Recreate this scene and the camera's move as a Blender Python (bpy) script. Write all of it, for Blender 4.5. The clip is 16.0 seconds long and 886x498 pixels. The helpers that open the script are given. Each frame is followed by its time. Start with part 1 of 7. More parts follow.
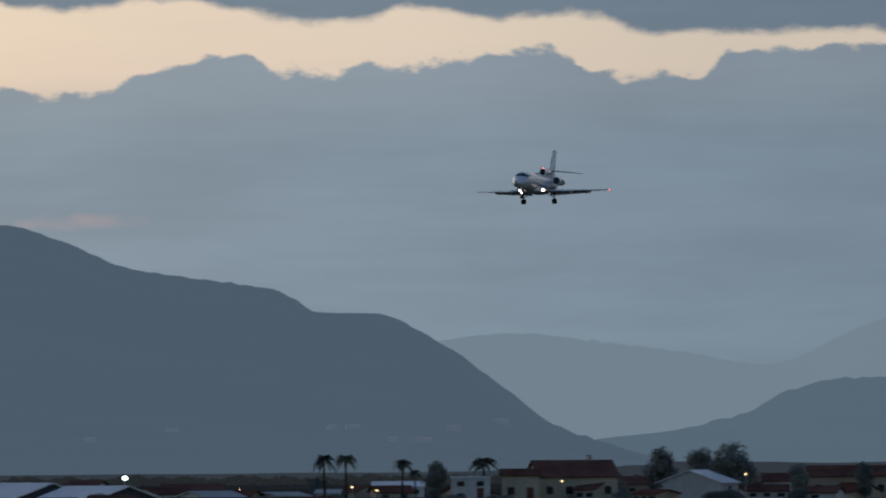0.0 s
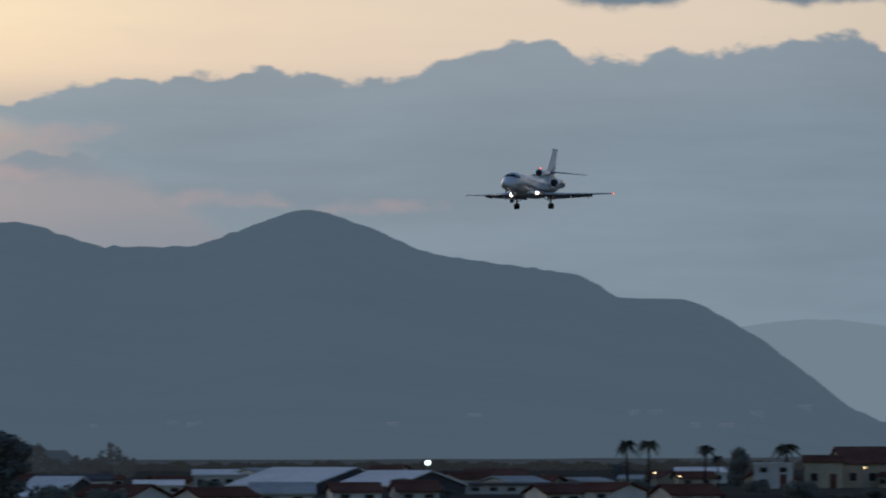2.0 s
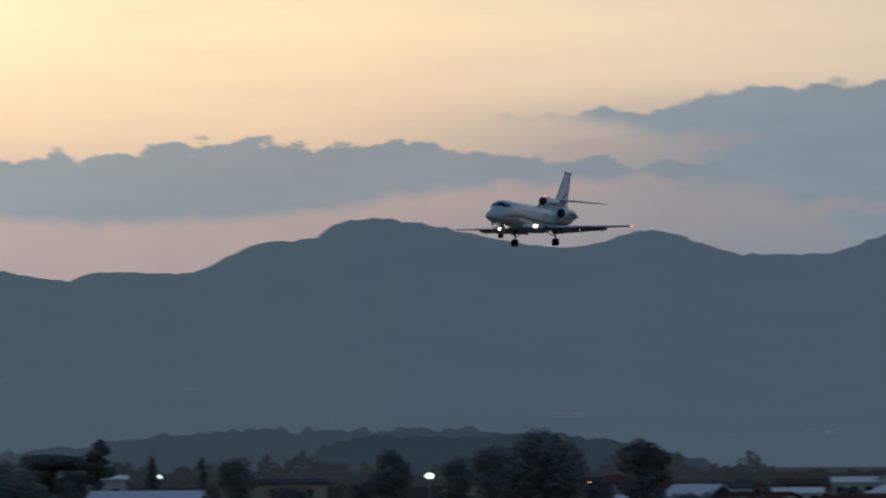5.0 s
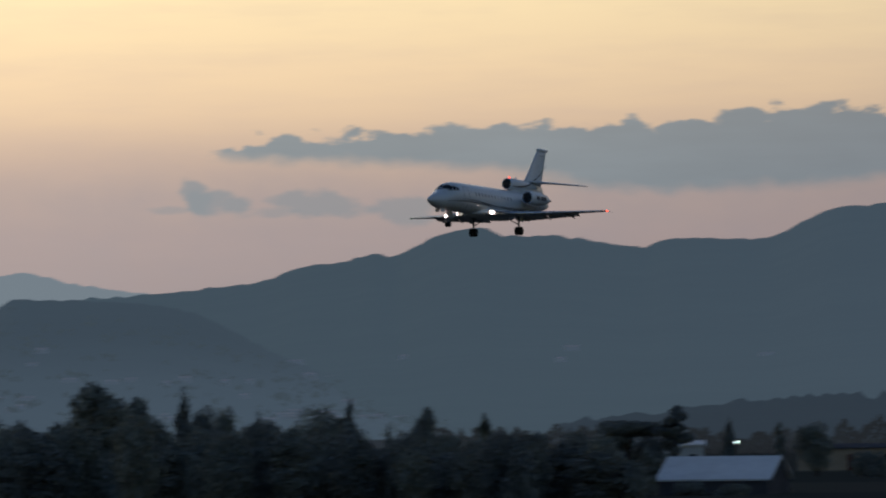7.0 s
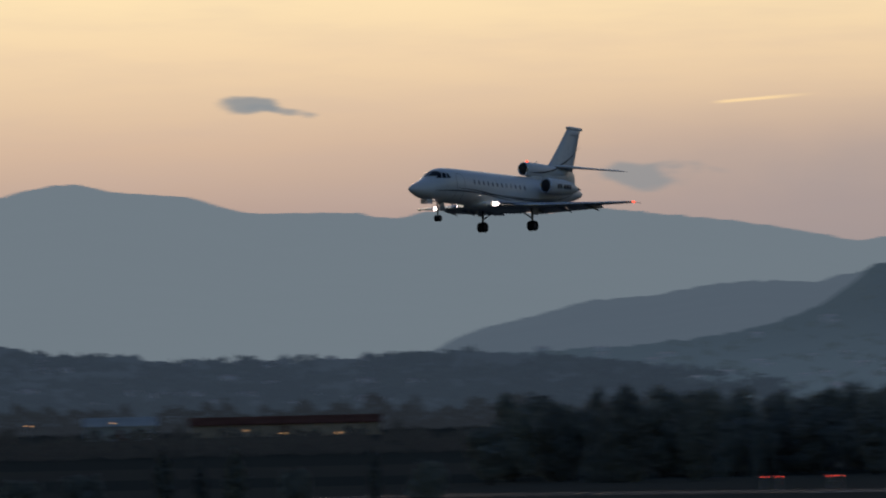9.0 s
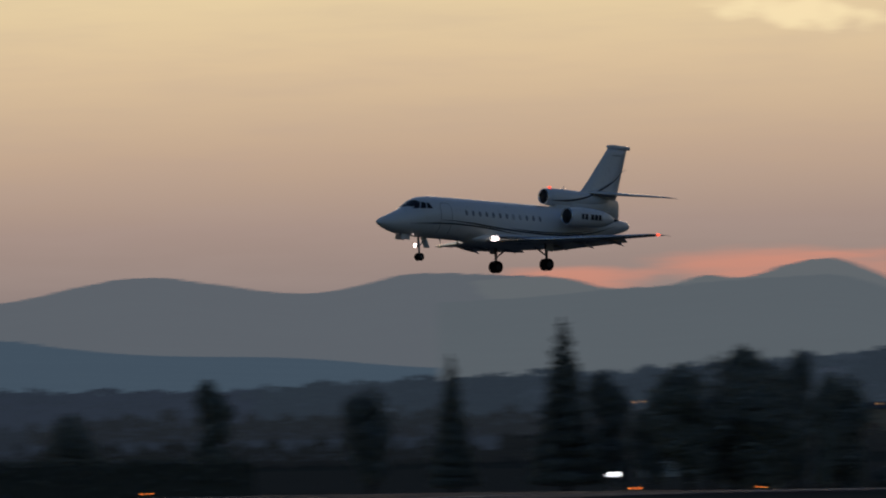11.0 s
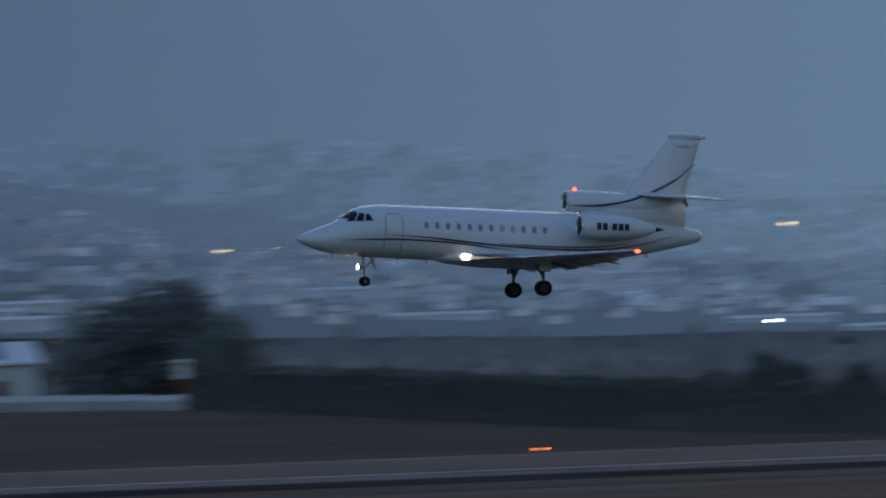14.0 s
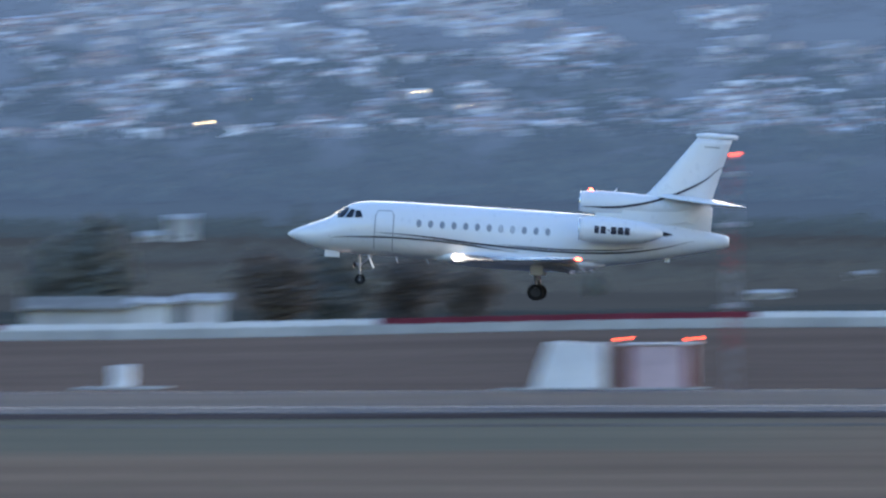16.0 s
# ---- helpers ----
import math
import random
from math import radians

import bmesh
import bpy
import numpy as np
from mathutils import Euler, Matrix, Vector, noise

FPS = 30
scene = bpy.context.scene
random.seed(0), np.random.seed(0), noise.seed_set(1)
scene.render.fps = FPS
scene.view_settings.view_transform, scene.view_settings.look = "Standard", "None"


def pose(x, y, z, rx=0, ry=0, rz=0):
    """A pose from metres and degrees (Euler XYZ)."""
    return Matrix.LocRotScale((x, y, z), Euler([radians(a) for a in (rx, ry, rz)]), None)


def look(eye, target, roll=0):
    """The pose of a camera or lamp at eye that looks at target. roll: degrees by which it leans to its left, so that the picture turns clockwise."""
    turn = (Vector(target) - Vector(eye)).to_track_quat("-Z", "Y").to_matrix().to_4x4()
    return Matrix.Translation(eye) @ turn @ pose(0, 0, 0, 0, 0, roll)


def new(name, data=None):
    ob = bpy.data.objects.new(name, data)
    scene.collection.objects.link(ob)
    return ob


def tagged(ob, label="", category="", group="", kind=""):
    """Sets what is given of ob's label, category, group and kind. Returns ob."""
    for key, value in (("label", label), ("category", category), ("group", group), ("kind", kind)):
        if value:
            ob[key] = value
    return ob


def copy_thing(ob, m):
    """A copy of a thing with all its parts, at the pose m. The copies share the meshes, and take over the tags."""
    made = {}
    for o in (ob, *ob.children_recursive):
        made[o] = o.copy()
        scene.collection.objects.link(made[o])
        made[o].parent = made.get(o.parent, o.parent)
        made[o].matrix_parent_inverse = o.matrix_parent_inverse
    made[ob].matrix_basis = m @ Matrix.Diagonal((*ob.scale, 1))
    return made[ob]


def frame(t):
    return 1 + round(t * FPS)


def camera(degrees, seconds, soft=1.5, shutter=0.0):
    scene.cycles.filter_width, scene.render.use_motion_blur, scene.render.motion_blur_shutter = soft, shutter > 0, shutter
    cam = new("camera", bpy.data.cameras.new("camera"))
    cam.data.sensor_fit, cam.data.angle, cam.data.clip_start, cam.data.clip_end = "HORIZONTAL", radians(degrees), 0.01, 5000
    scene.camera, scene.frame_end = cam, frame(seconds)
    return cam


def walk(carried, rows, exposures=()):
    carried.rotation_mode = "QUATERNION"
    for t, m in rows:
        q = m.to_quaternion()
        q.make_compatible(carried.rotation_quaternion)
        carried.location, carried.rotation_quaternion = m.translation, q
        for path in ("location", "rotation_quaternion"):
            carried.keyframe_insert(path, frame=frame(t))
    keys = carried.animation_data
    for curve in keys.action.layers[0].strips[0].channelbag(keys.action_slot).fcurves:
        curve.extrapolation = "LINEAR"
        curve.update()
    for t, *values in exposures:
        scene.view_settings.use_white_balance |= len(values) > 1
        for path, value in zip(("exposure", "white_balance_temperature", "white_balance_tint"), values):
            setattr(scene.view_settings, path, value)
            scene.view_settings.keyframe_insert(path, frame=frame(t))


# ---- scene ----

# ---------------------------------------------------------------- camera
EYE = Vector((0.0, 0.0, 4.43))


def sight(az, el):
    """A far point of the camera's compass: az degrees to the right of north (+y), el degrees up."""
    a, e = radians(az), radians(el)
    return EYE + 1000 * Vector((math.sin(a) * math.cos(e), math.cos(a) * math.cos(e), math.sin(e)))


cam = camera(7.516, 16.0, soft=2.0, shutter=0.6)
TURNS = (
    (0, 70.194, 1.748, -0.370),
    (0.5, 69.643, 1.699, -0.204),
    (1, 68.962, 1.666, -0.307),
    (1.5, 68.373, 1.661, -0.041),
    (2, 67.616, 1.635, -0.137),
    (2.5, 66.894, 1.593, -0.168),
    (3, 66.100, 1.527, -0.279),
    (3.2, 65.733, 1.505, -0.351),
    (3.9, 64.477, 1.579, -0.344),
    (4.6, 63.072, 1.660, -0.337),
    (5.3, 61.534, 1.740, -0.330),
    (5.5, 61.088, 1.723, -0.327),
    (6, 59.901, 1.668, -0.630),
    (6.5, 58.649, 1.575, -0.562),
    (7, 57.310, 1.472, -0.682),
    (7.5, 55.802, 1.375, -0.644),
    (8, 53.760, 1.392, -0.241),
    (8.5, 52.115, 1.310, -0.620),
    (9, 49.973, 1.292, -1.366),
    (9.5, 47.697, 1.410, -1.616),
    (10, 45.178, 1.451, -1.557),
    (10.2, 44.219, 1.427, -1.916),
    (10.9, 40.188, 1.408, -1.567),
    (11.6, 35.603, 1.368, -1.217),
    (12.3, 30.461, 1.337, -0.868),
    (12.5, 28.912, 1.271, -1.008),
    (12.8, 26.295, 1.195, -1.309),
    (13, 24.621, 1.174, -1.263),
    (13.5, 20.573, 1.175, -1.460),
    (14, 15.497, 1.024, -1.969),
    (14.3, 12.746, 0.952, -1.871),
    (14.5, 10.816, 0.920, -1.807),
    (14.7, 8.798, 0.889, -1.745),
    (15, 5.445, 0.819, -1.359),
    (15.3, 2.219, 0.745, -1.331),
    (15.5, 0.084, 0.716, -1.139),
    (15.8, -3.059, 0.617, -0.686),
    (16, -5.052, 0.440, -0.251),
)
LIGHTING = (
    (0.0, 0.65, 6500, 10), (3.2, 0.65, 6500, 10), (5.3, 0.46, 6500, 10), (6.5, 0.25, 6500, 10), (8.0, 0.18, 6500, 10), (9.0, 0.08, 6500, 10), (9.6, 0.06, 6500, 10), (10.2, -0.2, 6500, 10),
    (12.3, -0.3, 6500, 10), (12.6, -0.15, 6500, 10), (13.0, 0.40, 6300, 10), (13.5, 1.10, 6200, 10), (14.0, 1.20, 6100, 10), (14.5, 1.50, 6000, 10),
    (15.0, 2.14, 6050, 10), (15.5, 2.66, 6100, 10), (16.0, 2.96, 6250, 10))
walk(cam, [(t, look(EYE, sight(az, el), roll)) for t, az, el, roll in TURNS], LIGHTING)

# ---------------------------------------------------------------- small helpers for nodes


class Nodes:
    """Short way to write node trees."""

    def __init__(self, tree):
        self.tree = tree
        tree.nodes.clear()

    def add(self, kind):
        return self.tree.nodes.new(kind)

    def put(self, socket, value):
        if isinstance(value, bpy.types.NodeSocket):
            self.tree.links.new(value, socket)
        elif isinstance(value, (tuple, list)) and len(value) == 3 and socket.type == "RGBA":
            socket.default_value = (*value, 1.0)
        else:
            socket.default_value = value

    def math(self, op, a, b=0.0, c=0.0, clamp=False):
        n = self.add("ShaderNodeMath")
        n.operation, n.use_clamp = op, clamp
        for s, v in zip(n.inputs, (a, b, c)):
            self.put(s, v)
        return n.outputs[0]

    def step(self, x, lo, hi):
        """A smooth rise from 0 at lo to 1 at hi (falls where hi < lo)."""
        n = self.add("ShaderNodeMapRange")
        n.interpolation_type = "SMOOTHSTEP"
        flip = lo > hi
        for s, v in zip(n.inputs, (x, min(lo, hi), max(lo, hi), 1.0 if flip else 0.0, 0.0 if flip else 1.0)):
            self.put(s, v)
        return n.outputs[0]

    def curve(self, x, points):
        """A soft curve through (x, y) points."""
        x0, x1 = points[0][0], points[-1][0]
        ys = [p[1] for p in points]
        y0, y1 = min(ys), max(ys) + 1e-6
        n = self.add("ShaderNodeFloatCurve")
        line = n.mapping.curves[0]
        line.points[0].location = (0.0, (ys[0] - y0) / (y1 - y0))
        line.points[1].location = (1.0, (ys[-1] - y0) / (y1 - y0))
        for px, py in points[1:-1]:
            line.points.new((px - x0) / (x1 - x0), (py - y0) / (y1 - y0))
        n.mapping.update()
        self.put(n.inputs[1], self.math("DIVIDE", self.math("SUBTRACT", x, x0), x1 - x0, clamp=True))
        return self.math("MULTIPLY_ADD", n.outputs[0], y1 - y0, y0)

    def mix(self, f, a, b, blend="MIX"):
        n = self.add("ShaderNodeMix")
        n.data_type, n.blend_type = "RGBA", blend
        self.put(n.inputs[0], f)
        self.put(n.inputs[6], a)
        self.put(n.inputs[7], b)
        return n.outputs[2]

    def ramp(self, x, stops, interpolation="LINEAR"):
        n = self.add("ShaderNodeValToRGB")
        n.color_ramp.interpolation = interpolation
        el = n.color_ramp.elements
        el[0].position, el[0].color = stops[0][0], (*stops[0][1], 1)
        el[1].position, el[1].color = stops[-1][0], (*stops[-1][1], 1)
        for p, c in stops[1:-1]:
            el.new(p).color = (*c, 1)
        self.put(n.inputs[0], x)
        return n.outputs[0]

    def noise(self, vector, scale, detail=3.0, rough=0.55):
        n = self.add("ShaderNodeTexNoise")
        self.put(n.inputs["Vector"], vector)
        n.inputs["Scale"].default_value, n.inputs["Detail"].default_value = scale, detail
        n.inputs["Roughness"].default_value = rough
        return n.outputs[0]

    def xyz(self, x, y, z=0.0):
        n = self.add("ShaderNodeCombineXYZ")
        for s, v in zip(n.inputs, (x, y, z)):
            self.put(s, v)
        return n.outputs[0]


# ---------------------------------------------------------------- sky, sun
def dusk_sky():
    world = bpy.data.worlds.new("dusk_sky")
    scene.world = world
    world.use_nodes = True
    k = Nodes(world.node_tree)
    co = k.add("ShaderNodeTexCoord").outputs["Generated"]
    sep = k.add("ShaderNodeSeparateXYZ")
    k.put(sep.inputs[0], co)
    x, y, z = sep.outputs
    az = k.math("MULTIPLY", k.math("ARCTAN2", x, y), 180 / math.pi)
    el = k.math("MULTIPLY", k.math("ARCSINE", z), 180 / math.pi)
    flat = k.xyz(az, k.math("MULTIPLY", el, 1.6))
    lumps = k.add("ShaderNodeTexVoronoi")
    lumps.feature = "SMOOTH_F1"
    k.put(lumps.inputs["Vector"], flat)
    lumps.inputs["Scale"].default_value, lumps.inputs["Smoothness"].default_value = 3.6, 0.25
    puffs = k.math("ADD", k.math("MULTIPLY", k.noise(flat, 3.2, 6.0, 0.6), 0.85), k.math("MULTIPLY", k.math("SUBTRACT", 0.75, lumps.outputs["Distance"]), 0.32))
    wisps = k.noise(k.xyz(k.math("MULTIPLY", az, 0.35), k.math("MULTIPLY", el, 2.5)), 1.5, 5.0, 0.6)
    puff = k.math("SUBTRACT", puffs, 0.5)

    # afterglow: rose haze on the horizon, amber above it, fading into the blue of the zenith
    glow = k.ramp(k.math("DIVIDE", el, 10.0), [
        (0.0, (0.27, 0.22, 0.215)), (0.10, (0.34, 0.265, 0.245)), (0.16, (0.46, 0.335, 0.285)), (0.22, (0.64, 0.455, 0.325)),
        (0.30, (0.86, 0.64, 0.40)), (0.36, (0.97, 0.76, 0.45)), (0.55, (0.95, 0.80, 0.54)), (1.0, (0.70, 0.70, 0.66))])
    glow = k.mix(k.math("MULTIPLY", k.step(wisps, 0.35, 0.75), 0.16), glow, (0.52, 0.40, 0.36))

    def cloud(under, top, bottom, colour, rough=0.12, edge=0.05, soft=0.12, dense=0.95, left=None, right=None):
        """A bank of cloud between two edges that run along the horizon."""
        over = k.math("SUBTRACT", k.math("MULTIPLY_ADD", puff, rough * 3.8, k.math("ADD", k.curve(az, top), 0.03)), el)
        beneath = k.math("SUBTRACT", el, k.math("MULTIPLY_ADD", puff, -rough * 1.5, k.curve(az, bottom)))
        m = k.math("MULTIPLY", k.step(over, 0.0, edge), k.step(beneath, 0.0, soft))
        if left is not None:
            m = k.math("MULTIPLY", m, k.step(az, left, left + 0.5))
        if right is not None:
            m = k.math("MULTIPLY", m, k.step(az, right, right - 0.5))
        shade = k.mix(k.step(k.math("ADD", k.math("MULTIPLY", wisps, 0.45), k.math("MULTIPLY", drift, 0.55)), 0.3, 0.7), tuple(c * 0.93 for c in colour), tuple(c * 1.08 for c in colour))
        return k.mix(k.math("MULTIPLY", m, dense), under, shade)

    def puffball(under, a, e, w, h, colour, lean=0.0, dense=0.9, firm=0.45, torn=2.2):
        u = k.math("SUBTRACT", az, a)
        v = k.math("SUBTRACT", k.math("SUBTRACT", el, e), k.math("MULTIPLY", u, lean))
        u, v = k.math("DIVIDE", u, w), k.math("DIVIDE", v, h)
        d = k.math("ADD", k.math("MULTIPLY", u, u), k.math("MULTIPLY", v, v))
        return k.mix(k.math("MULTIPLY", k.step(k.math("MULTIPLY_ADD", puff, torn, d), 1.0, firm), dense), under, colour)

    # mauve veil under the clouds north of the jet's way
    mottle = k.noise(flat, 1.1, 4.0, 0.6)
    drift = k.noise(k.xyz(k.math("MULTIPLY", az, 0.4), k.math("MULTIPLY", el, 1.1)), 1.0, 3.0, 0.5)
    dusty = k.math("MULTIPLY", k.math("MULTIPLY", k.step(az, 47.0, 55.5), k.step(el, 2.75, 1.85)), k.math("MULTIPLY_ADD", mottle, 0.5, 0.42))
    glow = k.mix(dusty, glow, (0.335, 0.292, 0.298))
    sky = glow
    # red embers of the sunset low over the far saddle
    for a, e, w, h in ((42.3, 1.20, 0.85, 0.16), (43.6, 1.12, 0.9, 0.22), (44.3, 1.30, 0.6, 0.2), (40.6, 1.1, 0.7, 0.11)):
        u, v = k.math("DIVIDE", k.math("SUBTRACT", az, a), w * 1.3), k.math("DIVIDE", k.math("SUBTRACT", el, e), h * 1.2)
        d = k.math("ADD", k.math("ADD", k.math("MULTIPLY", u, u), k.math("MULTIPLY", v, v)), k.math("MULTIPLY", k.math("SUBTRACT", wisps, 0.5), 2.6))
        sky = k.mix(k.math("MULTIPLY", k.step(d, 1.0, -0.3), 0.60), sky, (0.92, 0.34, 0.22))
    sky = puffball(sky, 42.6, 3.34, 0.78, 0.17, (1.12, 0.90, 0.54), -0.12, 1.0, 0.1, 2.8)
    # bright trail
    u = k.math("SUBTRACT", az, 52.28)
    v = k.math("ABSOLUTE", k.math("SUBTRACT", el, k.math("MULTIPLY_ADD", u, 0.062, 2.48)))
    trail = k.math("MULTIPLY", k.step(v, 0.02, 0.004), k.math("MULTIPLY", k.step(u, -0.02, 0.15), k.step(u, 0.95, 0.4)))
    sky = k.mix(k.math("MULTIPLY", trail, 0.8), sky, (1.0, 0.72, 0.38))
    sky = k.mix(k.math("MULTIPLY", k.math("MULTIPLY", k.step(az, 60.0, 68.0), k.step(el, 2.4, 3.1)), 0.7), sky, (0.78, 0.612, 0.465))
    grey, slate = (0.232, 0.272, 0.292), (0.165, 0.218, 0.25)
    # dull veil behind the eastern hills
    veil = k.math("MULTIPLY", k.step(az, 60.4, 65.2), k.step(el, 3.3, 2.5))
    sky = k.mix(k.math("MULTIPLY", veil, 0.92), sky, k.ramp(k.math("DIVIDE", el, 3.5), [
        (0.0, (0.19, 0.235, 0.275)), (0.25, (0.215, 0.26, 0.295)), (0.5, (0.265, 0.285, 0.30)), (0.58, (0.31, 0.305, 0.305)),
        (0.68, (0.27, 0.29, 0.305)), (1.0, (0.25, 0.29, 0.315))]))
    sky = cloud(sky, [(55.25, 2.27), (55.55, 2.36), (56.0, 2.42), (57.0, 2.47), (58.2, 2.52), (59.2, 2.52), (60.3, 2.62), (61.5, 2.6), (62.6, 2.52), (64.5, 2.44), (67.0, 2.5)],
                [(55.25, 2.25), (55.55, 2.18), (56.4, 2.14), (57.9, 2.05), (59.2, 1.88), (60.2, 1.90), (61.2, 1.98), (62.5, 2.15), (64.5, 2.2), (67.0, 2.2)], grey, 0.12, 0.05, 0.16, 0.92, 55.0, 66.5)
    sky = cloud(sky, [(62.5, 2.80), (63.2, 2.87), (63.9, 2.86), (64.5, 3.04), (65.5, 3.09), (66.2, 3.15), (66.8, 3.06), (67.5, 3.16), (68.1, 3.38), (68.55, 3.42), (68.75, 3.28),
                      (69.6, 3.30), (70.4, 3.38), (71.0, 3.45), (71.5, 3.22), (72.3, 3.22), (72.7, 3.40), (74.0, 3.45), (80.0, 3.5)],
                [(62.5, 2.76), (63.3, 2.72), (64.0, 2.55), (64.8, 2.2), (66.0, 1.5), (68.0, 0.5), (80.0, 0.0)], (0.245, 0.298, 0.318), 0.085, 0.06, 0.25, 0.93, 62.5)
    sky = cloud(sky, [(66.0, 5.6), (80.0, 5.4)],
                [(66.0, 4.2), (66.9, 3.74), (67.9, 3.83), (68.4, 3.74), (69.5, 3.64), (69.9, 3.78), (70.6, 3.66), (71.3, 3.70), (72.0, 3.53), (74.0, 3.53), (80.0, 3.4)], slate, 0.12, 0.6, 0.1, 0.95, 65.8)
    for a, e, w, h, lean in ((65.7, 2.06, 0.6, 0.06, -0.03), (67.0, 2.0, 0.7, 0.05, 0.0), (63.9, 2.28, 0.5, 0.07, 0.05), (62.9, 2.2, 0.6, 0.09, 0.1), (64.4, 2.62, 0.45, 0.07, 0.05), (63.6, 2.58, 0.5, 0.05, 0.0)):
        sky = puffball(sky, a, e, w * 1.25, h * 1.6, (0.44, 0.335, 0.31), lean, 0.5, -0.5, 3.2)
    for a, e, w, h, lean, thick in ((55.2, 1.98, 0.16, 0.17, -0.4, 0.8), (55.42, 1.87, 0.34, 0.14, -0.1, 0.8), (54.98, 1.83, 0.2, 0.05, 0.0, 0.5), (55.85, 1.80, 0.25, 0.06, 0.0, 0.5), (56.25, 1.86, 0.52, 0.13, -0.1, 0.7), (57.05, 1.79, 0.42, 0.15, -0.2, 0.65),
                                    (51.72, 1.89, 0.55, 0.14, 0.0, 0.75), (48.36, 2.54, 0.28, 0.09, -0.05, 0.9), (48.72, 2.48, 0.42, 0.05, -0.14, 0.85)):
        sky = puffball(sky, a, e, w, h, (0.25, 0.272, 0.288), lean, thick, 0.1, 3.6)

    # high sky
    air = k.add("ShaderNodeTexSky")
    air.sky_type, air.sun_disc, air.sun_elevation, air.sun_rotation = "NISHITA", False, radians(1.5), radians(44.0)
    high = k.mix(1.0, air.outputs[0], (0.112, 0.155, 0.258), "MULTIPLY")
    westward = k.math("MULTIPLY", k.step(el, 36.0, 9.0), k.step(k.math("COSINE", k.math("MULTIPLY", k.math("SUBTRACT", az, 48.0), math.pi / 180)), -0.2, 0.55))
    # the eastern sky is dimmer than the afterglow
    sky = k.mix(1.0, sky, k.ramp(k.math("DIVIDE", k.math("SUBTRACT", az, 50.0), 25.0), [(0.0, (1.0, 1.0, 1.0)), (0.16, (0.97, 0.97, 0.97)), (0.32, (0.86, 0.865, 0.88)), (0.48, (0.72, 0.725, 0.76)), (0.64, (0.62, 0.64, 0.70)), (0.80, (0.56, 0.60, 0.68)), (0.88, (0.50, 0.545, 0.63)), (1.0, (0.48, 0.53, 0.62))]), "MULTIPLY")
    sky = k.mix(k.step(el, 8.0, 30.0), sky, (0.24, 0.28, 0.35))
    both = k.mix(westward, high, sky)
    bg = k.add("ShaderNodeBackground")
    k.put(bg.inputs[0], both)
    bg.inputs[1].default_value = 1.0
    k.put(k.add("ShaderNodeOutputWorld").inputs[0], bg.outputs[0])


dusk_sky()
sun = new("sun", bpy.data.lights.new("sun", "SUN"))
sun.data.energy, sun.data.angle, sun.data.color = 0.12, radians(12), (1.0, 0.62, 0.38)
sun.matrix_world = look((0, 0, 0), -sight(44, 3.0) + EYE)

# ---------------------------------------------------------------- materials
MATS = {}


def surface(name, colour, rough=0.7, metal=0.0, spread=0.25, fine=8.0, broad=0.6, bump=0.15, second=None, air=None, coat=0.0, per_piece=0.0, per_isle=0.0, shine=None, lift=None):
    """A worn surface: a base colour, varied at two scales, with a fine relief; air adds far haze as emission."""
    if name in MATS:
        return MATS[name]
    m = MATS[name] = bpy.data.materials.new(name)
    m.use_nodes = True
    k = Nodes(m.node_tree)
    co = k.add("ShaderNodeTexCoord").outputs["Object"]
    big, small = k.noise(co, broad, 3.0), k.noise(co, fine, 4.0)
    dark = tuple(c * (1 - spread) for c in colour)
    light = second or tuple(min(1, c * (1 + spread)) for c in colour)
    mixed = k.mix(k.step(k.math("ADD", k.math("MULTIPLY", big, 0.6), k.math("MULTIPLY", small, 0.4)), 0.32, 0.68), dark, light)
    if per_piece:
        rnd = k.add("ShaderNodeObjectInfo").outputs["Random"]
        mixed = k.mix(1.0, mixed, k.ramp(rnd, [(0.0, (1 - per_piece,) * 3), (1.0, (1.0,) * 3)]), "MULTIPLY")
    if per_isle:
        isle = k.add("ShaderNodeNewGeometry").outputs["Random Per Island"]
        mixed = k.mix(1.0, mixed, k.ramp(isle, [(0.0, (1 - per_isle,) * 3), (1.0, (1.0,) * 3)]), "MULTIPLY")
    b = k.add("ShaderNodeBsdfPrincipled")
    k.put(b.inputs["Base Color"], mixed)
    k.put(b.inputs["Roughness"], k.math("MULTIPLY_ADD", small, 0.2, rough - 0.1, clamp=True))
    b.inputs["Metallic"].default_value, b.inputs["Coat Weight"].default_value = metal, coat
    b.inputs["Specular IOR Level"].default_value = shine if shine is not None else 0.0 if rough >= 0.85 else 0.5
    if bump:
        n = k.add("ShaderNodeBump")
        n.inputs["Strength"].default_value = bump
        k.put(n.inputs["Height"], small)
        k.put(b.inputs["Normal"], n.outputs[0])
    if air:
        # air light of the far haze, put in as emission; it fades with the angle from the afterglow where two colours
        # are given
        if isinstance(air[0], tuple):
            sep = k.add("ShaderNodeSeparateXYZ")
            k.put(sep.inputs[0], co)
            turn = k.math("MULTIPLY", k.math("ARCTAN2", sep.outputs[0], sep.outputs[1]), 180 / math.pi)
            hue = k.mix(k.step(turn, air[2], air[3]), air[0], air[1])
            # lift scales this painted haze on low ground
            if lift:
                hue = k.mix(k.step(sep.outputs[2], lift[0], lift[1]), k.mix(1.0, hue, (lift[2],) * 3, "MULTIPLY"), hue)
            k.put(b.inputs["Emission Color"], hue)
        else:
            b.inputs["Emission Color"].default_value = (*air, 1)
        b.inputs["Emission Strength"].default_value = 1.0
    k.put(k.add("ShaderNodeOutputMaterial").inputs[0], b.outputs[0])
    return m


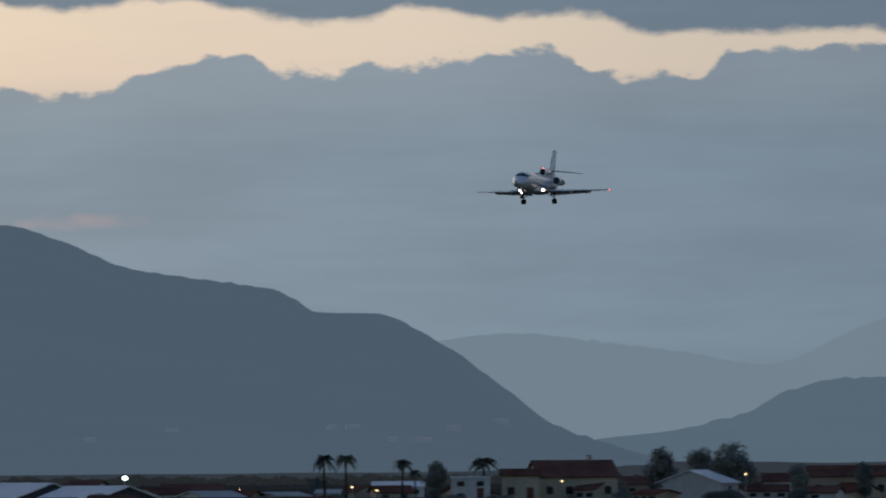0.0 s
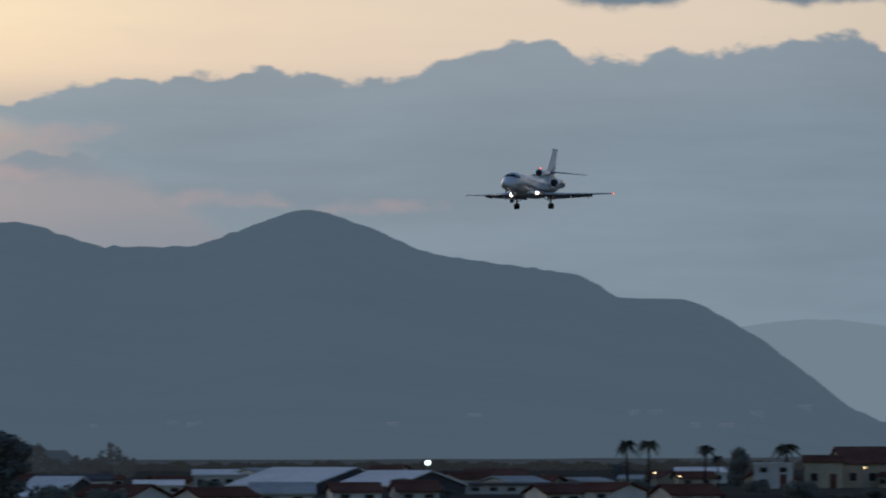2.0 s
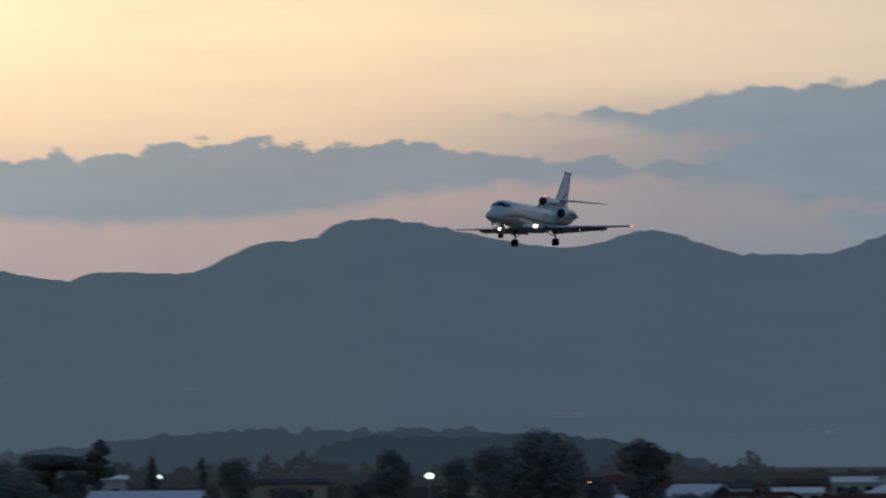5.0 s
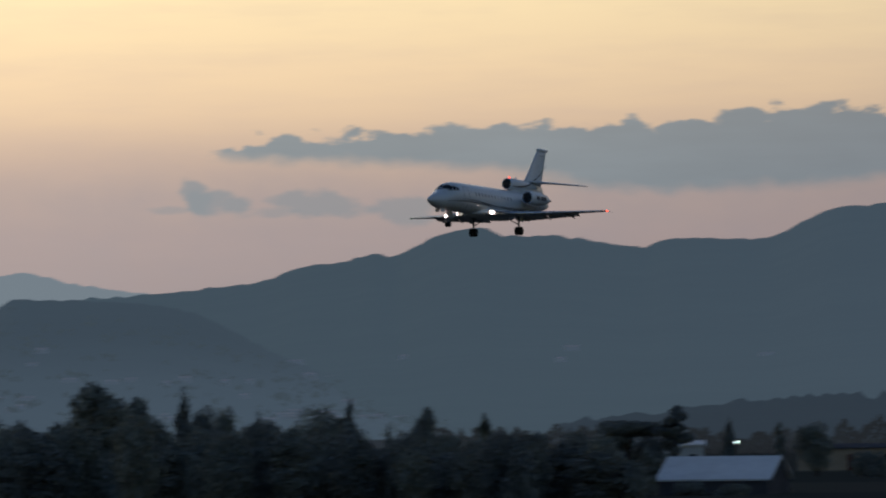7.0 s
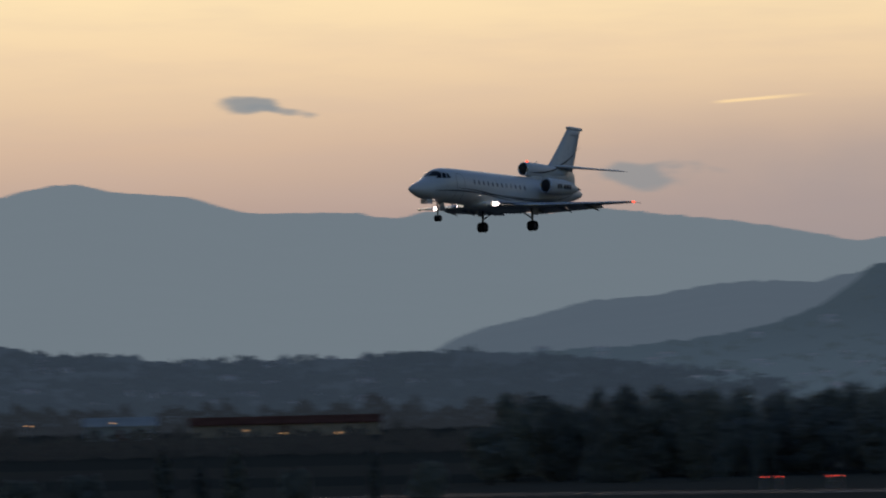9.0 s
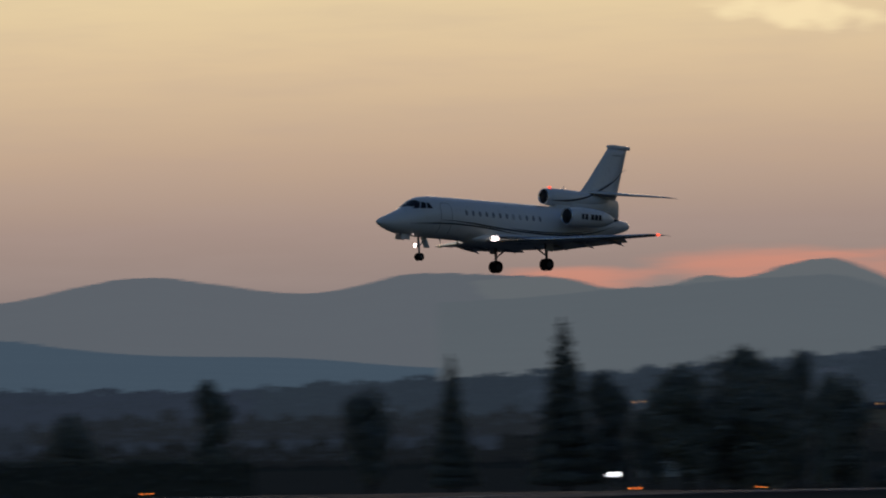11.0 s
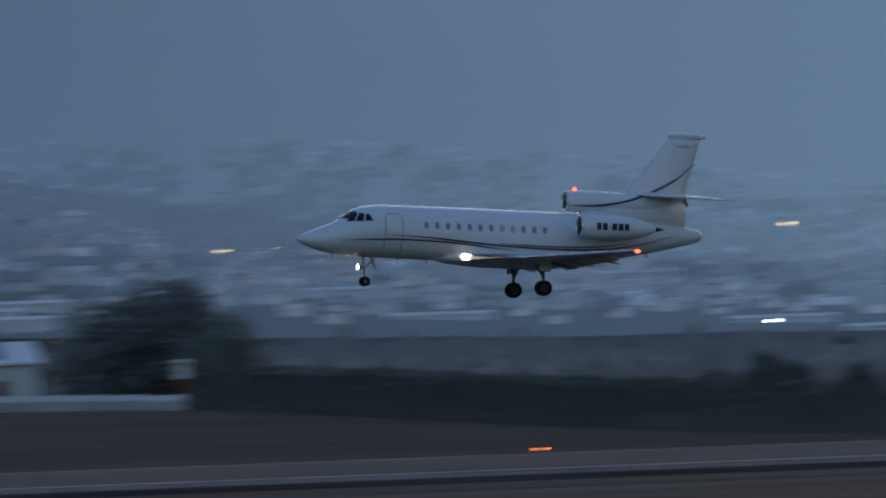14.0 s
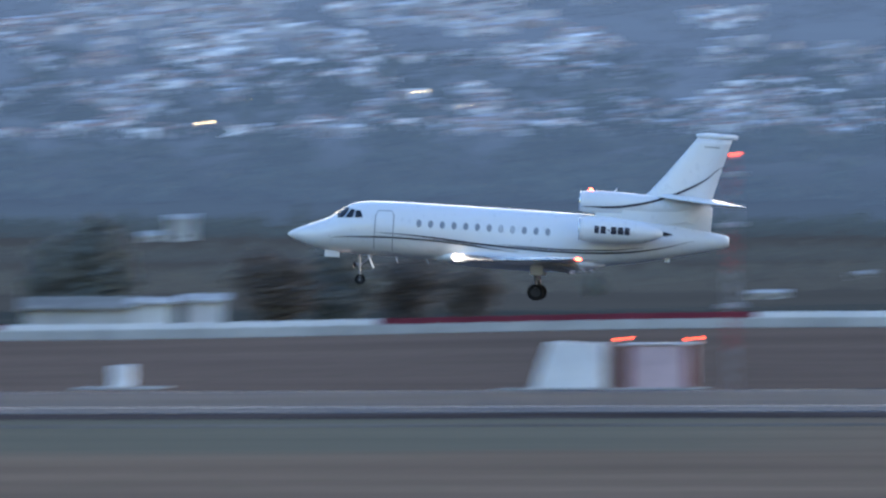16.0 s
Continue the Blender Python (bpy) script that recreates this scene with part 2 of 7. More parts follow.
def foliage(name, colour, thin=0.4, gloss=0.025):
    """Leaves: matt, with light that shines through them."""
    m = MATS[name] = bpy.data.materials.new(name)
    m.use_nodes = True
    k = Nodes(m.node_tree)
    rnd = k.add("ShaderNodeObjectInfo").outputs["Random"]
    isle = k.add("ShaderNodeNewGeometry").outputs["Random Per Island"]
    tone = k.mix(isle, tuple(c * 0.6 for c in colour), tuple(c * 1.35 for c in colour))
    tone = k.mix(1.0, tone, k.ramp(rnd, [(0.0, (0.75, 0.75, 0.78)), (1.0, (1.1, 1.08, 1.0))]), "MULTIPLY")
    d, t, mix = k.add("ShaderNodeBsdfDiffuse"), k.add("ShaderNodeBsdfTranslucent"), k.add("ShaderNodeMixShader")
    k.put(d.inputs[0], tone)
    k.put(t.inputs[0], tone)
    mix.inputs[0].default_value = thin
    k.put(mix.inputs[1], d.outputs[0])
    k.put(mix.inputs[2], t.outputs[0])
    # the waxy gloss of leaves
    g, waxed = k.add("ShaderNodeBsdfGlossy"), k.add("ShaderNodeMixShader")
    g.inputs["Roughness"].default_value = 0.65
    k.put(g.inputs["Color"], (0.9, 0.95, 1.0))
    waxed.inputs[0].default_value = gloss
    k.put(waxed.inputs[1], mix.outputs[0])
    k.put(waxed.inputs[2], g.outputs[0])
    k.put(k.add("ShaderNodeOutputMaterial").inputs[0], waxed.outputs[0])
    return m


def lamp_glow(name, colour, strength):
    if name in MATS:
        return MATS[name]
    m = MATS[name] = bpy.data.materials.new(name)
    m.use_nodes = True
    k = Nodes(m.node_tree)
    e = k.add("ShaderNodeEmission")
    k.put(e.inputs[0], colour)
    e.inputs[1].default_value = strength
    k.put(k.add("ShaderNodeOutputMaterial").inputs[0], e.outputs[0])
    return m


# ---------------------------------------------------------------- mesh helpers
def mesh_of(name, bm, material, smooth=False):
    me = bpy.data.meshes.new(name)
    bm.to_mesh(me)
    bm.free()
    if material:
        me.materials.append(material)
    if smooth:
        for p in me.polygons:
            p.use_smooth = True
    return me


def part(name, bm, material, parent, label="", smooth=False):
    """Links a bmesh as one mesh object under a thing or a part."""
    ob = new(name, mesh_of(name, bm, material, smooth))
    ob.parent = parent
    if label:
        tagged(ob, label)
    return ob


def thing(name, at, label, category, group="", kind="", turn=0.0):
    ob = new(name)
    ob.matrix_basis = pose(*at, 0, 0, turn)
    return tagged(ob, label, category, group, kind)


def box(bm, x0, x1, y0, y1, z0, z1, bevel=0.0):
    r = bmesh.ops.create_cube(bm, size=1, matrix=Matrix.Translation(((x0 + x1) / 2, (y0 + y1) / 2, (z0 + z1) / 2)) @ Matrix.Diagonal((x1 - x0, y1 - y0, z1 - z0, 1)))
    if bevel:
        edges = list({e for v in r["verts"] for e in v.link_edges})
        bmesh.ops.bevel(bm, geom=edges, offset=bevel, segments=1, affect="EDGES")
    return bm


def rod(bm, a, b, r0, r1=None, sides=8):
    """A tapered round bar from a to b."""
    a, b = Vector(a), Vector(b)
    d = b - a
    m = Matrix.Translation((a + b) / 2) @ d.to_track_quat("Z", "Y").to_matrix().to_4x4()
    bmesh.ops.create_cone(bm, cap_ends=True, segments=sides, radius1=r0, radius2=r0 if r1 is None else r1, depth=d.length, matrix=m)
    return bm


def loft(bm, rings, close=True, caps=True):
    """Skin through rings of equal counts of points."""
    rows = [[bm.verts.new(p) for p in ring] for ring in rings]
    n = len(rows[0])
    for a, b in zip(rows, rows[1:]):
        for i in range(n if close else n - 1):
            j = (i + 1) % n
            bm.faces.new((a[i], a[j], b[j], b[i]))
    if caps:
        bm.faces.new(rows[0][::-1])
        bm.faces.new(rows[-1])
    bmesh.ops.recalc_face_normals(bm, faces=bm.faces[:])
    return bm


def along(points, x):
    """A soft curve through (x, y) points."""
    if x <= points[0][0]:
        return points[0][1]
    if x >= points[-1][0]:
        return points[-1][1]
    for i in range(len(points) - 1):
        (x0, y0), (x1, y1) = points[i], points[i + 1]
        if x0 <= x <= x1:
            def slope(j):
                if j <= 0 or j >= len(points) - 1:
                    return 0.0
                (xa, ya), (xb, yb), (xc, yc) = points[j - 1], points[j], points[j + 1]
                p, q = (yb - ya) / (xb - xa), (yc - yb) / (xc - xb)
                return 0.0 if p * q <= 0 else 2 * p * q / (p + q)
            h, t = x1 - x0, (x - x0) / (x1 - x0)
            m0, m1 = slope(i) * h, slope(i + 1) * h
            return (2 * t**3 - 3 * t**2 + 1) * y0 + (t**3 - 2 * t**2 + t) * m0 + (3 * t**2 - 2 * t**3) * y1 + (t**3 - t**2) * m1


def ease(x, lo, hi):
    t = min(1, max(0, (x - lo) / (hi - lo)))
    return t * t * (3 - 2 * t)


def place(az, dist, z=None):
    x, y = dist * math.sin(radians(az)), dist * math.cos(radians(az))
    return (x, y, ground_z(x, y) if z is None else z)


# ---------------------------------------------------------------- ground
SLOPES = [(-14.0, 1.36), (6.0, 1.2), (11.0, 0.95), (16.0, 0.62), (22.0, 0.42), (28.0, 0.34), (34.0, 0.22), (42.0, 0.12), (50.0, 0.02), (58.0, -0.06), (80.0, -0.09)]


def ground_z(x, y):
    """Height of the land: a level airfield, a low bank beyond it, a dip to the east and a long rise towards the hills."""
    r, az = math.hypot(x, y), math.degrees(math.atan2(x, y))
    z = -2.7 * ease(x, 215, 400)
    if y > 330:
        z += (2.7 - 0.65 * ease(x, -15, -65)) * ease(y, 338, 415) * ease(x, 150, 85)
    if r > 470 and y > 0:
        reach = ease(r, 470, 3600)
        z = z * (1 - reach) + reach * (4.43 + 3600 * math.tan(radians(along(SLOPES, az)))) * (r / 3600)
    return z


def land_cover():
    """Mown dry grass on the airfield, darker green and brown fields in strips beyond it."""
    m = bpy.data.materials.new("land_cover")
    m.use_nodes = True
    k = Nodes(m.node_tree)
    co = k.add("ShaderNodeTexCoord").outputs["Object"]
    sep = k.add("ShaderNodeSeparateXYZ")
    k.put(sep.inputs[0], co)
    x, y, z = sep.outputs
    broad, fine = k.noise(co, 0.03, 4.0), k.noise(co, 0.6, 5.0, 0.7)
    streak = k.noise(k.xyz(k.math("MULTIPLY", x, 0.012), k.math("MULTIPLY", y, 0.11)), 1.0, 4.0)
    grass = k.mix(k.step(k.math("ADD", k.math("MULTIPLY", broad, 0.5), k.math("MULTIPLY", streak, 0.5)), 0.24, 0.76), (0.102, 0.074, 0.058), (0.182, 0.127, 0.095))
    grass = k.mix(k.math("MULTIPLY", k.step(fine, 0.45, 0.7), 0.5), grass, (0.108, 0.091, 0.062))
    grass = k.mix(k.step(x, -8.0, -50.0), grass, k.mix(1.0, grass, (1.05, 1.05, 1.05), "MULTIPLY"))
    grass = k.mix(k.step(y, 262.0, 236.0), grass, k.mix(1.0, grass, (1.36, 1.36, 1.24), "MULTIPLY"))
    green = k.math("MULTIPLY", k.math("MULTIPLY", k.step(x, 0.0, -16.0), k.step(y, 300.0, 290.0)), k.step(k.math("ADD", y, k.math("MULTIPLY", broad, 40.0)), 206.0, 222.0))
    grass = k.mix(k.math("MULTIPLY", green, 0.6), grass, (0.118, 0.128, 0.094))
    plots = k.add("ShaderNodeTexVoronoi")
    k.put(plots.inputs["Vector"], k.xyz(k.math("MULTIPLY", x, 0.011), k.math("MULTIPLY", y, 0.006)))
    plots.inputs["Scale"].default_value = 1.0
    fields = k.mix(k.step(plots.outputs["Color"], 0.2, 0.8), (0.056, 0.058, 0.050), (0.092, 0.084, 0.068))
    fields = k.mix(k.math("MULTIPLY", k.step(fine, 0.4, 0.7), 0.4), fields, (0.055, 0.060, 0.046))
    far = k.math("MAXIMUM", k.step(y, 421.0, 432.0), k.step(x, 185.0, 235.0))
    b = k.add("ShaderNodeBsdfPrincipled")
    k.put(b.inputs["Base Color"], k.mix(far, grass, fields))
    b.inputs["Roughness"].default_value = 0.95
    b.inputs["Specular IOR Level"].default_value = 0.0
    n = k.add("ShaderNodeBump")
    n.inputs["Strength"].default_value = 0.2
    k.put(n.inputs["Height"], fine)
    k.put(b.inputs["Normal"], n.outputs[0])
    k.put(k.add("ShaderNodeOutputMaterial").inputs[0], b.outputs[0])
    return m


def build_ground():
    azs = [-180 + 6 * i for i in range(27)] + [-18 + 0.5 * i for i in range(204)] + [84 + 6 * i for i in range(17)]
    rs = [0.5] + [20 * i for i in range(1, 24)] + [470 * 1.045**i for i in range(54)]
    rs = [r for r in rs if r < 4900] + [4940]
    grid = [[(r * math.sin(radians(a)), r * math.cos(radians(a))) for a in azs] for r in rs]
    verts = [(x, y, ground_z(x, y)) for row in grid for x, y in row]
    n = len(azs)
    faces = [(i * n + j, i * n + (j + 1) % n, (i + 1) * n + (j + 1) % n, (i + 1) * n + j) for i in range(len(rs) - 1) for j in range(n)]
    faces.append(tuple(range(n))[::-1])
    me = bpy.data.meshes.new("ground")
    me.from_pydata(verts, [], faces)
    me.materials.append(land_cover())
    for p in me.polygons:
        p.use_smooth = True
    tagged(new("ground", me), "dark dry grass airfield rising gently towards the hills", "ground", kind="structure")


build_ground()


SURFACES = {}


def far_land(name, az0, az1, r0, r1, material, label):
    """The rising fields in the distance, a thin sheet of scrub over the ground."""
    n, m = int((az1 - az0) / 0.5), 40
    verts = []
    for i in range(n + 1):
        a = az0 + (az1 - az0) * i / n
        for j in range(m + 1):
            r = r0 * (r1 / r0)**(j / m)
            x, y = r * math.sin(radians(a)), r * math.cos(radians(a))
            verts.append((x, y, ground_z(x, y) + 0.3 * (1 if j else -2) + 2.0 * max(0.0, noise.noise(Vector((x / 60, y / 60, 2)))) * j / m))
    faces = [((i + 1) * (m + 1) + j, (i + 1) * (m + 1) + j + 1, i * (m + 1) + j + 1, i * (m + 1) + j) for i in range(n) for j in range(m)]
    me = bpy.data.meshes.new(name)
    me.from_pydata(verts, [], faces)
    me.materials.append(material)
    tagged(new(name, me), label, "ground", kind="structure")


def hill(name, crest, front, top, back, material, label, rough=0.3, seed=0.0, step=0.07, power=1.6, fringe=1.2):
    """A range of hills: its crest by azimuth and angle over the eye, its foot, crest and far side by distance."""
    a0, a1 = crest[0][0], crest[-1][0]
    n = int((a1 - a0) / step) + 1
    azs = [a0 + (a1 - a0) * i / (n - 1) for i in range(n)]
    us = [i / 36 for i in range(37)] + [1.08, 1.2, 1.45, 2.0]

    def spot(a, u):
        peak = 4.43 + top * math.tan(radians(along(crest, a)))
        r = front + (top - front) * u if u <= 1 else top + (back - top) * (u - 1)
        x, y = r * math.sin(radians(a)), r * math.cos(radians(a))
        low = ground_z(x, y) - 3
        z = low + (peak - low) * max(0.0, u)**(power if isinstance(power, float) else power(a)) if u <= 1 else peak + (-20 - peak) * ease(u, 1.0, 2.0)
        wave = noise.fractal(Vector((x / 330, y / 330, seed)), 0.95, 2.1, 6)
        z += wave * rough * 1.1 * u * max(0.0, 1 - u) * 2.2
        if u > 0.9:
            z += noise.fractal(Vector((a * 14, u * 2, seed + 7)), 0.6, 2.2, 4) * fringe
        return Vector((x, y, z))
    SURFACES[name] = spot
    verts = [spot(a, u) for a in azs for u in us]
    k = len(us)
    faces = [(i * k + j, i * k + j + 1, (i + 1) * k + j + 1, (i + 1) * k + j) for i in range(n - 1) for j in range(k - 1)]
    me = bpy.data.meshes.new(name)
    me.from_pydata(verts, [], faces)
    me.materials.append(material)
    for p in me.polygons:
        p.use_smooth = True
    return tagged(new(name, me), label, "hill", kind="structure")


def on_hill(name, az, el):
    """Where the sight line at that azimuth and angle first meets the hill."""
    want = math.tan(radians(el))
    for i in range(2, 200):
        q = SURFACES[name](az, i / 200)
        if (q.z - 4.43) / math.hypot(q.x, q.y) >= want:
            return q
    return None


def on_ground(az, el):
    """Where the sight line at that azimuth and angle first meets the open ground."""
    want = math.tan(radians(el))
    for i in range(400):
        r = 345 * 1.0065**i
        x, y = r * math.sin(radians(az)), r * math.cos(radians(az))
        z = ground_z(x, y)
        if (z - 4.43) / r >= want:
            return Vector((x, y, z))
    return None


def on_land(az, el):
    """The nearer of the open ground and the slope of the town's hill."""
    q, g = on_hill("hill_town", az, el), on_ground(az, el)
    return g if q is None or (g is not None and g.length < q.length) else q


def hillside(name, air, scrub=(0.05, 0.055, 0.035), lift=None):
    # scrub colour with the distance haze put in as emission
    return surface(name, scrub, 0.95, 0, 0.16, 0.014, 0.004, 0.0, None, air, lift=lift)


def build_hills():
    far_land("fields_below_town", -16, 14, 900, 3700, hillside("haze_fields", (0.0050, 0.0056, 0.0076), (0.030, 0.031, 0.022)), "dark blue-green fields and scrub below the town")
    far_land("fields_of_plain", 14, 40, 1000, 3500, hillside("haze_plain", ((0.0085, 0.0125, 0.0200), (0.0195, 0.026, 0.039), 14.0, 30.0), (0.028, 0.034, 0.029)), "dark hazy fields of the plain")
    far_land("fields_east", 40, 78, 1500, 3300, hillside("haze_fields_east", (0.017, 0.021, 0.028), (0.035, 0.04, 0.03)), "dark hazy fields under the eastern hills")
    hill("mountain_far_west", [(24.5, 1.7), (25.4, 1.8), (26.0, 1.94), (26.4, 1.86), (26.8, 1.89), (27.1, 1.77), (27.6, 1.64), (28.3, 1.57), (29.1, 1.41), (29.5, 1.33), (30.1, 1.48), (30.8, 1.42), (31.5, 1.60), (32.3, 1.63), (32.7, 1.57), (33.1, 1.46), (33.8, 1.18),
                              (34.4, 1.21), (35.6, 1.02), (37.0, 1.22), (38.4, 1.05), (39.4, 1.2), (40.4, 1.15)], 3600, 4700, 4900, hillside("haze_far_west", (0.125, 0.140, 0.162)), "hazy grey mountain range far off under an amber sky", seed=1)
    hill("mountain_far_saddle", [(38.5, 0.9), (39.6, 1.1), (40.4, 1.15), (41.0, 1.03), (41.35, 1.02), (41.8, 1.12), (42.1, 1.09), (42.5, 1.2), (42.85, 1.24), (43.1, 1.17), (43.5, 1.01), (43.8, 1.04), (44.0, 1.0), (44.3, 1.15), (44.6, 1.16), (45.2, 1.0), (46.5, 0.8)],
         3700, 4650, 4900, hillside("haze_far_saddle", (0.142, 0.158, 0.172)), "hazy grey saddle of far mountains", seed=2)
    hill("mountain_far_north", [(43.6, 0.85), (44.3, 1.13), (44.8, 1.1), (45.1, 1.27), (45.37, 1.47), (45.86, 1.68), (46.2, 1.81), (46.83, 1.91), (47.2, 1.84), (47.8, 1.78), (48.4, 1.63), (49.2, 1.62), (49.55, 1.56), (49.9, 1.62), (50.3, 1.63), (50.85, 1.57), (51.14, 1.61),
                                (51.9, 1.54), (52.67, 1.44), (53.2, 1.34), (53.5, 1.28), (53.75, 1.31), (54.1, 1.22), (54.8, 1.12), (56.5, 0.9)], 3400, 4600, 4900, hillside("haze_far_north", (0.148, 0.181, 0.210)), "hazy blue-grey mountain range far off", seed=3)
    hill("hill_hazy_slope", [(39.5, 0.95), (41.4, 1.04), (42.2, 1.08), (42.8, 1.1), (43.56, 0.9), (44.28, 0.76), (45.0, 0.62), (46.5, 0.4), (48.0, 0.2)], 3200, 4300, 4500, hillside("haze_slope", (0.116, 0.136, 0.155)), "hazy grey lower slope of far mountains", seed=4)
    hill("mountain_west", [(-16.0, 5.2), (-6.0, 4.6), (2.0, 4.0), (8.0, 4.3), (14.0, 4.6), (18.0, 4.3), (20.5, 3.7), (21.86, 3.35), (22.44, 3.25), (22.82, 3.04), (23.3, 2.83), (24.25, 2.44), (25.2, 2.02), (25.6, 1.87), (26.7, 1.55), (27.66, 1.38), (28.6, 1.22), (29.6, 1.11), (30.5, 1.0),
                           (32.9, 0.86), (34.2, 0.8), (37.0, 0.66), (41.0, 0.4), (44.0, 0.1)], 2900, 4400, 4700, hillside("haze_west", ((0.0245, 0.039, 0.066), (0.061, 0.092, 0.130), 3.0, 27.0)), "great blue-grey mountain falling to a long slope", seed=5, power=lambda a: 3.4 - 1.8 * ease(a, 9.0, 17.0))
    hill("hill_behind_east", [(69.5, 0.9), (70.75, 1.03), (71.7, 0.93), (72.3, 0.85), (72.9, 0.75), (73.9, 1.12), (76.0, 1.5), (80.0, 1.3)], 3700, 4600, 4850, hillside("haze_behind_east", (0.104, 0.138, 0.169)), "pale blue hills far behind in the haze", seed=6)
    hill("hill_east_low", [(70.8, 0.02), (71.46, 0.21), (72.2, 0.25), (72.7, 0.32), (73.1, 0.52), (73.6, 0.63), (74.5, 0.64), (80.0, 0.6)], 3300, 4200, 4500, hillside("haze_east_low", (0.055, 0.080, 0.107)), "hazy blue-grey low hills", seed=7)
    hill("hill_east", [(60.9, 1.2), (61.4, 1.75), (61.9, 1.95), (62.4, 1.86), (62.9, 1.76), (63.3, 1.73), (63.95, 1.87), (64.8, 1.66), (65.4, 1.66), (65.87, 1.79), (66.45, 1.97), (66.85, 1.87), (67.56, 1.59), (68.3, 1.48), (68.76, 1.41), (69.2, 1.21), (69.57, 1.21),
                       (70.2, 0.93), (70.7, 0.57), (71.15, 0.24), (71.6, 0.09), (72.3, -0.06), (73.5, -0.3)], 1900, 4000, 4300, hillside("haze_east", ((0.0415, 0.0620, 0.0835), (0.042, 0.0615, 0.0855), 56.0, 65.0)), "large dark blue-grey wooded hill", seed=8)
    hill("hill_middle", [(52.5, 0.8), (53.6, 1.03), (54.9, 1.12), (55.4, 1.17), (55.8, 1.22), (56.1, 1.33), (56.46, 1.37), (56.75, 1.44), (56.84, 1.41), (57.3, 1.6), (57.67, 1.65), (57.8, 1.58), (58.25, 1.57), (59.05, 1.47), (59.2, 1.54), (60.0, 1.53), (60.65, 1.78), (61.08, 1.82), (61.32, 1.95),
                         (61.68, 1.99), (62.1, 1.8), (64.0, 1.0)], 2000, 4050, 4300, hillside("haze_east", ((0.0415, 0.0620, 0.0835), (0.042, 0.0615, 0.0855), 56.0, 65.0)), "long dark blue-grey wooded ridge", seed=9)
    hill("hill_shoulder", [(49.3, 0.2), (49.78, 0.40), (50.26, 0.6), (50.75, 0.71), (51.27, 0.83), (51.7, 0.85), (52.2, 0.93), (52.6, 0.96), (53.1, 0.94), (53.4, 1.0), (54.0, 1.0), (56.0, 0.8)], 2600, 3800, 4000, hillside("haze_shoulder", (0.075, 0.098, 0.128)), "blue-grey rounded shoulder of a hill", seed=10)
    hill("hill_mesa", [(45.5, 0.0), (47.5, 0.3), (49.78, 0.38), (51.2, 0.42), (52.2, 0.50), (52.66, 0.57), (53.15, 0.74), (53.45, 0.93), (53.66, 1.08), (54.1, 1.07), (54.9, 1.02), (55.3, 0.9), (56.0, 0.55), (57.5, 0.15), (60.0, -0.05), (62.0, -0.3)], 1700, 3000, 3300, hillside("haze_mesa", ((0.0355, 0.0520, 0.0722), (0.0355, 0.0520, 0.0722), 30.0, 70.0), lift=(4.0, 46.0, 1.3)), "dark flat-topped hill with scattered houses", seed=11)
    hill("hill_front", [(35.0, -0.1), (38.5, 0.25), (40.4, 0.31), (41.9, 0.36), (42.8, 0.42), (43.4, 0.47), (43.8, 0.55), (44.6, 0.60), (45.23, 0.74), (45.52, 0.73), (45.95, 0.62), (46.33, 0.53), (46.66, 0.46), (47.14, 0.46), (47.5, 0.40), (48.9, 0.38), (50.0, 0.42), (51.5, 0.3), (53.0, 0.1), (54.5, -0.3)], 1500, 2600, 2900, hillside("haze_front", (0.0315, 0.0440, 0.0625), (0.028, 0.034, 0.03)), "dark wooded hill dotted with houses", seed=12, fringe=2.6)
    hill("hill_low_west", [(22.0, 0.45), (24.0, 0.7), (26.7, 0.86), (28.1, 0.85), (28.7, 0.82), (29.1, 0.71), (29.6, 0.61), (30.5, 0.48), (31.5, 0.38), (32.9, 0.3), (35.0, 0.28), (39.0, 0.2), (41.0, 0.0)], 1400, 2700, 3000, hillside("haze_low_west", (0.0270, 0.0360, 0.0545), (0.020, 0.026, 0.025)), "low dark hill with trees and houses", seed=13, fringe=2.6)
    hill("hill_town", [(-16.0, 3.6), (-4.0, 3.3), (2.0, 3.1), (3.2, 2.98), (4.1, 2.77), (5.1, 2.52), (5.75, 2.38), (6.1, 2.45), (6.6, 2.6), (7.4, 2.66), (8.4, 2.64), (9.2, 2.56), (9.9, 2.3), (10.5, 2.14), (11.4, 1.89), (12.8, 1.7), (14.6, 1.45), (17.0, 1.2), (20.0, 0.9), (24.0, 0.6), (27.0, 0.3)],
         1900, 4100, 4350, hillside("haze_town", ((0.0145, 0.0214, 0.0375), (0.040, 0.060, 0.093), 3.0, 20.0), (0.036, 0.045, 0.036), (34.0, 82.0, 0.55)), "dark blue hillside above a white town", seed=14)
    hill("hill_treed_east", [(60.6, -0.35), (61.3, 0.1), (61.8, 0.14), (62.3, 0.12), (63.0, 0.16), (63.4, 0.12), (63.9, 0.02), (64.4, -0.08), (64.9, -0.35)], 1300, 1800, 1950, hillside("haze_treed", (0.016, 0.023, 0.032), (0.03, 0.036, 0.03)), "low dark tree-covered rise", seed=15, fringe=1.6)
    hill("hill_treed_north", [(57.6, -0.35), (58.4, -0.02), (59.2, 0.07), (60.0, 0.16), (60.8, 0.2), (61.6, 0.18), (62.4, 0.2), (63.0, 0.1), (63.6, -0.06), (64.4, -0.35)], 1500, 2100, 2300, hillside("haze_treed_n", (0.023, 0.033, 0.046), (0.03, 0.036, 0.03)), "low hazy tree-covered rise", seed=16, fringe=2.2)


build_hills()

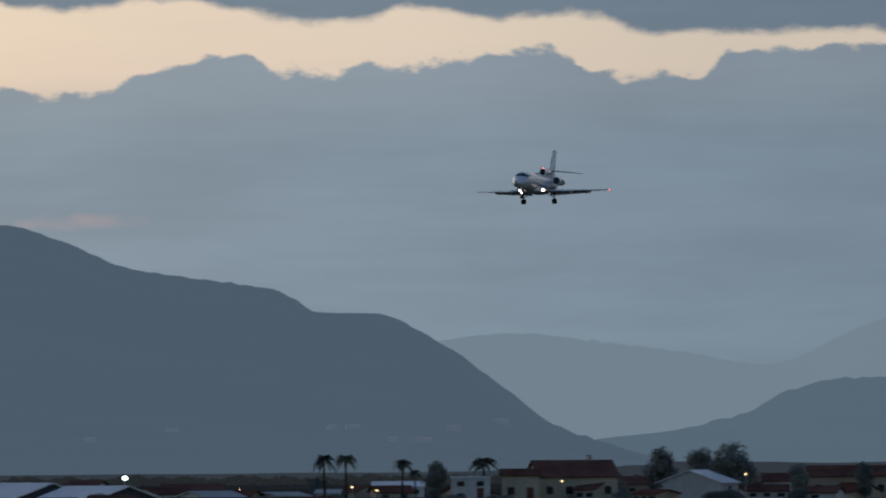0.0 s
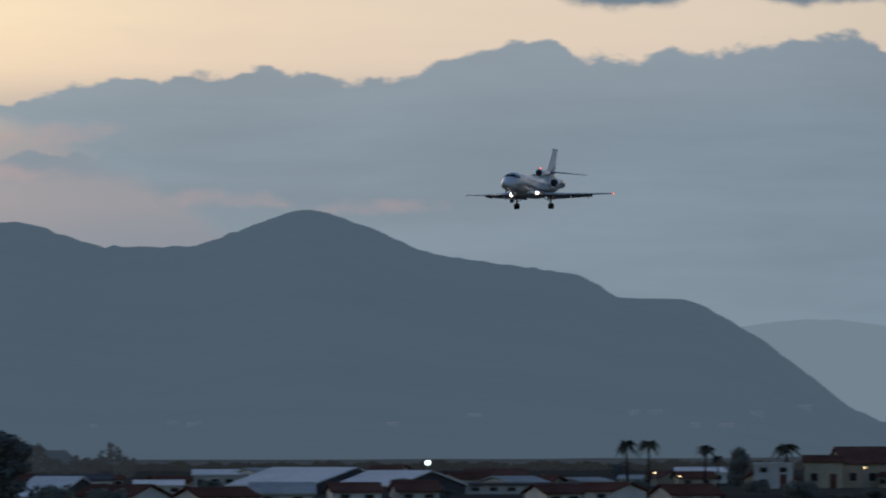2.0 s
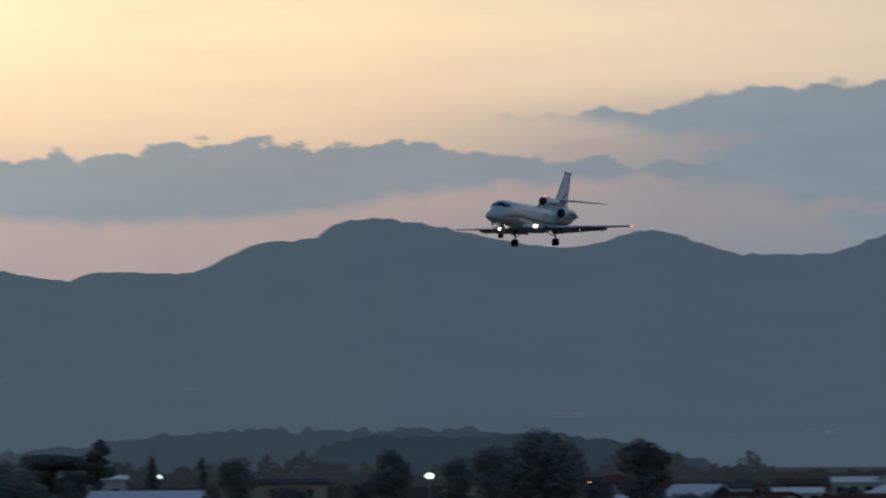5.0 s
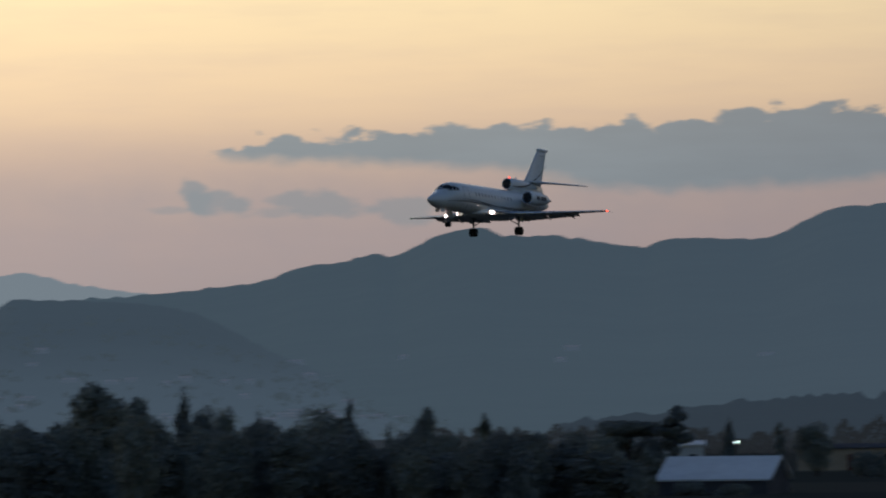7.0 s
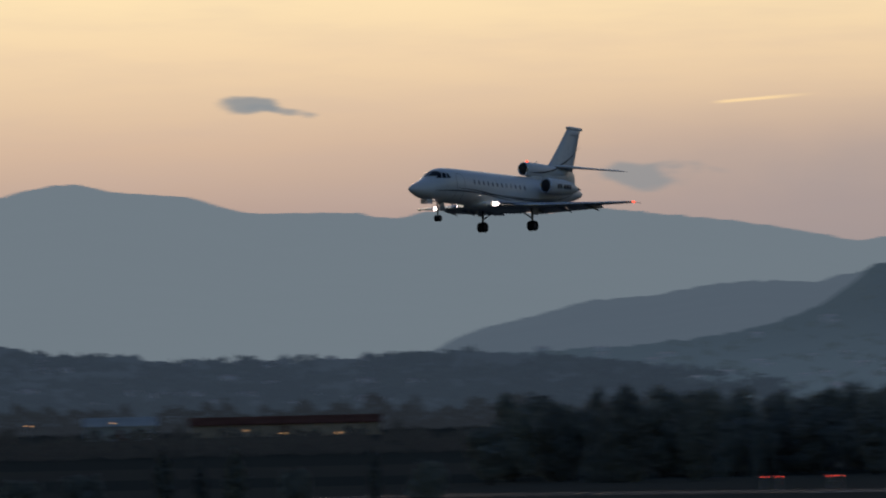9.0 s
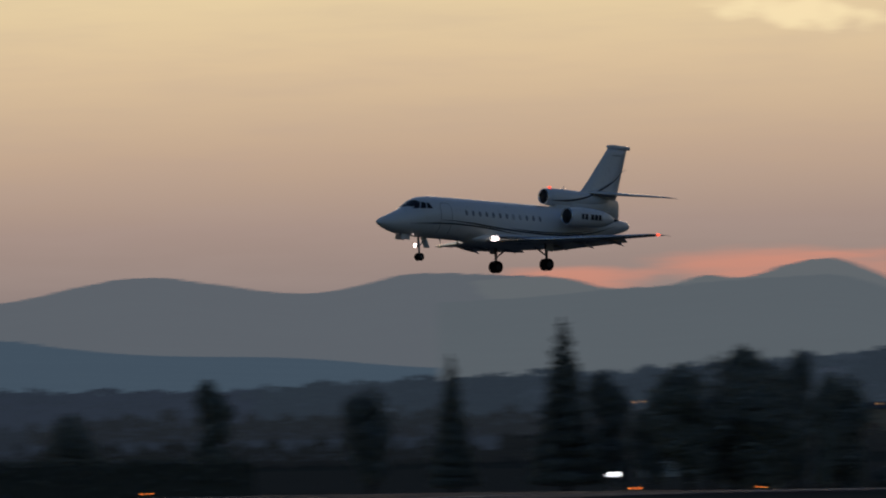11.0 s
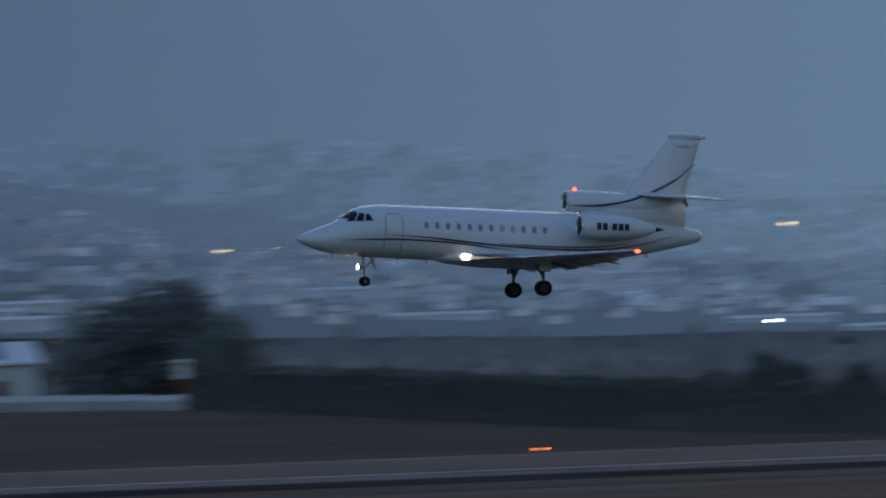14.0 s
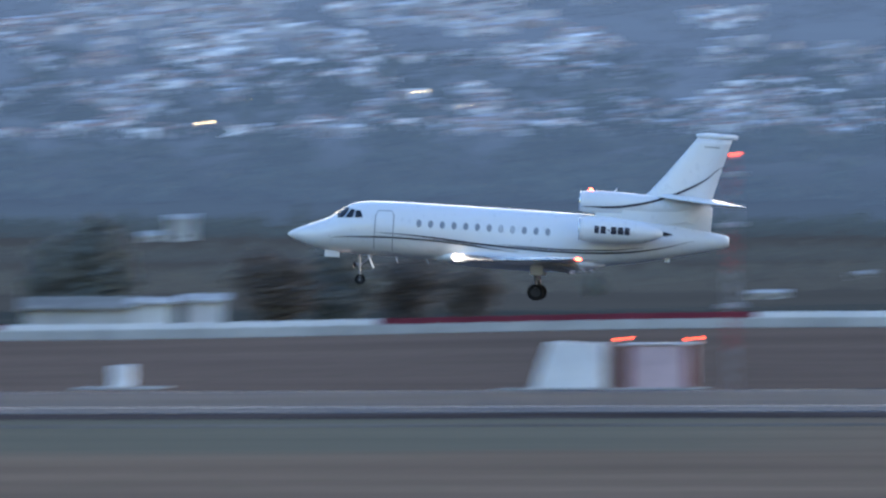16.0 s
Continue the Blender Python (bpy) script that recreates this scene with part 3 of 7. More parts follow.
# ---------------------------------------------------------------- airfield
ASPHALT = surface("asphalt", (0.036, 0.044, 0.054), 0.8, 0, 0.25, 1.2, 0.05, 0.2, shine=0.04)
LINE_PAINT = surface("worn_white_paint", (0.32, 0.32, 0.32), 0.8, 0, 0.3, 3.0, 0.3, 0.05)
SHOULDER = surface("oiled_gravel", (0.066, 0.053, 0.047), 0.9, 0, 0.35, 1.5, 0.06, 0.3)


def strip(name, x0, x1, y0, y1, lift, material, label, category):
    """A long flat slab laid on the ground."""
    xs = [x0 + (x1 - x0) * i / 60 for i in range(61)]
    verts = []
    for x in xs:
        z = ground_z(x, 300) + lift
        verts += [(x, y0, z - 0.05), (x, y0 + 0.05, z), (x, y1 - 0.05, z), (x, y1, z - 0.05)]
    faces = [(4 * i + j, 4 * i + j + 1, 4 * i + j + 5, 4 * i + j + 4) for i in range(60) for j in range(3)]
    me = bpy.data.meshes.new(name)
    me.from_pydata(verts, [], faces)
    me.materials.append(material)
    return tagged(new(name, me), label, category, kind="structure")


def build_airfield():
    strip("runway", -1500, 395, 276.5, 330, 0.05, ASPHALT, "long dark asphalt runway", "runway")
    strip("runway_shoulder", -1500, 395, 252, 264, 0.02, SHOULDER, "dark oiled shoulder of the runway", "runway")
    strip("runway_paved_edge", -1500, 395, 264, 276.5, 0.045, surface("pale_worn_asphalt", (0.062, 0.074, 0.088), 0.8, 0, 0.25, 1.0, 0.06, 0.15, shine=0.04), "paler worn edge strip of the runway", "runway")
    strip("runway_edge_line", -1500, 390, 277.2, 278.4, 0.055, LINE_PAINT, "worn white edge line of the runway", "marking")
    strip("runway_edge_line_far", -1500, 390, 323.6, 324.5, 0.055, surface("faded_paint", (0.13, 0.13, 0.14), 0.8, 0, 0.3, 3.0, 0.3, 0.05), "worn white far edge line of the runway", "marking")
    strip("service_track", -1500, 330, 236, 240, 0.03, surface("pale_gravel", (0.14, 0.125, 0.105), 0.9, 0, 0.3, 1.0, 0.05, 0.3), "pale gravel service track in the grass", "track")


build_airfield()

METAL = surface("grey_metal", (0.3, 0.3, 0.32), 0.45, 0.8, 0.2, 20, 3, 0.05)
AMBER = lamp_glow("amber_lamp", (1.0, 0.24, 0.04), 3.6)


def edge_light(at):
    lamp = thing("runway_light", at, "small amber runway edge light on a short stem", "runway light", "runway edge lights")
    part("stem", rod(bmesh.new(), (0, 0, 0), (0, 0, 0.16), 0.05), METAL, lamp)
    bm = bmesh.new()
    bmesh.ops.create_uvsphere(bm, u_segments=10, v_segments=6, radius=0.075, matrix=Matrix.Translation((0, 0, 0.24)) @ Matrix.Diagonal((1, 1, 0.9, 1)))
    part("lens", bm, AMBER, lamp, "glowing amber lens", True)
    return lamp


def build_edge_lights():
    first = edge_light((196.8, 328.3, ground_z(196.8, 328)))
    for k in range(-2, 14):
        for row, x0 in ((328.3, 196.8), (285.4, 148.3)):
            x = x0 - 50.5 * k + (3.0 if (k, row) == (1, 285.4) else 0.8 if (k, row) == (2, 285.4) else 0.0)
            if (k, row) != (0, 328.3) and x < 300:
                copy_thing(first, pose(x, row, ground_z(x, 310)))


build_edge_lights()

# ---------------------------------------------------------------- the jet
WHITE = surface("white_aircraft_paint", (0.70, 0.71, 0.72), 0.30, 0, 0.015, 3.0, 0.4, 0.0, None, None, 0.4)
NAVY = surface("navy_trim_paint", (0.012, 0.014, 0.03), 0.35, 0, 0.1, 5, 1, 0.0)
BARE = surface("polished_leading_edge", (0.62, 0.63, 0.65), 0.25, 1.0, 0.05, 5, 1, 0.0)
DARK = surface("dark_intake", (0.015, 0.015, 0.017), 0.6, 0.2, 0.2, 8, 2, 0.0)
GLASS = surface("cockpit_glass", (0.008, 0.010, 0.013), 0.06, 0, 0.05, 5, 1, 0.0)
RUBBER = surface("tyre_rubber", (0.02, 0.02, 0.021), 0.85, 0, 0.2, 12, 2, 0.1)
GEAR = surface("dull_gear_metal", (0.11, 0.11, 0.12), 0.6, 0.3, 0.2, 14, 3, 0.05)
SEAM = surface("seam_grey", (0.28, 0.29, 0.31), 0.5, 0, 0.1, 8, 2, 0.0)
FLAPGREY = surface("flap_track_grey", (0.33, 0.34, 0.36), 0.5, 0.2, 0.1, 6, 1, 0.0)
LANDING = lamp_glow("landing_lens", (1.0, 0.90, 0.80), 0.45)
BEAM = lamp_glow("landing_bulb", (1.0, 0.80, 0.76), 5.0)
TAXI = lamp_glow("taxi_bulb", (1.0, 0.80, 0.74), 7.0)
RED = lamp_glow("red_lamp", (1.0, 0.08, 0.04), 2.6)

# stations of the hull: distance behind the nose, top, bottom, half width
HULL = ((0.0, 0.03, -0.03, 0.03), (0.12, 0.14, -0.14, 0.14), (0.4, 0.29, -0.27, 0.29), (0.9, 0.50, -0.44, 0.52), (1.4, 0.70, -0.56, 0.72), (1.9, 0.92, -0.63, 0.90),
        (2.3, 1.22, -0.67, 1.02), (2.7, 1.50, -0.69, 1.10), (3.1, 1.66, -0.70, 1.16), (3.8, 1.76, -0.71, 1.22), (5.0, 1.80, -0.72, 1.25), (9.0, 1.81, -0.73, 1.25),
        (13.0, 1.81, -0.68, 1.25), (14.5, 1.78, -0.52, 1.18), (16.0, 1.70, -0.27, 1.02), (17.5, 1.58, 0.05, 0.80), (18.8, 1.42, 0.36, 0.56), (19.6, 1.32, 0.56, 0.42), (20.0, 1.26, 0.70, 0.32), (20.15, 1.18, 0.80, 0.22))


def hull_at(s):
    for a, b in zip(HULL, HULL[1:]):
        if a[0] <= s <= b[0]:
            t = (s - a[0]) / (b[0] - a[0])
            return [p + (q - p) * t for p, q in zip(a[1:], b[1:])]
    return list(HULL[-1][1:])


def hull_point(s, h, side=1, lift=0.0):
    """The point of the hull's skin at that station and height (side 1: starboard, -1: port)."""
    top, low, half = hull_at(s)
    mid, rad = (top + low) / 2, (top - low) / 2
    v = max(-1.0, min(1.0, (h - mid) / rad))
    return Vector((s, side * (half * math.sqrt(max(0.0, 1 - v * v)) + lift), h))


def ring(s, top, low, half, n=28):
    mid, rad = (top + low) / 2, (top - low) / 2
    return [(s, half * math.sin(2 * math.pi * i / n), mid + rad * math.cos(2 * math.pi * i / n)) for i in range(n)]


def foil(le, te, thick, span_pos, up, sweep_z=0.0):
    """A wing section at one span position: leading and trailing edge stations, thickness."""
    shape = ((0, 0), (0.02, 0.32), (0.1, 0.72), (0.3, 1.0), (0.6, 0.72), (0.85, 0.28), (1.0, 0.04), (1.0, -0.04), (0.85, -0.18), (0.6, -0.4), (0.3, -0.5), (0.1, -0.42), (0.02, -0.24))
    return [(le + (te - le) * u, span_pos, up + thick * v) for u, v in shape]


def upright_foil(le, te, thick, h):
    shape = ((0, 0), (0.03, 0.4), (0.15, 0.85), (0.35, 1.0), (0.7, 0.6), (1.0, 0.08), (1.0, -0.08), (0.7, -0.6), (0.35, -1.0), (0.15, -0.85), (0.03, -0.4))
    return [(le + (te - le) * u, thick * v / 2, h) for u, v in shape]


def stripe(points, width, side, material, parent, name="trim_stripe", flat=None):
    """A painted line on the hull's skin through (station, height) points; flat: a fixed sideways place instead of the hull."""
    bm = bmesh.new()
    s0, s1 = points[0][0], points[-1][0]
    n = max(8, int((s1 - s0) * 6))
    rows = []
    for i in range(n + 1):
        s = s0 + (s1 - s0) * i / n
        h = along(points, s)
        w = width * min(1.0, 0.15 + 4 * min(i, n - i) / n) / 2
        if flat is None:
            rows.append((hull_point(s, h - w, side, 0.012), hull_point(s, h + w, side, 0.012)))
        else:
            rows.append((Vector((s, side * flat(s, h), h - w)), Vector((s, side * flat(s, h), h + w))))
    vs = [(bm.verts.new(a), bm.verts.new(b)) for a, b in rows]
    for (a, b), (c, d) in zip(vs, vs[1:]):
        bm.faces.new((a, b, d, c))
    return part(name, bm, material, parent)


def nacelle(parent, s0, s1, y, z, r, pointed=True, name="engine"):
    """A turbofan pod: open intake, fan, skin and tail."""
    prof = ((0.0, 0.80), (0.05, 0.90), (0.14, 0.97), (0.3, 1.0), (0.55, 0.96), (0.78, 0.78), (0.93, 0.46), (1.0, 0.20)) if pointed else ((0.0, 0.82), (0.03, 0.92), (0.10, 0.99), (0.3, 1.0), (0.62, 0.92), (0.85, 0.66), (1.0, 0.30))
    n = 24

    def circle(s, q):
        return [(s, y + q * math.sin(2 * math.pi * i / n), z + q * math.cos(2 * math.pi * i / n)) for i in range(n)]
    pod = part(name, loft(bmesh.new(), [circle(s0 + (s1 - s0) * u, r * q) for u, q in prof], True, False), WHITE, parent, "white engine pod", True)
    part("intake_lip", loft(bmesh.new(), [circle(s0 + 0.02, r * 0.90), circle(s0 - 0.03, r * 0.86), circle(s0 - 0.03, r * 0.80), circle(s0 + 0.05, r * 0.74)], True, False), BARE, pod, "polished intake lip", True)
    part("intake_duct", loft(bmesh.new(), [circle(s0 + 0.03, r * 0.745), circle(s0 + 0.6, r * 0.70)], True, True), DARK, pod, "dark intake", True)
    part("spinner", loft(bmesh.new(), [circle(s0 + 0.3, r * 0.02), circle(s0 + 0.42, r * 0.14), circle(s0 + 0.6, r * 0.2)], True, True), METAL, pod, "", True)
    for i in range(12):
        a = 2 * math.pi * i / 12
        bm = bmesh.new()
        c, d = math.cos(a), math.sin(a)
        p = [(s0 + 0.50, y + r * 0.18 * d, z + r * 0.18 * c), (s0 + 0.50, y + r * 0.68 * math.sin(a - 0.12), z + r * 0.68 * math.cos(a - 0.12)),
             (s0 + 0.56, y + r * 0.68 * math.sin(a + 0.2), z + r * 0.68 * math.cos(a + 0.2)), (s0 + 0.56, y + r * 0.18 * math.sin(a + 0.3), z + r * 0.18 * math.cos(a + 0.3))]
        bm.faces.new([bm.verts.new(q) for q in p])
        part("fan_blade", bm, METAL, pod)
    return pod


def wheel(parent, x, y, z, r, w):
    prof = ((-w / 2, r * 0.62), (-w / 2, r * 0.86), (-w * 0.38, r * 0.97), (0, r), (w * 0.38, r * 0.97), (w / 2, r * 0.86), (w / 2, r * 0.62))
    n = 24
    tyre = part("wheel", loft(bmesh.new(), [[(x + q * math.sin(2 * math.pi * i / n), y + d, z + q * math.cos(2 * math.pi * i / n)) for i in range(n)] for d, q in prof], True, False), RUBBER, parent, "black tyre", True)
    part("rim", rod(bmesh.new(), (x, y - w * 0.42, z), (x, y + w * 0.42, z), r * 0.55, None, 20), surface("dull_rim_metal", (0.035, 0.035, 0.04), 0.7, 0.3, 0.2, 20, 3, 0.05), tyre, "dull grey metal rim")
    return tyre


def lens(parent, name, at, size, material, label):
    bm = bmesh.new()
    bmesh.ops.create_uvsphere(bm, u_segments=16, v_segments=8, radius=1, matrix=Matrix.Translation(at) @ Matrix.Diagonal((*size, 1)))
    return part(name, bm, material, parent, label, True)


def bulb(parent, at, way, r, material, wide=1.0):
    """A round reflector lamp that shines one way: a glowing disc in front of a closed dark bowl."""
    aim = Vector(way).normalized()
    across = aim.cross(Vector((0, 0, 1))).normalized()
    up = across.cross(aim)
    n = 18

    def hoop(q, z):
        return [Vector(at) + across * (q * wide * math.cos(2 * math.pi * i / n)) + up * (q * math.sin(2 * math.pi * i / n)) + aim * z for i in range(n)]
    bm = bmesh.new()
    bm.faces.new([bm.verts.new(p) for p in hoop(r, 0.0)])
    disc = part("bulb", bm, material, parent, "glaring round lamp")
    part("reflector_bowl", loft(bmesh.new(), [hoop(r * 1.04, 0.012), hoop(r * 1.08, -0.01), hoop(r * 0.7, -0.12), hoop(r * 0.2, -0.18)], True, False), DARK, disc, "", True)


def build_jet():
    jet = thing("business_jet", (0, 0, 0), "white three-engined business jet with navy trim stripes landing, gear down", "aircraft")
    hull = part("fuselage", loft(bmesh.new(), [ring(*st) for st in HULL]), WHITE, jet, "white fuselage", True)

    # belly fairing over the wing box
    bm = bmesh.new()
    loft(bm, [ring(s, t, l, w, 20) for s, t, l, w in ((6.6, -0.55, -0.70, 0.3), (7.6, -0.2, -0.88, 1.0), (9.0, 0.0, -0.98, 1.32), (11.5, 0.0, -0.98, 1.34), (13.0, -0.1, -0.86, 1.1), (14.6, -0.35, -0.55, 0.4))])
    part("belly_fairing", bm, WHITE, jet, "white belly fairing", True)

    for side in (-1, 1):
        # wing with a kink, dihedral 1.5 degrees at the root and a little more outboard
        plan = ((0.9, 7.75, 12.75, 0.34, -0.62), (1.5, 8.15, 12.75, 0.30, -0.60), (4.2, 10.0, 13.0, 0.19, -0.52), (7.2, 11.75, 13.75, 0.11, -0.38), (9.35, 13.0, 14.30, 0.06, -0.27), (9.62, 13.25, 14.28, 0.03, -0.255))
        bm = bmesh.new()
        loft(bm, [foil(le, te, th, side * y, z) for y, le, te, th, z in plan])
        wing = part("wing", bm, WHITE, jet, "white swept wing", True)
        bm = bmesh.new()
        loft(bm, [foil(le - 0.06, le + 0.26, th * 0.75, side * y, z - 0.03) for y, le, te, th, z in plan[1:5]])
        part("slat", bm, BARE, wing, "polished leading edge slat", True)
        for ya, yb in ((1.35, 4.3), (4.45, 7.0)):
            bm = bmesh.new()
            for_row = []
            for y in (ya, yb):
                te, z = along([(p[0], p[2]) for p in plan], y), along([(p[0], p[4]) for p in plan], y)
                c, q = 0.85 - 0.06 * y, radians(25)
                sec = foil(0, c, 0.075, 0, 0)
                for_row.append([(te - 0.42 + u * math.cos(q) + v * math.sin(q), side * y, z - 0.045 - u * math.sin(q) + v * math.cos(q)) for u, _, v in sec])
            part("flap", loft(bm, for_row), WHITE, wing, "lowered white flap", True)
        for y in (2.3, 4.35, 6.4):
            te, z = along([(p[0], p[2]) for p in plan], y), along([(p[0], p[4]) for p in plan], y)
            bm = bmesh.new()
            loft(bm, [[(s, side * y + w * math.sin(a), zz + hh * math.cos(a)) for a in (0, 1.05, 2.1, 3.14, 4.19, 5.24)] for s, zz, hh, w in
                      ((te - 1.5, z - 0.08, 0.02, 0.02), (te - 0.8, z - 0.14, 0.09, 0.06), (te + 0.05, z - 0.26, 0.08, 0.05), (te + 0.4, z - 0.38, 0.02, 0.015))])
            part("flap_track_fairing", bm, FLAPGREY, wing, "grey flap track fairing", True)
        lens(wing, "tip_light", (13.62, side * 9.66, -0.27), (0.15, 0.08, 0.08), RED if side < 0 else lamp_glow("green_lamp", (0.1, 1.0, 0.35), 0.04), "glowing red tip light" if side < 0 else "green tip light")
        bm = bmesh.new()
        rod(bm, (13.7, side * 9.62, -0.26), (14.65, side * 9.62, -0.27), 0.022, 0.008, 6)
        part("static_wick", bm, METAL, wing)
        # lens and bulb are oversized: the lamp's glare is built into their shape
        glass = lens(wing, "landing_light", (8.0, side * 1.50, -0.55), (0.42, 0.12, 0.17), LANDING, "glaring landing light in the wing root")
        bulb(glass, (7.84, side * 1.68, -0.56), (-1.0, side * 0.95, -0.08), 0.155, BEAM, 1.9)
        # tailplane
        bm = bmesh.new()
        loft(bm, [foil(le, te, th, side * y, z) for y, le, te, th, z in ((0.05, 16.65, 19.45, 0.16, 2.83), (0.3, 16.8, 19.45, 0.15, 2.82), (3.6, 19.5, 20.80, 0.06, 2.59), (3.85, 19.85, 20.85, 0.03, 2.57))])
        part("tailplane", bm, WHITE, jet, "white swept tailplane", True)
        # engine pod on its pylon
        pod = nacelle(jet, 13.35, 17.15, side * 1.98, 1.12, 0.585)
        bm = bmesh.new()
        loft(bm, [foil(14.0, 16.6, 0.18, side * y, 1.10) for y in (0.9, 1.55)])
        part("pylon", bm, WHITE, pod, "", True)
        part("outlet_cone", loft(bmesh.new(), [[(s, side * 1.98 + q * math.sin(a), 1.12 + q * math.cos(a)) for a in [2 * math.pi * i / 14 for i in range(14)]] for s, q in ((17.11, 0.112), (17.3, 0.09), (17.6, 0.02))]), DARK, pod, "dark pointed engine outlet", True)
        bars = ((14.05, 0.21), (14.33, 0.24), (14.64, 0.09), (14.80, 0.25), (15.12, 0.24), (15.43, 0.22))
        for s, w in bars:
            bm = bmesh.new()
            tall = 0.05 if w < 0.1 else 0.33
            rows = []
            for j in range(5):
                zz = -tall / 2 + tall * j / 4
                y = side * (1.98 + math.sqrt(0.585**2 - zz**2) + 0.006)
                rows.append((Vector((s, y, 1.13 + zz)), Vector((s + w, y - side * 0.002, 1.13 + zz))))
            vs = [(bm.verts.new(a), bm.verts.new(b)) for a, b in rows]
            for (a, b), (c, d) in zip(vs, vs[1:]):
                bm.faces.new((a, b, d, c))
            part("marking_bar", bm, NAVY, pod, "dark marking bar")
        # cabin windows
        for i in range(12):
            s = 6.02 + 0.535 * i
            bm = bmesh.new()
            pts = [hull_point(s + 0.098 * math.sin(a), 0.87 + 0.15 * math.cos(a), side, 0.012) for a in [2 * math.pi * q / 14 for q in range(14)]]
            bm.faces.new([bm.verts.new(q) for q in pts])
            pale = i in (7, 8)
            win = part("cabin_window", bm, surface("pale_pane_grey", (0.42, 0.44, 0.47), 0.3, 0, 0.05, 4, 1, 0) if pale else surface("window_dark", (0.27, 0.29, 0.32), 0.12, 0, 0.1, 4, 1, 0), hull, "pale grey oval cabin window" if pale else "dark oval cabin window")
            rim_in = [hull_point(s + 0.098 * math.sin(a), 0.87 + 0.15 * math.cos(a), side, 0.016) for a in [2 * math.pi * q / 14 for q in range(14)]]
            rim_out = [hull_point(s + 0.12 * math.sin(a), 0.87 + 0.175 * math.cos(a), side, 0.010) for a in [2 * math.pi * q / 14 for q in range(14)]]
            part("window_rim", loft(bmesh.new(), [rim_in, rim_out], True, False), SEAM, win)
        # cockpit glazing: two side panes and a windscreen half
        for quad in (((2.60, 0.92), (2.98, 0.95), (3.06, 1.30), (2.86, 1.34)), ((2.22, 0.90), (2.54, 0.92), (2.80, 1.33), (2.60, 1.32)), ((3.05, 0.95), (3.44, 0.98), (3.30, 1.28), (3.12, 1.30))):
            bm = bmesh.new()
            a, b, c, d = [Vector((q[0], 0, q[1])) for q in quad]
            rows = []
            for j in range(4):
                lo_, hi_ = a.lerp(b, j / 3), d.lerp(c, j / 3)
                rows.append([bm.verts.new(hull_point(q.x, q.z, side, 0.016)) for q in (lo_, lo_.lerp(hi_, 0.33), lo_.lerp(hi_, 0.67), hi_)])
            for ra, rb in zip(rows, rows[1:]):
                for i in range(3):
                    bm.faces.new((ra[i], ra[i + 1], rb[i + 1], rb[i]))
            part("cockpit_window", bm, GLASS, hull, "dark cockpit glass")
        bm = bmesh.new()
        rows = []
        for j in range(4):
            y0, y1 = 0.04 + 0.20 * j, 0.04 + 0.18 * j
            def skin(s, y):
                top, low, half = hull_at(s)
                mid, rad = (top + low) / 2, (top - low) / 2
                return Vector((s, side * y, mid + rad * math.sqrt(max(0, 1 - (y / half)**2)) + 0.016))
            rows.append([bm.verts.new(skin(s0, y0 + (y1 - y0) * u)) for s0, u in ((1.98 + 0.10 * j, 0), (2.2 + 0.09 * j, 0.4), (2.42 + 0.08 * j, 0.8), (2.55 + 0.07 * j, 1))])
        for ra, rb in zip(rows, rows[1:]):
            for i in range(3):
                bm.faces.new((ra[i], ra[i + 1], rb[i + 1], rb[i]))
        part("windscreen", bm, GLASS, hull, "dark windscreen")
        # trim lines
        stripe([(1.9, 0.0), (3.0, 0.07), (5.0, 0.15), (6.5, 0.13), (8.2, 0.04), (9.5, -0.07), (10.6, -0.12)], 0.075, side, NAVY, hull)
        stripe([(4.0, 0.33), (5.2, 0.32), (6.5, 0.27), (8.2, 0.15), (10.6, 0.03), (12.0, 0.0), (13.6, 0.03), (15.0, 0.12), (16.3, 0.30), (17.6, 0.60), (18.6, 0.88)], 0.085, side, NAVY, hull)
        stripe([(9.6, 0.17), (10.6, 0.13), (12.0, 0.11), (13.6, 0.15), (15.0, 0.25), (16.3, 0.43)], 0.06, side, NAVY, hull)
        stripe([(13.3, 2.15), (14.5, 2.18), (16.0, 2.42), (17.5, 2.95), (18.8, 3.65), (19.78, 4.38)], 0.11, side, NAVY, jet, "tail_stripe",
               lambda s, h: max(math.sqrt(max(0.0, (0.53 * along([(13.0, 1.0), (15.0, 1.0), (16.57, 0.94), (17.8, 0.68), (18.6, 0.32)], s))**2 - (h - 2.38)**2)),
                                math.sqrt(max(0.0, 1 - ((h - 2.08) / 0.78)**2)) * along([(15.2, 0.44), (16.5, 0.40), (18.0, 0.30), (19.3, 0.16)], s) if 15.2 < s < 19.3 else 0.0,
                                0.19 if s > 15.9 else 0.0) + 0.02)
        # main gear
        gear = part("main_gear", rod(bmesh.new(), (11.5, side * 2.2, -0.6), (11.56, side * 2.25, -1.62), 0.10, 0.075), GEAR, jet, "grey main gear leg")
        part("axle", rod(bmesh.new(), (11.56, side * 2.0, -1.9), (11.56, side * 2.5, -1.9), 0.06), METAL, gear)
        part("torque_link", rod(bmesh.new(), (11.56, side * 2.25, -1.55), (11.56, side * 2.25, -1.92), 0.085, 0.07), GEAR, gear)
        part("side_brace", rod(bmesh.new(), (11.5, side * 1.2, -0.8), (11.54, side * 2.2, -1.35), 0.05), METAL, gear)
        bm = box(bmesh.new(), 11.28, 11.84, side * 2.5 - 0.02, side * 2.5 + 0.02, -1.12, -0.55, 0.01)
        part("gear_door", bm, WHITE, gear, "white gear door")
        for y in (2.08, 2.42):
            wheel(gear, 11.56, side * y, -1.9, 0.37, 0.22)
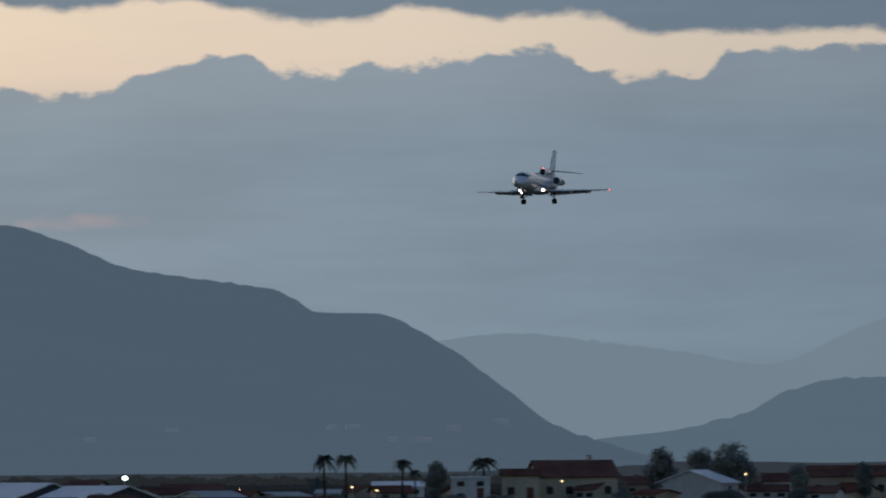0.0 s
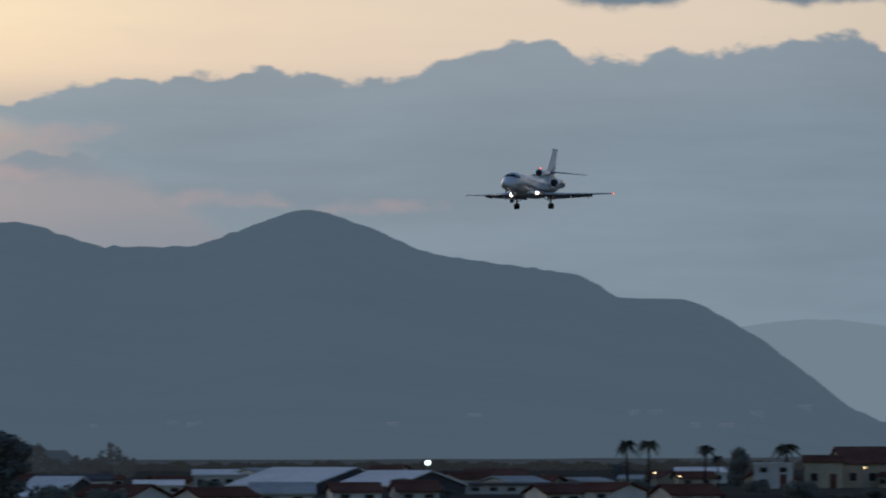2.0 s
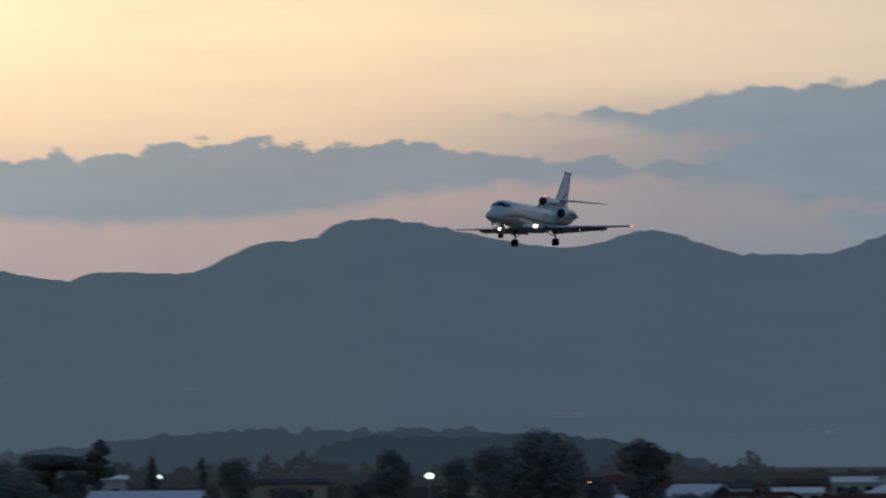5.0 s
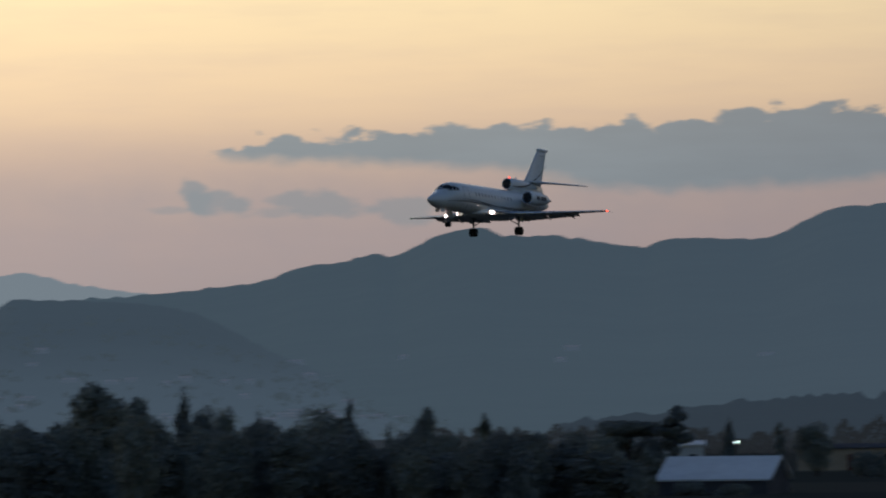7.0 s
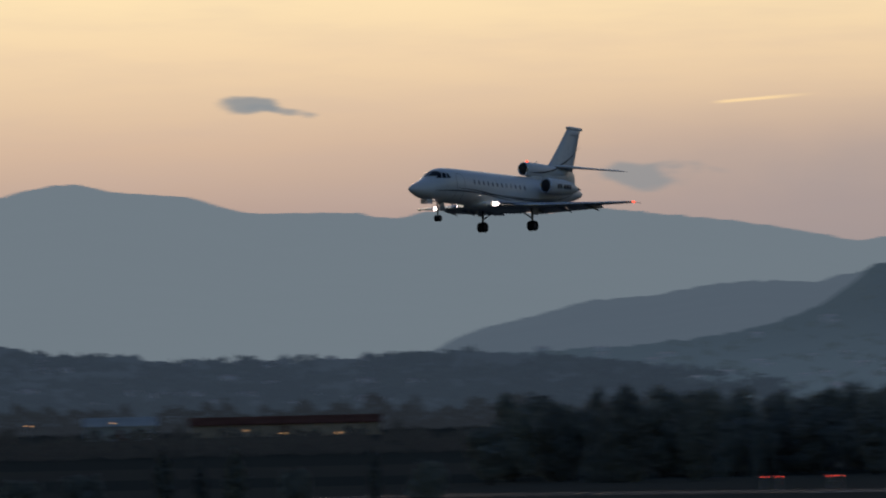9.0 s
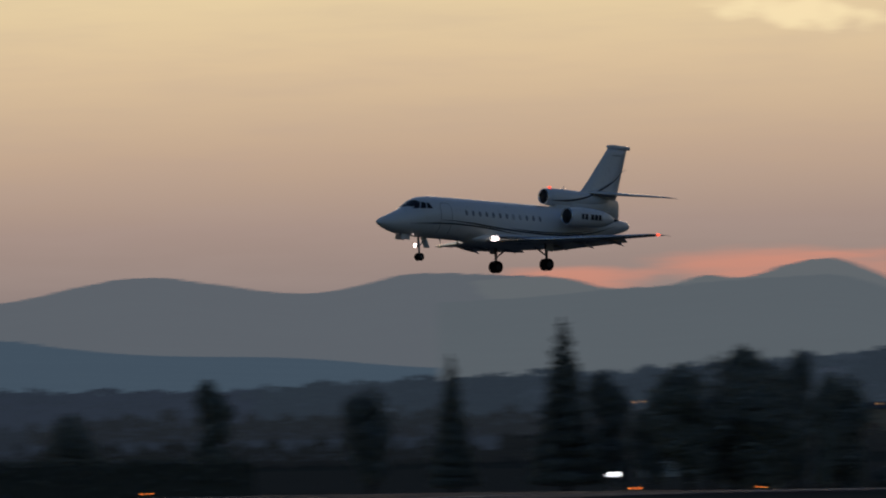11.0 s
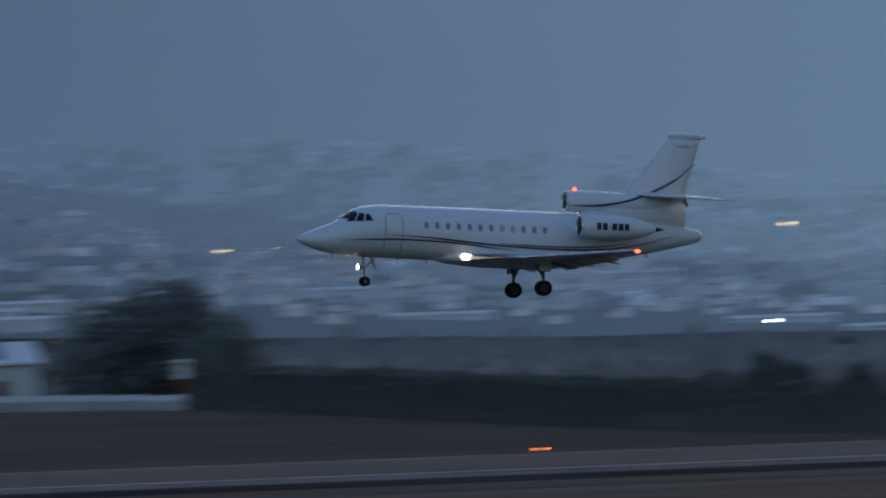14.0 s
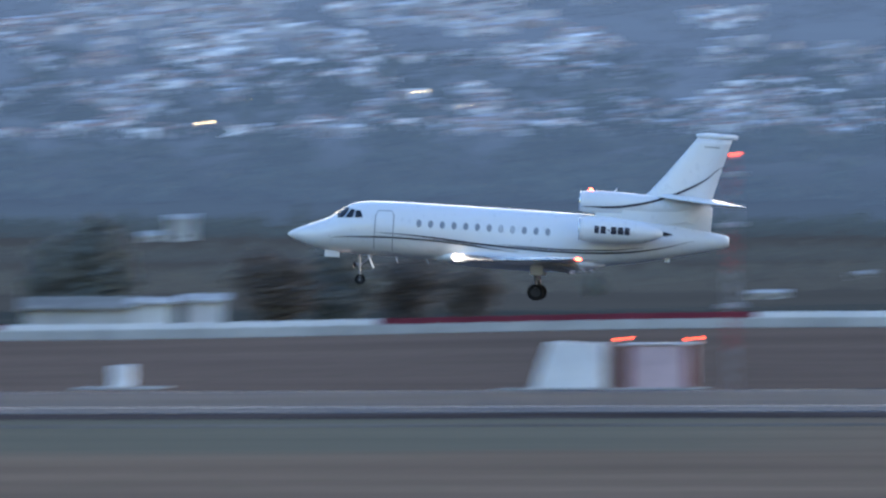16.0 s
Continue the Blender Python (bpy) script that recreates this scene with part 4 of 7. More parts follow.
    # door outline on the port side
    bm = bmesh.new()
    outline = [(4.02, -0.46), (4.02, 1.12), (4.14, 1.34), (4.72, 1.36), (4.86, 1.16), (4.86, -0.46)]
    for (s0, h0), (s1, h1) in zip(outline, outline[1:]):
        prev = None
        for i in range(9):
            s, h = s0 + (s1 - s0) * i / 8, h0 + (h1 - h0) * i / 8
            dx, dz = (0.02, 0) if abs(h1 - h0) > abs(s1 - s0) else (0, 0.02)
            pair = (bm.verts.new(hull_point(s - dx, h - dz, -1, 0.013)), bm.verts.new(hull_point(s + dx, h + dz, -1, 0.013)))
            if prev:
                bm.faces.new((prev[0], prev[1], pair[1], pair[0]))
            prev = pair
    part("cabin_door_seam", bm, SEAM, hull, "grey outline of the cabin door")
    # centre engine over the tail, with the fin growing out of it
    centre = nacelle(jet, 13.25, 18.6, 0.0, 2.38, 0.53, False, "centre_engine")
    bm = bmesh.new()
    loft(bm, [foil(13.9, 18.5, 0.55, y, 1.70) for y in (-0.28, 0.28)])
    part("duct_fairing", bm, WHITE, centre, "", True)
    bm = bmesh.new()
    loft(bm, [ring(s, t, l, w, 20) for s, t, l, w in ((15.2, 2.80, 1.4, 0.44), (16.5, 2.86, 1.3, 0.40), (18.0, 2.80, 1.2, 0.30), (19.3, 2.5, 1.1, 0.16))])
    part("tail_fairing", bm, WHITE, jet, "", True)
    bm = bmesh.new()
    loft(bm, [upright_foil(le, te, th, h) for le, te, th, h in ((14.6, 18.95, 0.42, 1.3), (15.85, 19.2, 0.36, 2.6), (16.36, 19.3, 0.32, 3.0), (17.06, 19.52, 0.28, 3.85), (18.2, 19.92, 0.20, 5.35), (18.4, 20.0, 0.19, 5.62))])
    fin = part("fin", bm, WHITE, jet, "white swept fin", True)
    bm = bmesh.new()
    loft(bm, [ring(s, 5.73 + t, 5.73 - t, w, 14) for s, t, w in ((18.3, 0.02, 0.02), (18.42, 0.10, 0.09), (18.8, 0.15, 0.14), (19.8, 0.13, 0.12), (20.25, 0.10, 0.04))])
    part("fin_cap", bm, WHITE, fin, "white fin cap", True)
    bm = box(bmesh.new(), 18.75, 19.45, -0.11, 0.11, 5.2, 5.25)
    part("fin_slot", bm, SEAM, fin)
    bm = bmesh.new()
    loft(bm, [[(20.13, q * 0.9 * math.sin(a), 0.99 + q * math.cos(a)) for a in [2 * math.pi * i / 16 for i in range(16)]] for q in (0.19, 0.12)], True, False)
    part("tail_exhaust", bm, DARK, hull, "dark tail outlet")
    lens(centre, "beacon", (13.72, 0, 2.94), (0.10, 0.08, 0.09), RED, "glowing red beacon")
    part("antenna", rod(bmesh.new(), (14.75, 0, 2.85), (14.9, 0, 3.1), 0.05, 0.02, 6), WHITE, centre)
    part("antenna", rod(bmesh.new(), (5.0, 0, -0.7), (5.1, 0, -0.98), 0.05, 0.015, 6), WHITE, hull)
    part("antenna", rod(bmesh.new(), (6.4, 0, -0.72), (6.52, 0, -0.92), 0.05, 0.015, 6), WHITE, hull)
    part("ventral_fin", box(bmesh.new(), 17.3, 17.5, -0.02, 0.02, -0.14, 0.05, 0.005), WHITE, hull)
    # nose gear
    gear = part("nose_gear", rod(bmesh.new(), (3.30, 0, -0.6), (3.42, 0, -1.62), 0.07, 0.055), METAL, jet, "grey nose gear leg")
    part("drag_brace", rod(bmesh.new(), (3.95, 0, -0.68), (3.42, 0, -1.2), 0.035), METAL, gear)
    part("fork", rod(bmesh.new(), (3.42, 0, -1.55), (3.43, 0, -1.86), 0.06, 0.05), METAL, gear)
    part("axle", rod(bmesh.new(), (3.43, -0.2, -1.86), (3.43, 0.2, -1.86), 0.04), METAL, gear)
    for y in (-0.14, 0.14):
        wheel(gear, 3.43, y, -1.86, 0.235, 0.14)
    part("gear_door", loft(bmesh.new(), [[(x, -0.22, z), (x + 0.07, -0.22, z + 0.01), (x + 0.07, 0.22, z + 0.01), (x, 0.22, z)] for x, z in ((3.66, -0.62), (3.98, -1.30))]), WHITE, gear, "slanting white nose gear door")
    for y in (-0.27, 0.27):
        part("gear_door", box(bmesh.new(), 1.75, 2.42, y - 0.015, y + 0.015, -0.92, -0.60, 0.01), WHITE, gear, "white nose gear door")
    mount = part("taxi_light", rod(bmesh.new(), (3.36, 0, -1.20), (3.22, 0, -1.20), 0.07), METAL, gear, "taxi light on the nose gear")
    bulb(mount, (3.08, 0, -1.20), (-1.0, -0.12, -0.03), 0.13, TAXI)
    return jet


JET = build_jet()

# ---------------------------------------------------------------- plants
BARK = surface("bark", (0.05, 0.042, 0.034), 0.9, 0, 0.3, 6, 1, 0.4)
LEAVES = foliage("dark_leaves", (0.205, 0.218, 0.200), 0.2)
CONIFER = foliage("conifer_needles", (0.18, 0.190, 0.172), 0.2)
OLIVE = foliage("olive_leaves", (0.19, 0.197, 0.172), 0.2)
FROND = foliage("palm_fronds", (0.11, 0.116, 0.085))
HEDGE_LEAVES = foliage("hedge_leaves", (0.150, 0.160, 0.138), 0.15, 0.0)
BARE_TWIGS = foliage("bare_twigs", (0.13, 0.11, 0.095), 0.3)
rng = random.Random(7)


def leaf_cloud(blobs, count, size, r, flat=0.0):
    """Many small leaves in and on a set of (centre, radii) blobs, most of them turned outwards and up to the light."""
    verts, faces = [], []
    weights = [b[1][0] * b[1][1] * b[1][2] for b in blobs]
    for c, rad in r.choices(blobs, weights, k=count):
        d = Vector((r.gauss(0, 1), r.gauss(0, 1), r.gauss(0, 1))).normalized() * (0.72 + 0.28 * r.random()**0.5) * (1.0 + 0.13 * r.gauss(0, 1))
        p = Vector(c) + Vector((d.x * rad[0], d.y * rad[1], d.z * rad[2]))
        s = size * (0.6 + 0.8 * r.random())
        out = (d.normalized() * 0.9 + Vector((r.gauss(0, 0.45), r.gauss(0, 0.45), 0.35 + r.gauss(0, 0.45)))).normalized()
        u = out.cross(Vector((r.gauss(0, 1), r.gauss(0, 1), r.gauss(0, 1) * (1 - flat)))).normalized()
        v = out.cross(u)
        i = len(verts)
        verts += [p - u * s, p + v * s * 0.6, p + u * s, p - v * s * 0.6]
        faces.append((i, i + 1, i + 2, i + 3))
    me = bpy.data.meshes.new("crown")
    me.from_pydata(verts, [], faces)
    return me


def tree(name, label, category, height, blobs, leaves, count, size, limbs=(), trunk=0.16, trunk_to=0.7, group="trees round the airfield", seed=1):
    """A tree: tapered trunk with limbs, and a crown of many small leaves. It stands at the origin and is copied from there."""
    r = random.Random(seed)
    t = thing(name, (0, 0, 0), label, category, group)
    bm = bmesh.new()
    bend = [(r.uniform(-0.12, 0.12) * i, r.uniform(-0.12, 0.12) * i, height * trunk_to * i / 4) for i in range(5)]
    for i in range(4):
        rod(bm, bend[i], bend[i + 1], trunk * (1.25 - 0.2 * i), trunk * (1.05 - 0.2 * i), 7)
    for c, _ in limbs:
        rod(bm, bend[r.choice((1, 2, 3))], c, trunk * 0.45, trunk * 0.15, 5)
    part("trunk", bm, BARK, t)
    me = leaf_cloud(blobs, int(count * 3.6), size * 0.62, r)
    me.materials.append(leaves)
    crown = new("crown", me)
    crown.parent = t
    return t


def broadleaf(seed, height=10.0, spread=3.2, leaves=LEAVES, label="dark broad-leaved tree in dusk", low=0.25, count=1500):
    r = random.Random(seed)
    blobs = []
    for i in range(18):
        h = height * (low + (0.93 - low) * (i + 0.5) / 18)
        w = spread * math.sin(math.pi * min(0.92, 0.18 + 0.8 * (1 - i / 19)))
        a = r.uniform(0, 6.28)
        d = w * r.uniform(0.2, 0.75)
        q = spread * r.uniform(0.34, 0.56)
        blobs.append(((d * math.cos(a), d * math.sin(a), h), (q, q, q * r.uniform(0.7, 1.1))))
    return tree("broadleaf_tree", label, "tree", height, blobs, leaves, count, 0.36, blobs[::2], 0.2, 0.75, seed=seed)


def build_kinds():
    kinds = {}
    kinds["round"] = broadleaf(11)
    kinds["tall"] = broadleaf(12, 12.0, 2.8, LEAVES, "tall dark broad-leaved tree with a ragged top", 0.12, 1700)
    kinds["wide"] = broadleaf(13, 8.0, 4.2, LEAVES, "wide dark broad-leaved tree in dusk", 0.2, 1700)
    kinds["olive"] = broadleaf(14, 6.0, 3.2, OLIVE, "low grey-green olive tree in dusk", 0.2, 1300)
    kinds["bare"] = broadleaf(15, 7.0, 2.8, BARE_TWIGS, "thin leafless tree with brown twigs", 0.25, 650)
    r = random.Random(21)
    col = [((r.uniform(-0.15, 0.15), r.uniform(-0.15, 0.15), 0.7 + 9.0 * i / 13), ((0.75 * math.sin(math.pi * min(0.97, 0.25 + 0.75 * i / 13)) + 0.12),) * 2 + (0.75,)) for i in range(14)]
    kinds["cypress"] = tree("cypress", "slender dark cypress in the fields", "tree", 10.0, col, CONIFER, 1300, 0.26, (), 0.14, 0.8, seed=21)
    fir = []
    for i in range(12):
        h, w = 2.2 + 12.2 * i / 12, 3.1 * (1 - i / 12.5)
        for j in range(5):
            a = 1.2566 * j + i * 0.8 + r.uniform(-0.3, 0.3)
            fir.append(((w * 0.55 * math.cos(a), w * 0.55 * math.sin(a), h - 0.25 * w), (w * 0.46 + 0.12, w * 0.46 + 0.12, 0.62)))
    kinds["fir"] = tree("conifer", "tall dark conifer with tiered boughs", "tree", 15.0, fir, CONIFER, 2200, 0.32, fir[::2], 0.22, 0.95, seed=22)
    pine = [((2.6 * math.cos(a) * q, 2.6 * math.sin(a) * q, 8.6 + 0.5 * math.sin(3 * a)), (1.25, 1.25, 0.85)) for q in (0.35, 0.9) for a in [0.785 * i for i in range(8)]]
    kinds["pine"] = tree("stone_pine", "dark umbrella-shaped stone pine", "tree", 10.0, pine, CONIFER, 1700, 0.32, pine[::2], 0.2, 0.78, seed=23)
    ragged = [((r.uniform(-1.3, 1.3) * w, r.uniform(-1.3, 1.3) * w, 4.6 + 6.2 * i / 17), (r.uniform(0.55, 1.0) * (0.45 + 0.6 * w),) * 2 + (r.uniform(0.45, 0.75),)) for i in range(18) for w in (math.sin(math.pi * (0.12 + 0.8 * i / 17)),)]
    kinds["gum"] = tree("ragged_pine", "tall ragged tree with a bare trunk", "tree", 11.5, ragged, LEAVES, 1100, 0.34, ragged, 0.17, 0.9, seed=24)
    bush = [((r.uniform(-1.6, 1.6), r.uniform(-1.6, 1.6), r.uniform(0.5, 1.7)), (r.uniform(0.7, 1.1),) * 3) for _ in range(9)]
    kinds["bush"] = tree("bush", "dark rounded bush in dry grass", "bush", 2.8, bush, LEAVES, 900, 0.26, (), 0.08, 0.5, "bushes round the airfield", seed=25)
    # palm: fronds as bent strips
    t = thing("palm_tree", (0, 0, 0), "palm tree with a slender trunk and drooping fronds", "tree", "palms by the houses")
    bm = bmesh.new()
    for i in range(5):
        rod(bm, (0.05 * i, 0, 1.2 * i), (0.05 * (i + 1), 0, 1.2 * (i + 1)), 0.2 - 0.015 * i, 0.185 - 0.015 * i, 8)
    part("trunk", bm, BARK, t)
    bm = bmesh.new()
    for i in range(34):
        a, lift, ln = r.uniform(0, 6.28), r.uniform(-0.35, 1.25), r.uniform(1.5, 2.1)
        prev = None
        for j in range(6):
            u = j / 5
            c = Vector((0.25 + ln * u * math.cos(lift * 0.8) * math.cos(a), ln * u * math.cos(lift * 0.8) * math.sin(a), 6.1 + ln * (u * math.sin(lift) - 0.75 * u * u)))
            side = Vector((-math.sin(a), math.cos(a), -0.35)) * (0.24 * math.sin(math.pi * (0.12 + 0.85 * u)) + 0.01)
            pair = (bm.verts.new(c - side), bm.verts.new(c + side))
            if prev:
                bm.faces.new((prev[0], prev[1], pair[1], pair[0]))
            prev = pair
    part("fronds", bm, FROND, t, "dark drooping fronds")
    kinds["palm"] = t
    return kinds


KINDS = build_kinds()
USED = set()
FULL = {"round": (10.0, 6.4), "tall": (12.0, 5.6), "wide": (8.0, 8.4), "olive": (6.0, 6.4), "bare": (7.0, 5.6), "cypress": (10.0, 1.7), "fir": (15.2, 6.0), "pine": (9.7, 7.6), "gum": (11.4, 4.6), "bush": (2.8, 4.6), "palm": (7.6, 4.2)}


def grow(kind, az, el, width, dist, base=None):
    """A tree of that kind whose top stands at the angle el over the eye, so many degrees wide."""
    x, y, z = place(az, dist)
    tall = 4.43 + dist * math.tan(radians(el)) - z
    wide = dist * math.tan(radians(width))
    h, w = FULL[kind]
    m = pose(x, y, z - 0.1, 0, 0, rng.uniform(0, 360)) @ Matrix.Diagonal((wide / w, wide / w, tall / h, 1))
    if kind not in USED:
        USED.add(kind)
        KINDS[kind].matrix_basis = m
        return
    source = KINDS[kind]
    keep = source.matrix_basis.copy()
    source.matrix_basis = Matrix.Identity(4)
    copy_thing(source, m)
    source.matrix_basis = keep


def plant():
    # by the far houses in the east
    for row in (("olive", 72.03, -0.01, 0.3), ("round", 72.37, 0.03, 0.3), ("wide", 72.66, 0.03, 0.43), ("round", 73.76, -0.09, 0.2), ("palm", 69.18, 0.07, 0.26), ("palm", 69.36, 0.07, 0.26),
                ("palm", 69.83, 0.02, 0.24), ("palm", 69.95, -0.08, 0.16), ("round", 70.11, -0.06, 0.22), ("palm", 70.54, 0.03, 0.34), ("bush", 69.1, -0.16, 0.2), ("bush", 71.6, -0.2, 0.3), ("round", 73.2, -0.1, 0.2), ("bush", 68.2, -0.33, 0.25), ("bush", 65.1, -0.3, 0.22)):
        grow(*row, 1010 + rng.uniform(-30, 30))
    for i in range(64):
        grow(rng.choice(("bush", "bush", "olive", "wide", "bare", "round")), 61.5 + 12.8 * i / 63 + rng.uniform(-0.08, 0.08), rng.uniform(-0.47, -0.30), rng.uniform(0.14, 0.34), rng.uniform(790, 980))
    for i in range(44):
        grow(rng.choice(("bush", "bush", "olive", "wide", "bare")), 61.5 + 9.5 * i / 43 + rng.uniform(-0.08, 0.08), rng.uniform(-0.6, -0.48), rng.uniform(0.18, 0.36), rng.uniform(650, 780))
    for row in (("tall", 63.90, 0.11, 0.5), ("wide", 63.2, 0.02, 0.45), ("wide", 62.95, 0.10, 0.8), ("round", 62.6, 0.03, 0.42), ("bush", 64.3, -0.32, 0.4), ("round", 61.71, 0.01, 0.41), ("bush", 61.5, -0.2, 0.3), ("bush", 64.75, -0.36, 0.35), ("round", 62.3, -0.06, 0.35), ("bush", 63.5, -0.2, 0.4)):
        grow(*row, 690 + rng.uniform(-40, 40))
    for row in (("gum", 57.65, 0.08, 0.14), ("bush", 57.94, -0.10, 0.24), ("round", 58.11, -0.10, 0.2), ("cypress", 58.36, -0.08, 0.08), ("pine", 58.88, -0.01, 0.62), ("round", 58.85, -0.08, 0.5), ("round", 59.05, -0.14, 0.36), ("gum", 59.26, 0.13, 0.38), ("cypress", 59.72, 0.01, 0.12), ("gum", 60.15, -0.02, 0.13),
                ("round", 60.46, -0.05, 0.36), ("bush", 58.7, -0.22, 0.5), ("bush", 59.1, -0.25, 0.4), ("bush", 60.9, -0.25, 0.3), ("round", 57.4, -0.12, 0.3)):
        grow(*row, 820 + rng.uniform(-30, 30))
    # belt of trees along the road
    for row in (("wide", 53.63, -0.09, 0.48), ("round", 54.06, -0.07, 0.22), ("tall", 54.40, 0.38, 0.55), ("tall", 54.63, 0.25, 0.42), ("tall", 54.22, 0.16, 0.42), ("round", 54.5, 0.12, 0.6), ("round", 54.78, 0.06, 0.42), ("bush", 59.4, -0.50, 0.34), ("bush", 59.75, -0.53, 0.36), ("bush", 60.1, -0.50, 0.3), ("tall", 59.2, -0.28, 0.16), ("tall", 59.05, -0.22, 0.2), ("tall", 58.75, -0.24, 0.24), ("cypress", 55.09, 0.30, 0.19), ("round", 55.28, 0.13, 0.26), ("round", 55.45, 0.12, 0.24), ("cypress", 55.72, 0.11, 0.17), ("round", 55.88, -0.04, 0.22),
                ("wide", 56.22, 0.05, 0.53), ("gum", 56.51, 0.21, 0.15), ("fir", 56.83, 0.04, 0.22), ("tall", 57.12, 0.14, 0.24), ("round", 57.32, -0.11, 0.26), ("palm", 57.64, 0.09, 0.18), ("round", 57.90, -0.11, 0.3)):
        grow(*row, 640 + rng.uniform(-25, 25))
    for row in (("tall", 50.52, 0.07, 0.28), ("wide", 50.83, -0.09, 0.4), ("gum", 51.27, 0.10, 0.24), ("tall", 51.53, 0.12, 0.28), ("round", 51.77, 0.06, 0.43), ("wide", 52.18, -0.02, 0.5), ("wide", 52.51, -0.02, 0.4), ("round", 52.80, 0.0, 0.36), ("tall", 53.21, 0.06, 0.31), ("wide", 53.62, -0.07, 0.45), ("round", 53.85, -0.17, 0.3)):
        grow(*row, 610 + rng.uniform(-25, 25))
    for i in range(120):
        az = 50.4 + 8.4 * i / 119 + rng.uniform(-0.08, 0.08)
        top = rng.uniform(-0.24, -0.04) if az < 53.4 else rng.uniform(-0.2, 0.02) if az < 56.6 else rng.uniform(-0.32, -0.14)
        grow(rng.choice(("round", "wide", "tall", "olive", "bush")), az, top, rng.uniform(0.3, 0.5), 590 + rng.uniform(-30, 40))
    # open fields before the northern hill
    for row in (("cypress", 47.56, -0.31, 0.16), ("cypress", 47.87, -0.44, 0.12), ("cypress", 48.16, -0.35, 0.18), ("cypress", 49.35, -0.36, 0.11), ("bush", 44.84, -0.42, 0.3), ("bush", 45.80, -0.43, 0.45), ("bush", 46.86, -0.51, 0.36), ("bush", 48.7, -0.5, 0.3), ("bush", 49.8, -0.46, 0.4), ("bush", 43.3, -0.5, 0.3), ("bush", 46.3, -0.55, 0.4)):
        grow(*row, 470 + rng.uniform(-20, 20))
    for row in (("fir", 40.56, 0.91, 0.66), ("tall", 40.95, 0.34, 0.45), ("tall", 42.13, 0.53, 0.52), ("tall", 42.50, 0.47, 0.42), ("wide", 42.24, 0.2, 0.85), ("round", 42.3, 0.3, 0.6), ("tall", 42.75, 0.28, 0.3), ("wide", 42.0, 0.30, 1.0), ("round", 41.6, 0.33, 0.7), ("round", 42.9, 0.2, 0.6), ("round", 41.80, 0.07, 0.45), ("wide", 43.84, -0.07, 0.6), ("round", 41.3, 0.0, 0.4), ("bush", 42.9, -0.15, 0.4), ("fir", 39.6, 0.6, 0.45), ("round", 38.9, 0.2, 0.5), ("tall", 37.6, 0.35, 0.4), ("wide", 36.4, 0.0, 0.5), ("round", 35.2, -0.05, 0.4)):
        grow(*row, 560 + rng.uniform(-25, 25))
    # beyond the hedge in the west
    for row in (("round", 32.37, 0.57, 0.25), ("round", 32.90, 0.61, 0.34), ("round", 30.90, 0.09, 0.3), ("round", 22.5, 0.46, 0.34)):
        grow(*row, 1350 + rng.uniform(-60, 60))
    for row in (("bush", 27.54, -0.25, 0.2), ("round", 26.9, -0.12, 0.3), ("bush", 29.55, -0.25, 0.38), ("bush", 27.9, -0.3, 0.25), ("round", 18.16, 0.07, 0.43), ("bare", 22.2, 0.02, 0.5), ("bare", 22.7, 0.05, 0.5), ("bare", 23.2, -0.03, 0.4), ("bare", 20.4, 0.1, 0.6), ("round", 20.0, 0.22, 0.5), ("round", 19.5, 0.16, 0.45), ("bare", 21.1, 0.05, 0.5), ("olive", 19.0, -0.1, 0.4), ("bush", 18.1, -0.12, 0.4)):
        grow(*row, 560 + rng.uniform(-20, 20))
    for i in range(58):
        az = rng.uniform(13.8, 33.5)
        grow("bush" if 28.2 < az < 30.6 else rng.choice(("olive", "bush", "wide", "bare", "round", "bush")), az, -0.33 if 28.2 < az < 30.6 else rng.uniform(-0.24, -0.06), rng.uniform(0.3, 0.55), rng.uniform(540, 640))
    grow("bush", 29.56, -0.225, 0.34, 388)
    # gardens behind the painted wall
    for row in (("palm", 7.44, 0.96, 0.30), ("palm", 7.79, 0.78, 0.22), ("palm", 8.37, 0.88, 0.30), ("round", 8.69, 0.49, 0.5), ("olive", 7.75, 0.66, 0.95), ("olive", 7.33, 0.55, 0.6), ("olive", 7.05, 0.5, 0.6), ("olive", 8.1, 0.52, 0.7), ("wide", 7.5, 0.35, 0.8), ("wide", 6.9, 0.3, 0.7), ("wide", 8.3, 0.28, 0.6), ("wide", 12.6, 0.58, 1.0), ("wide", 13.15, 0.72, 1.1), ("round", 12.9, 0.70, 0.7), ("wide", 13.6, 0.45, 0.8), ("round", 6.42, 0.58, 0.26), ("round", 10.39, 0.32, 0.38), ("bush", 5.9, 0.15, 0.3), ("bush", 6.15, 0.25, 0.3),
                ("round", 4.55, 1.42, 0.62), ("tall", 4.28, 0.95, 0.75), ("bush", 8.05, 0.30, 0.55), ("bush", 9.6, 0.12, 0.7), ("bush", 9.0, 0.16, 0.6), ("bush", 10.2, 0.05, 0.5), ("bush", 12.4, 0.1, 0.5), ("bush", 5.1, 0.2, 0.25), ("round", 13.4, 0.32, 0.4)):
        grow(*row, 492 + rng.uniform(-14, 14))
    for row in (("olive", -5.96, 0.40, 0.8), ("bare", -6.5, 0.38, 0.8), ("bare", -5.35, 0.34, 0.7), ("olive", -7.95, 0.60, 0.8), ("olive", -8.35, 0.46, 0.6), ("olive", -9.3, 0.45, 0.8), ("bare", -4.8, 0.26, 0.6)):
        grow(*row, 520 + rng.uniform(-14, 14))
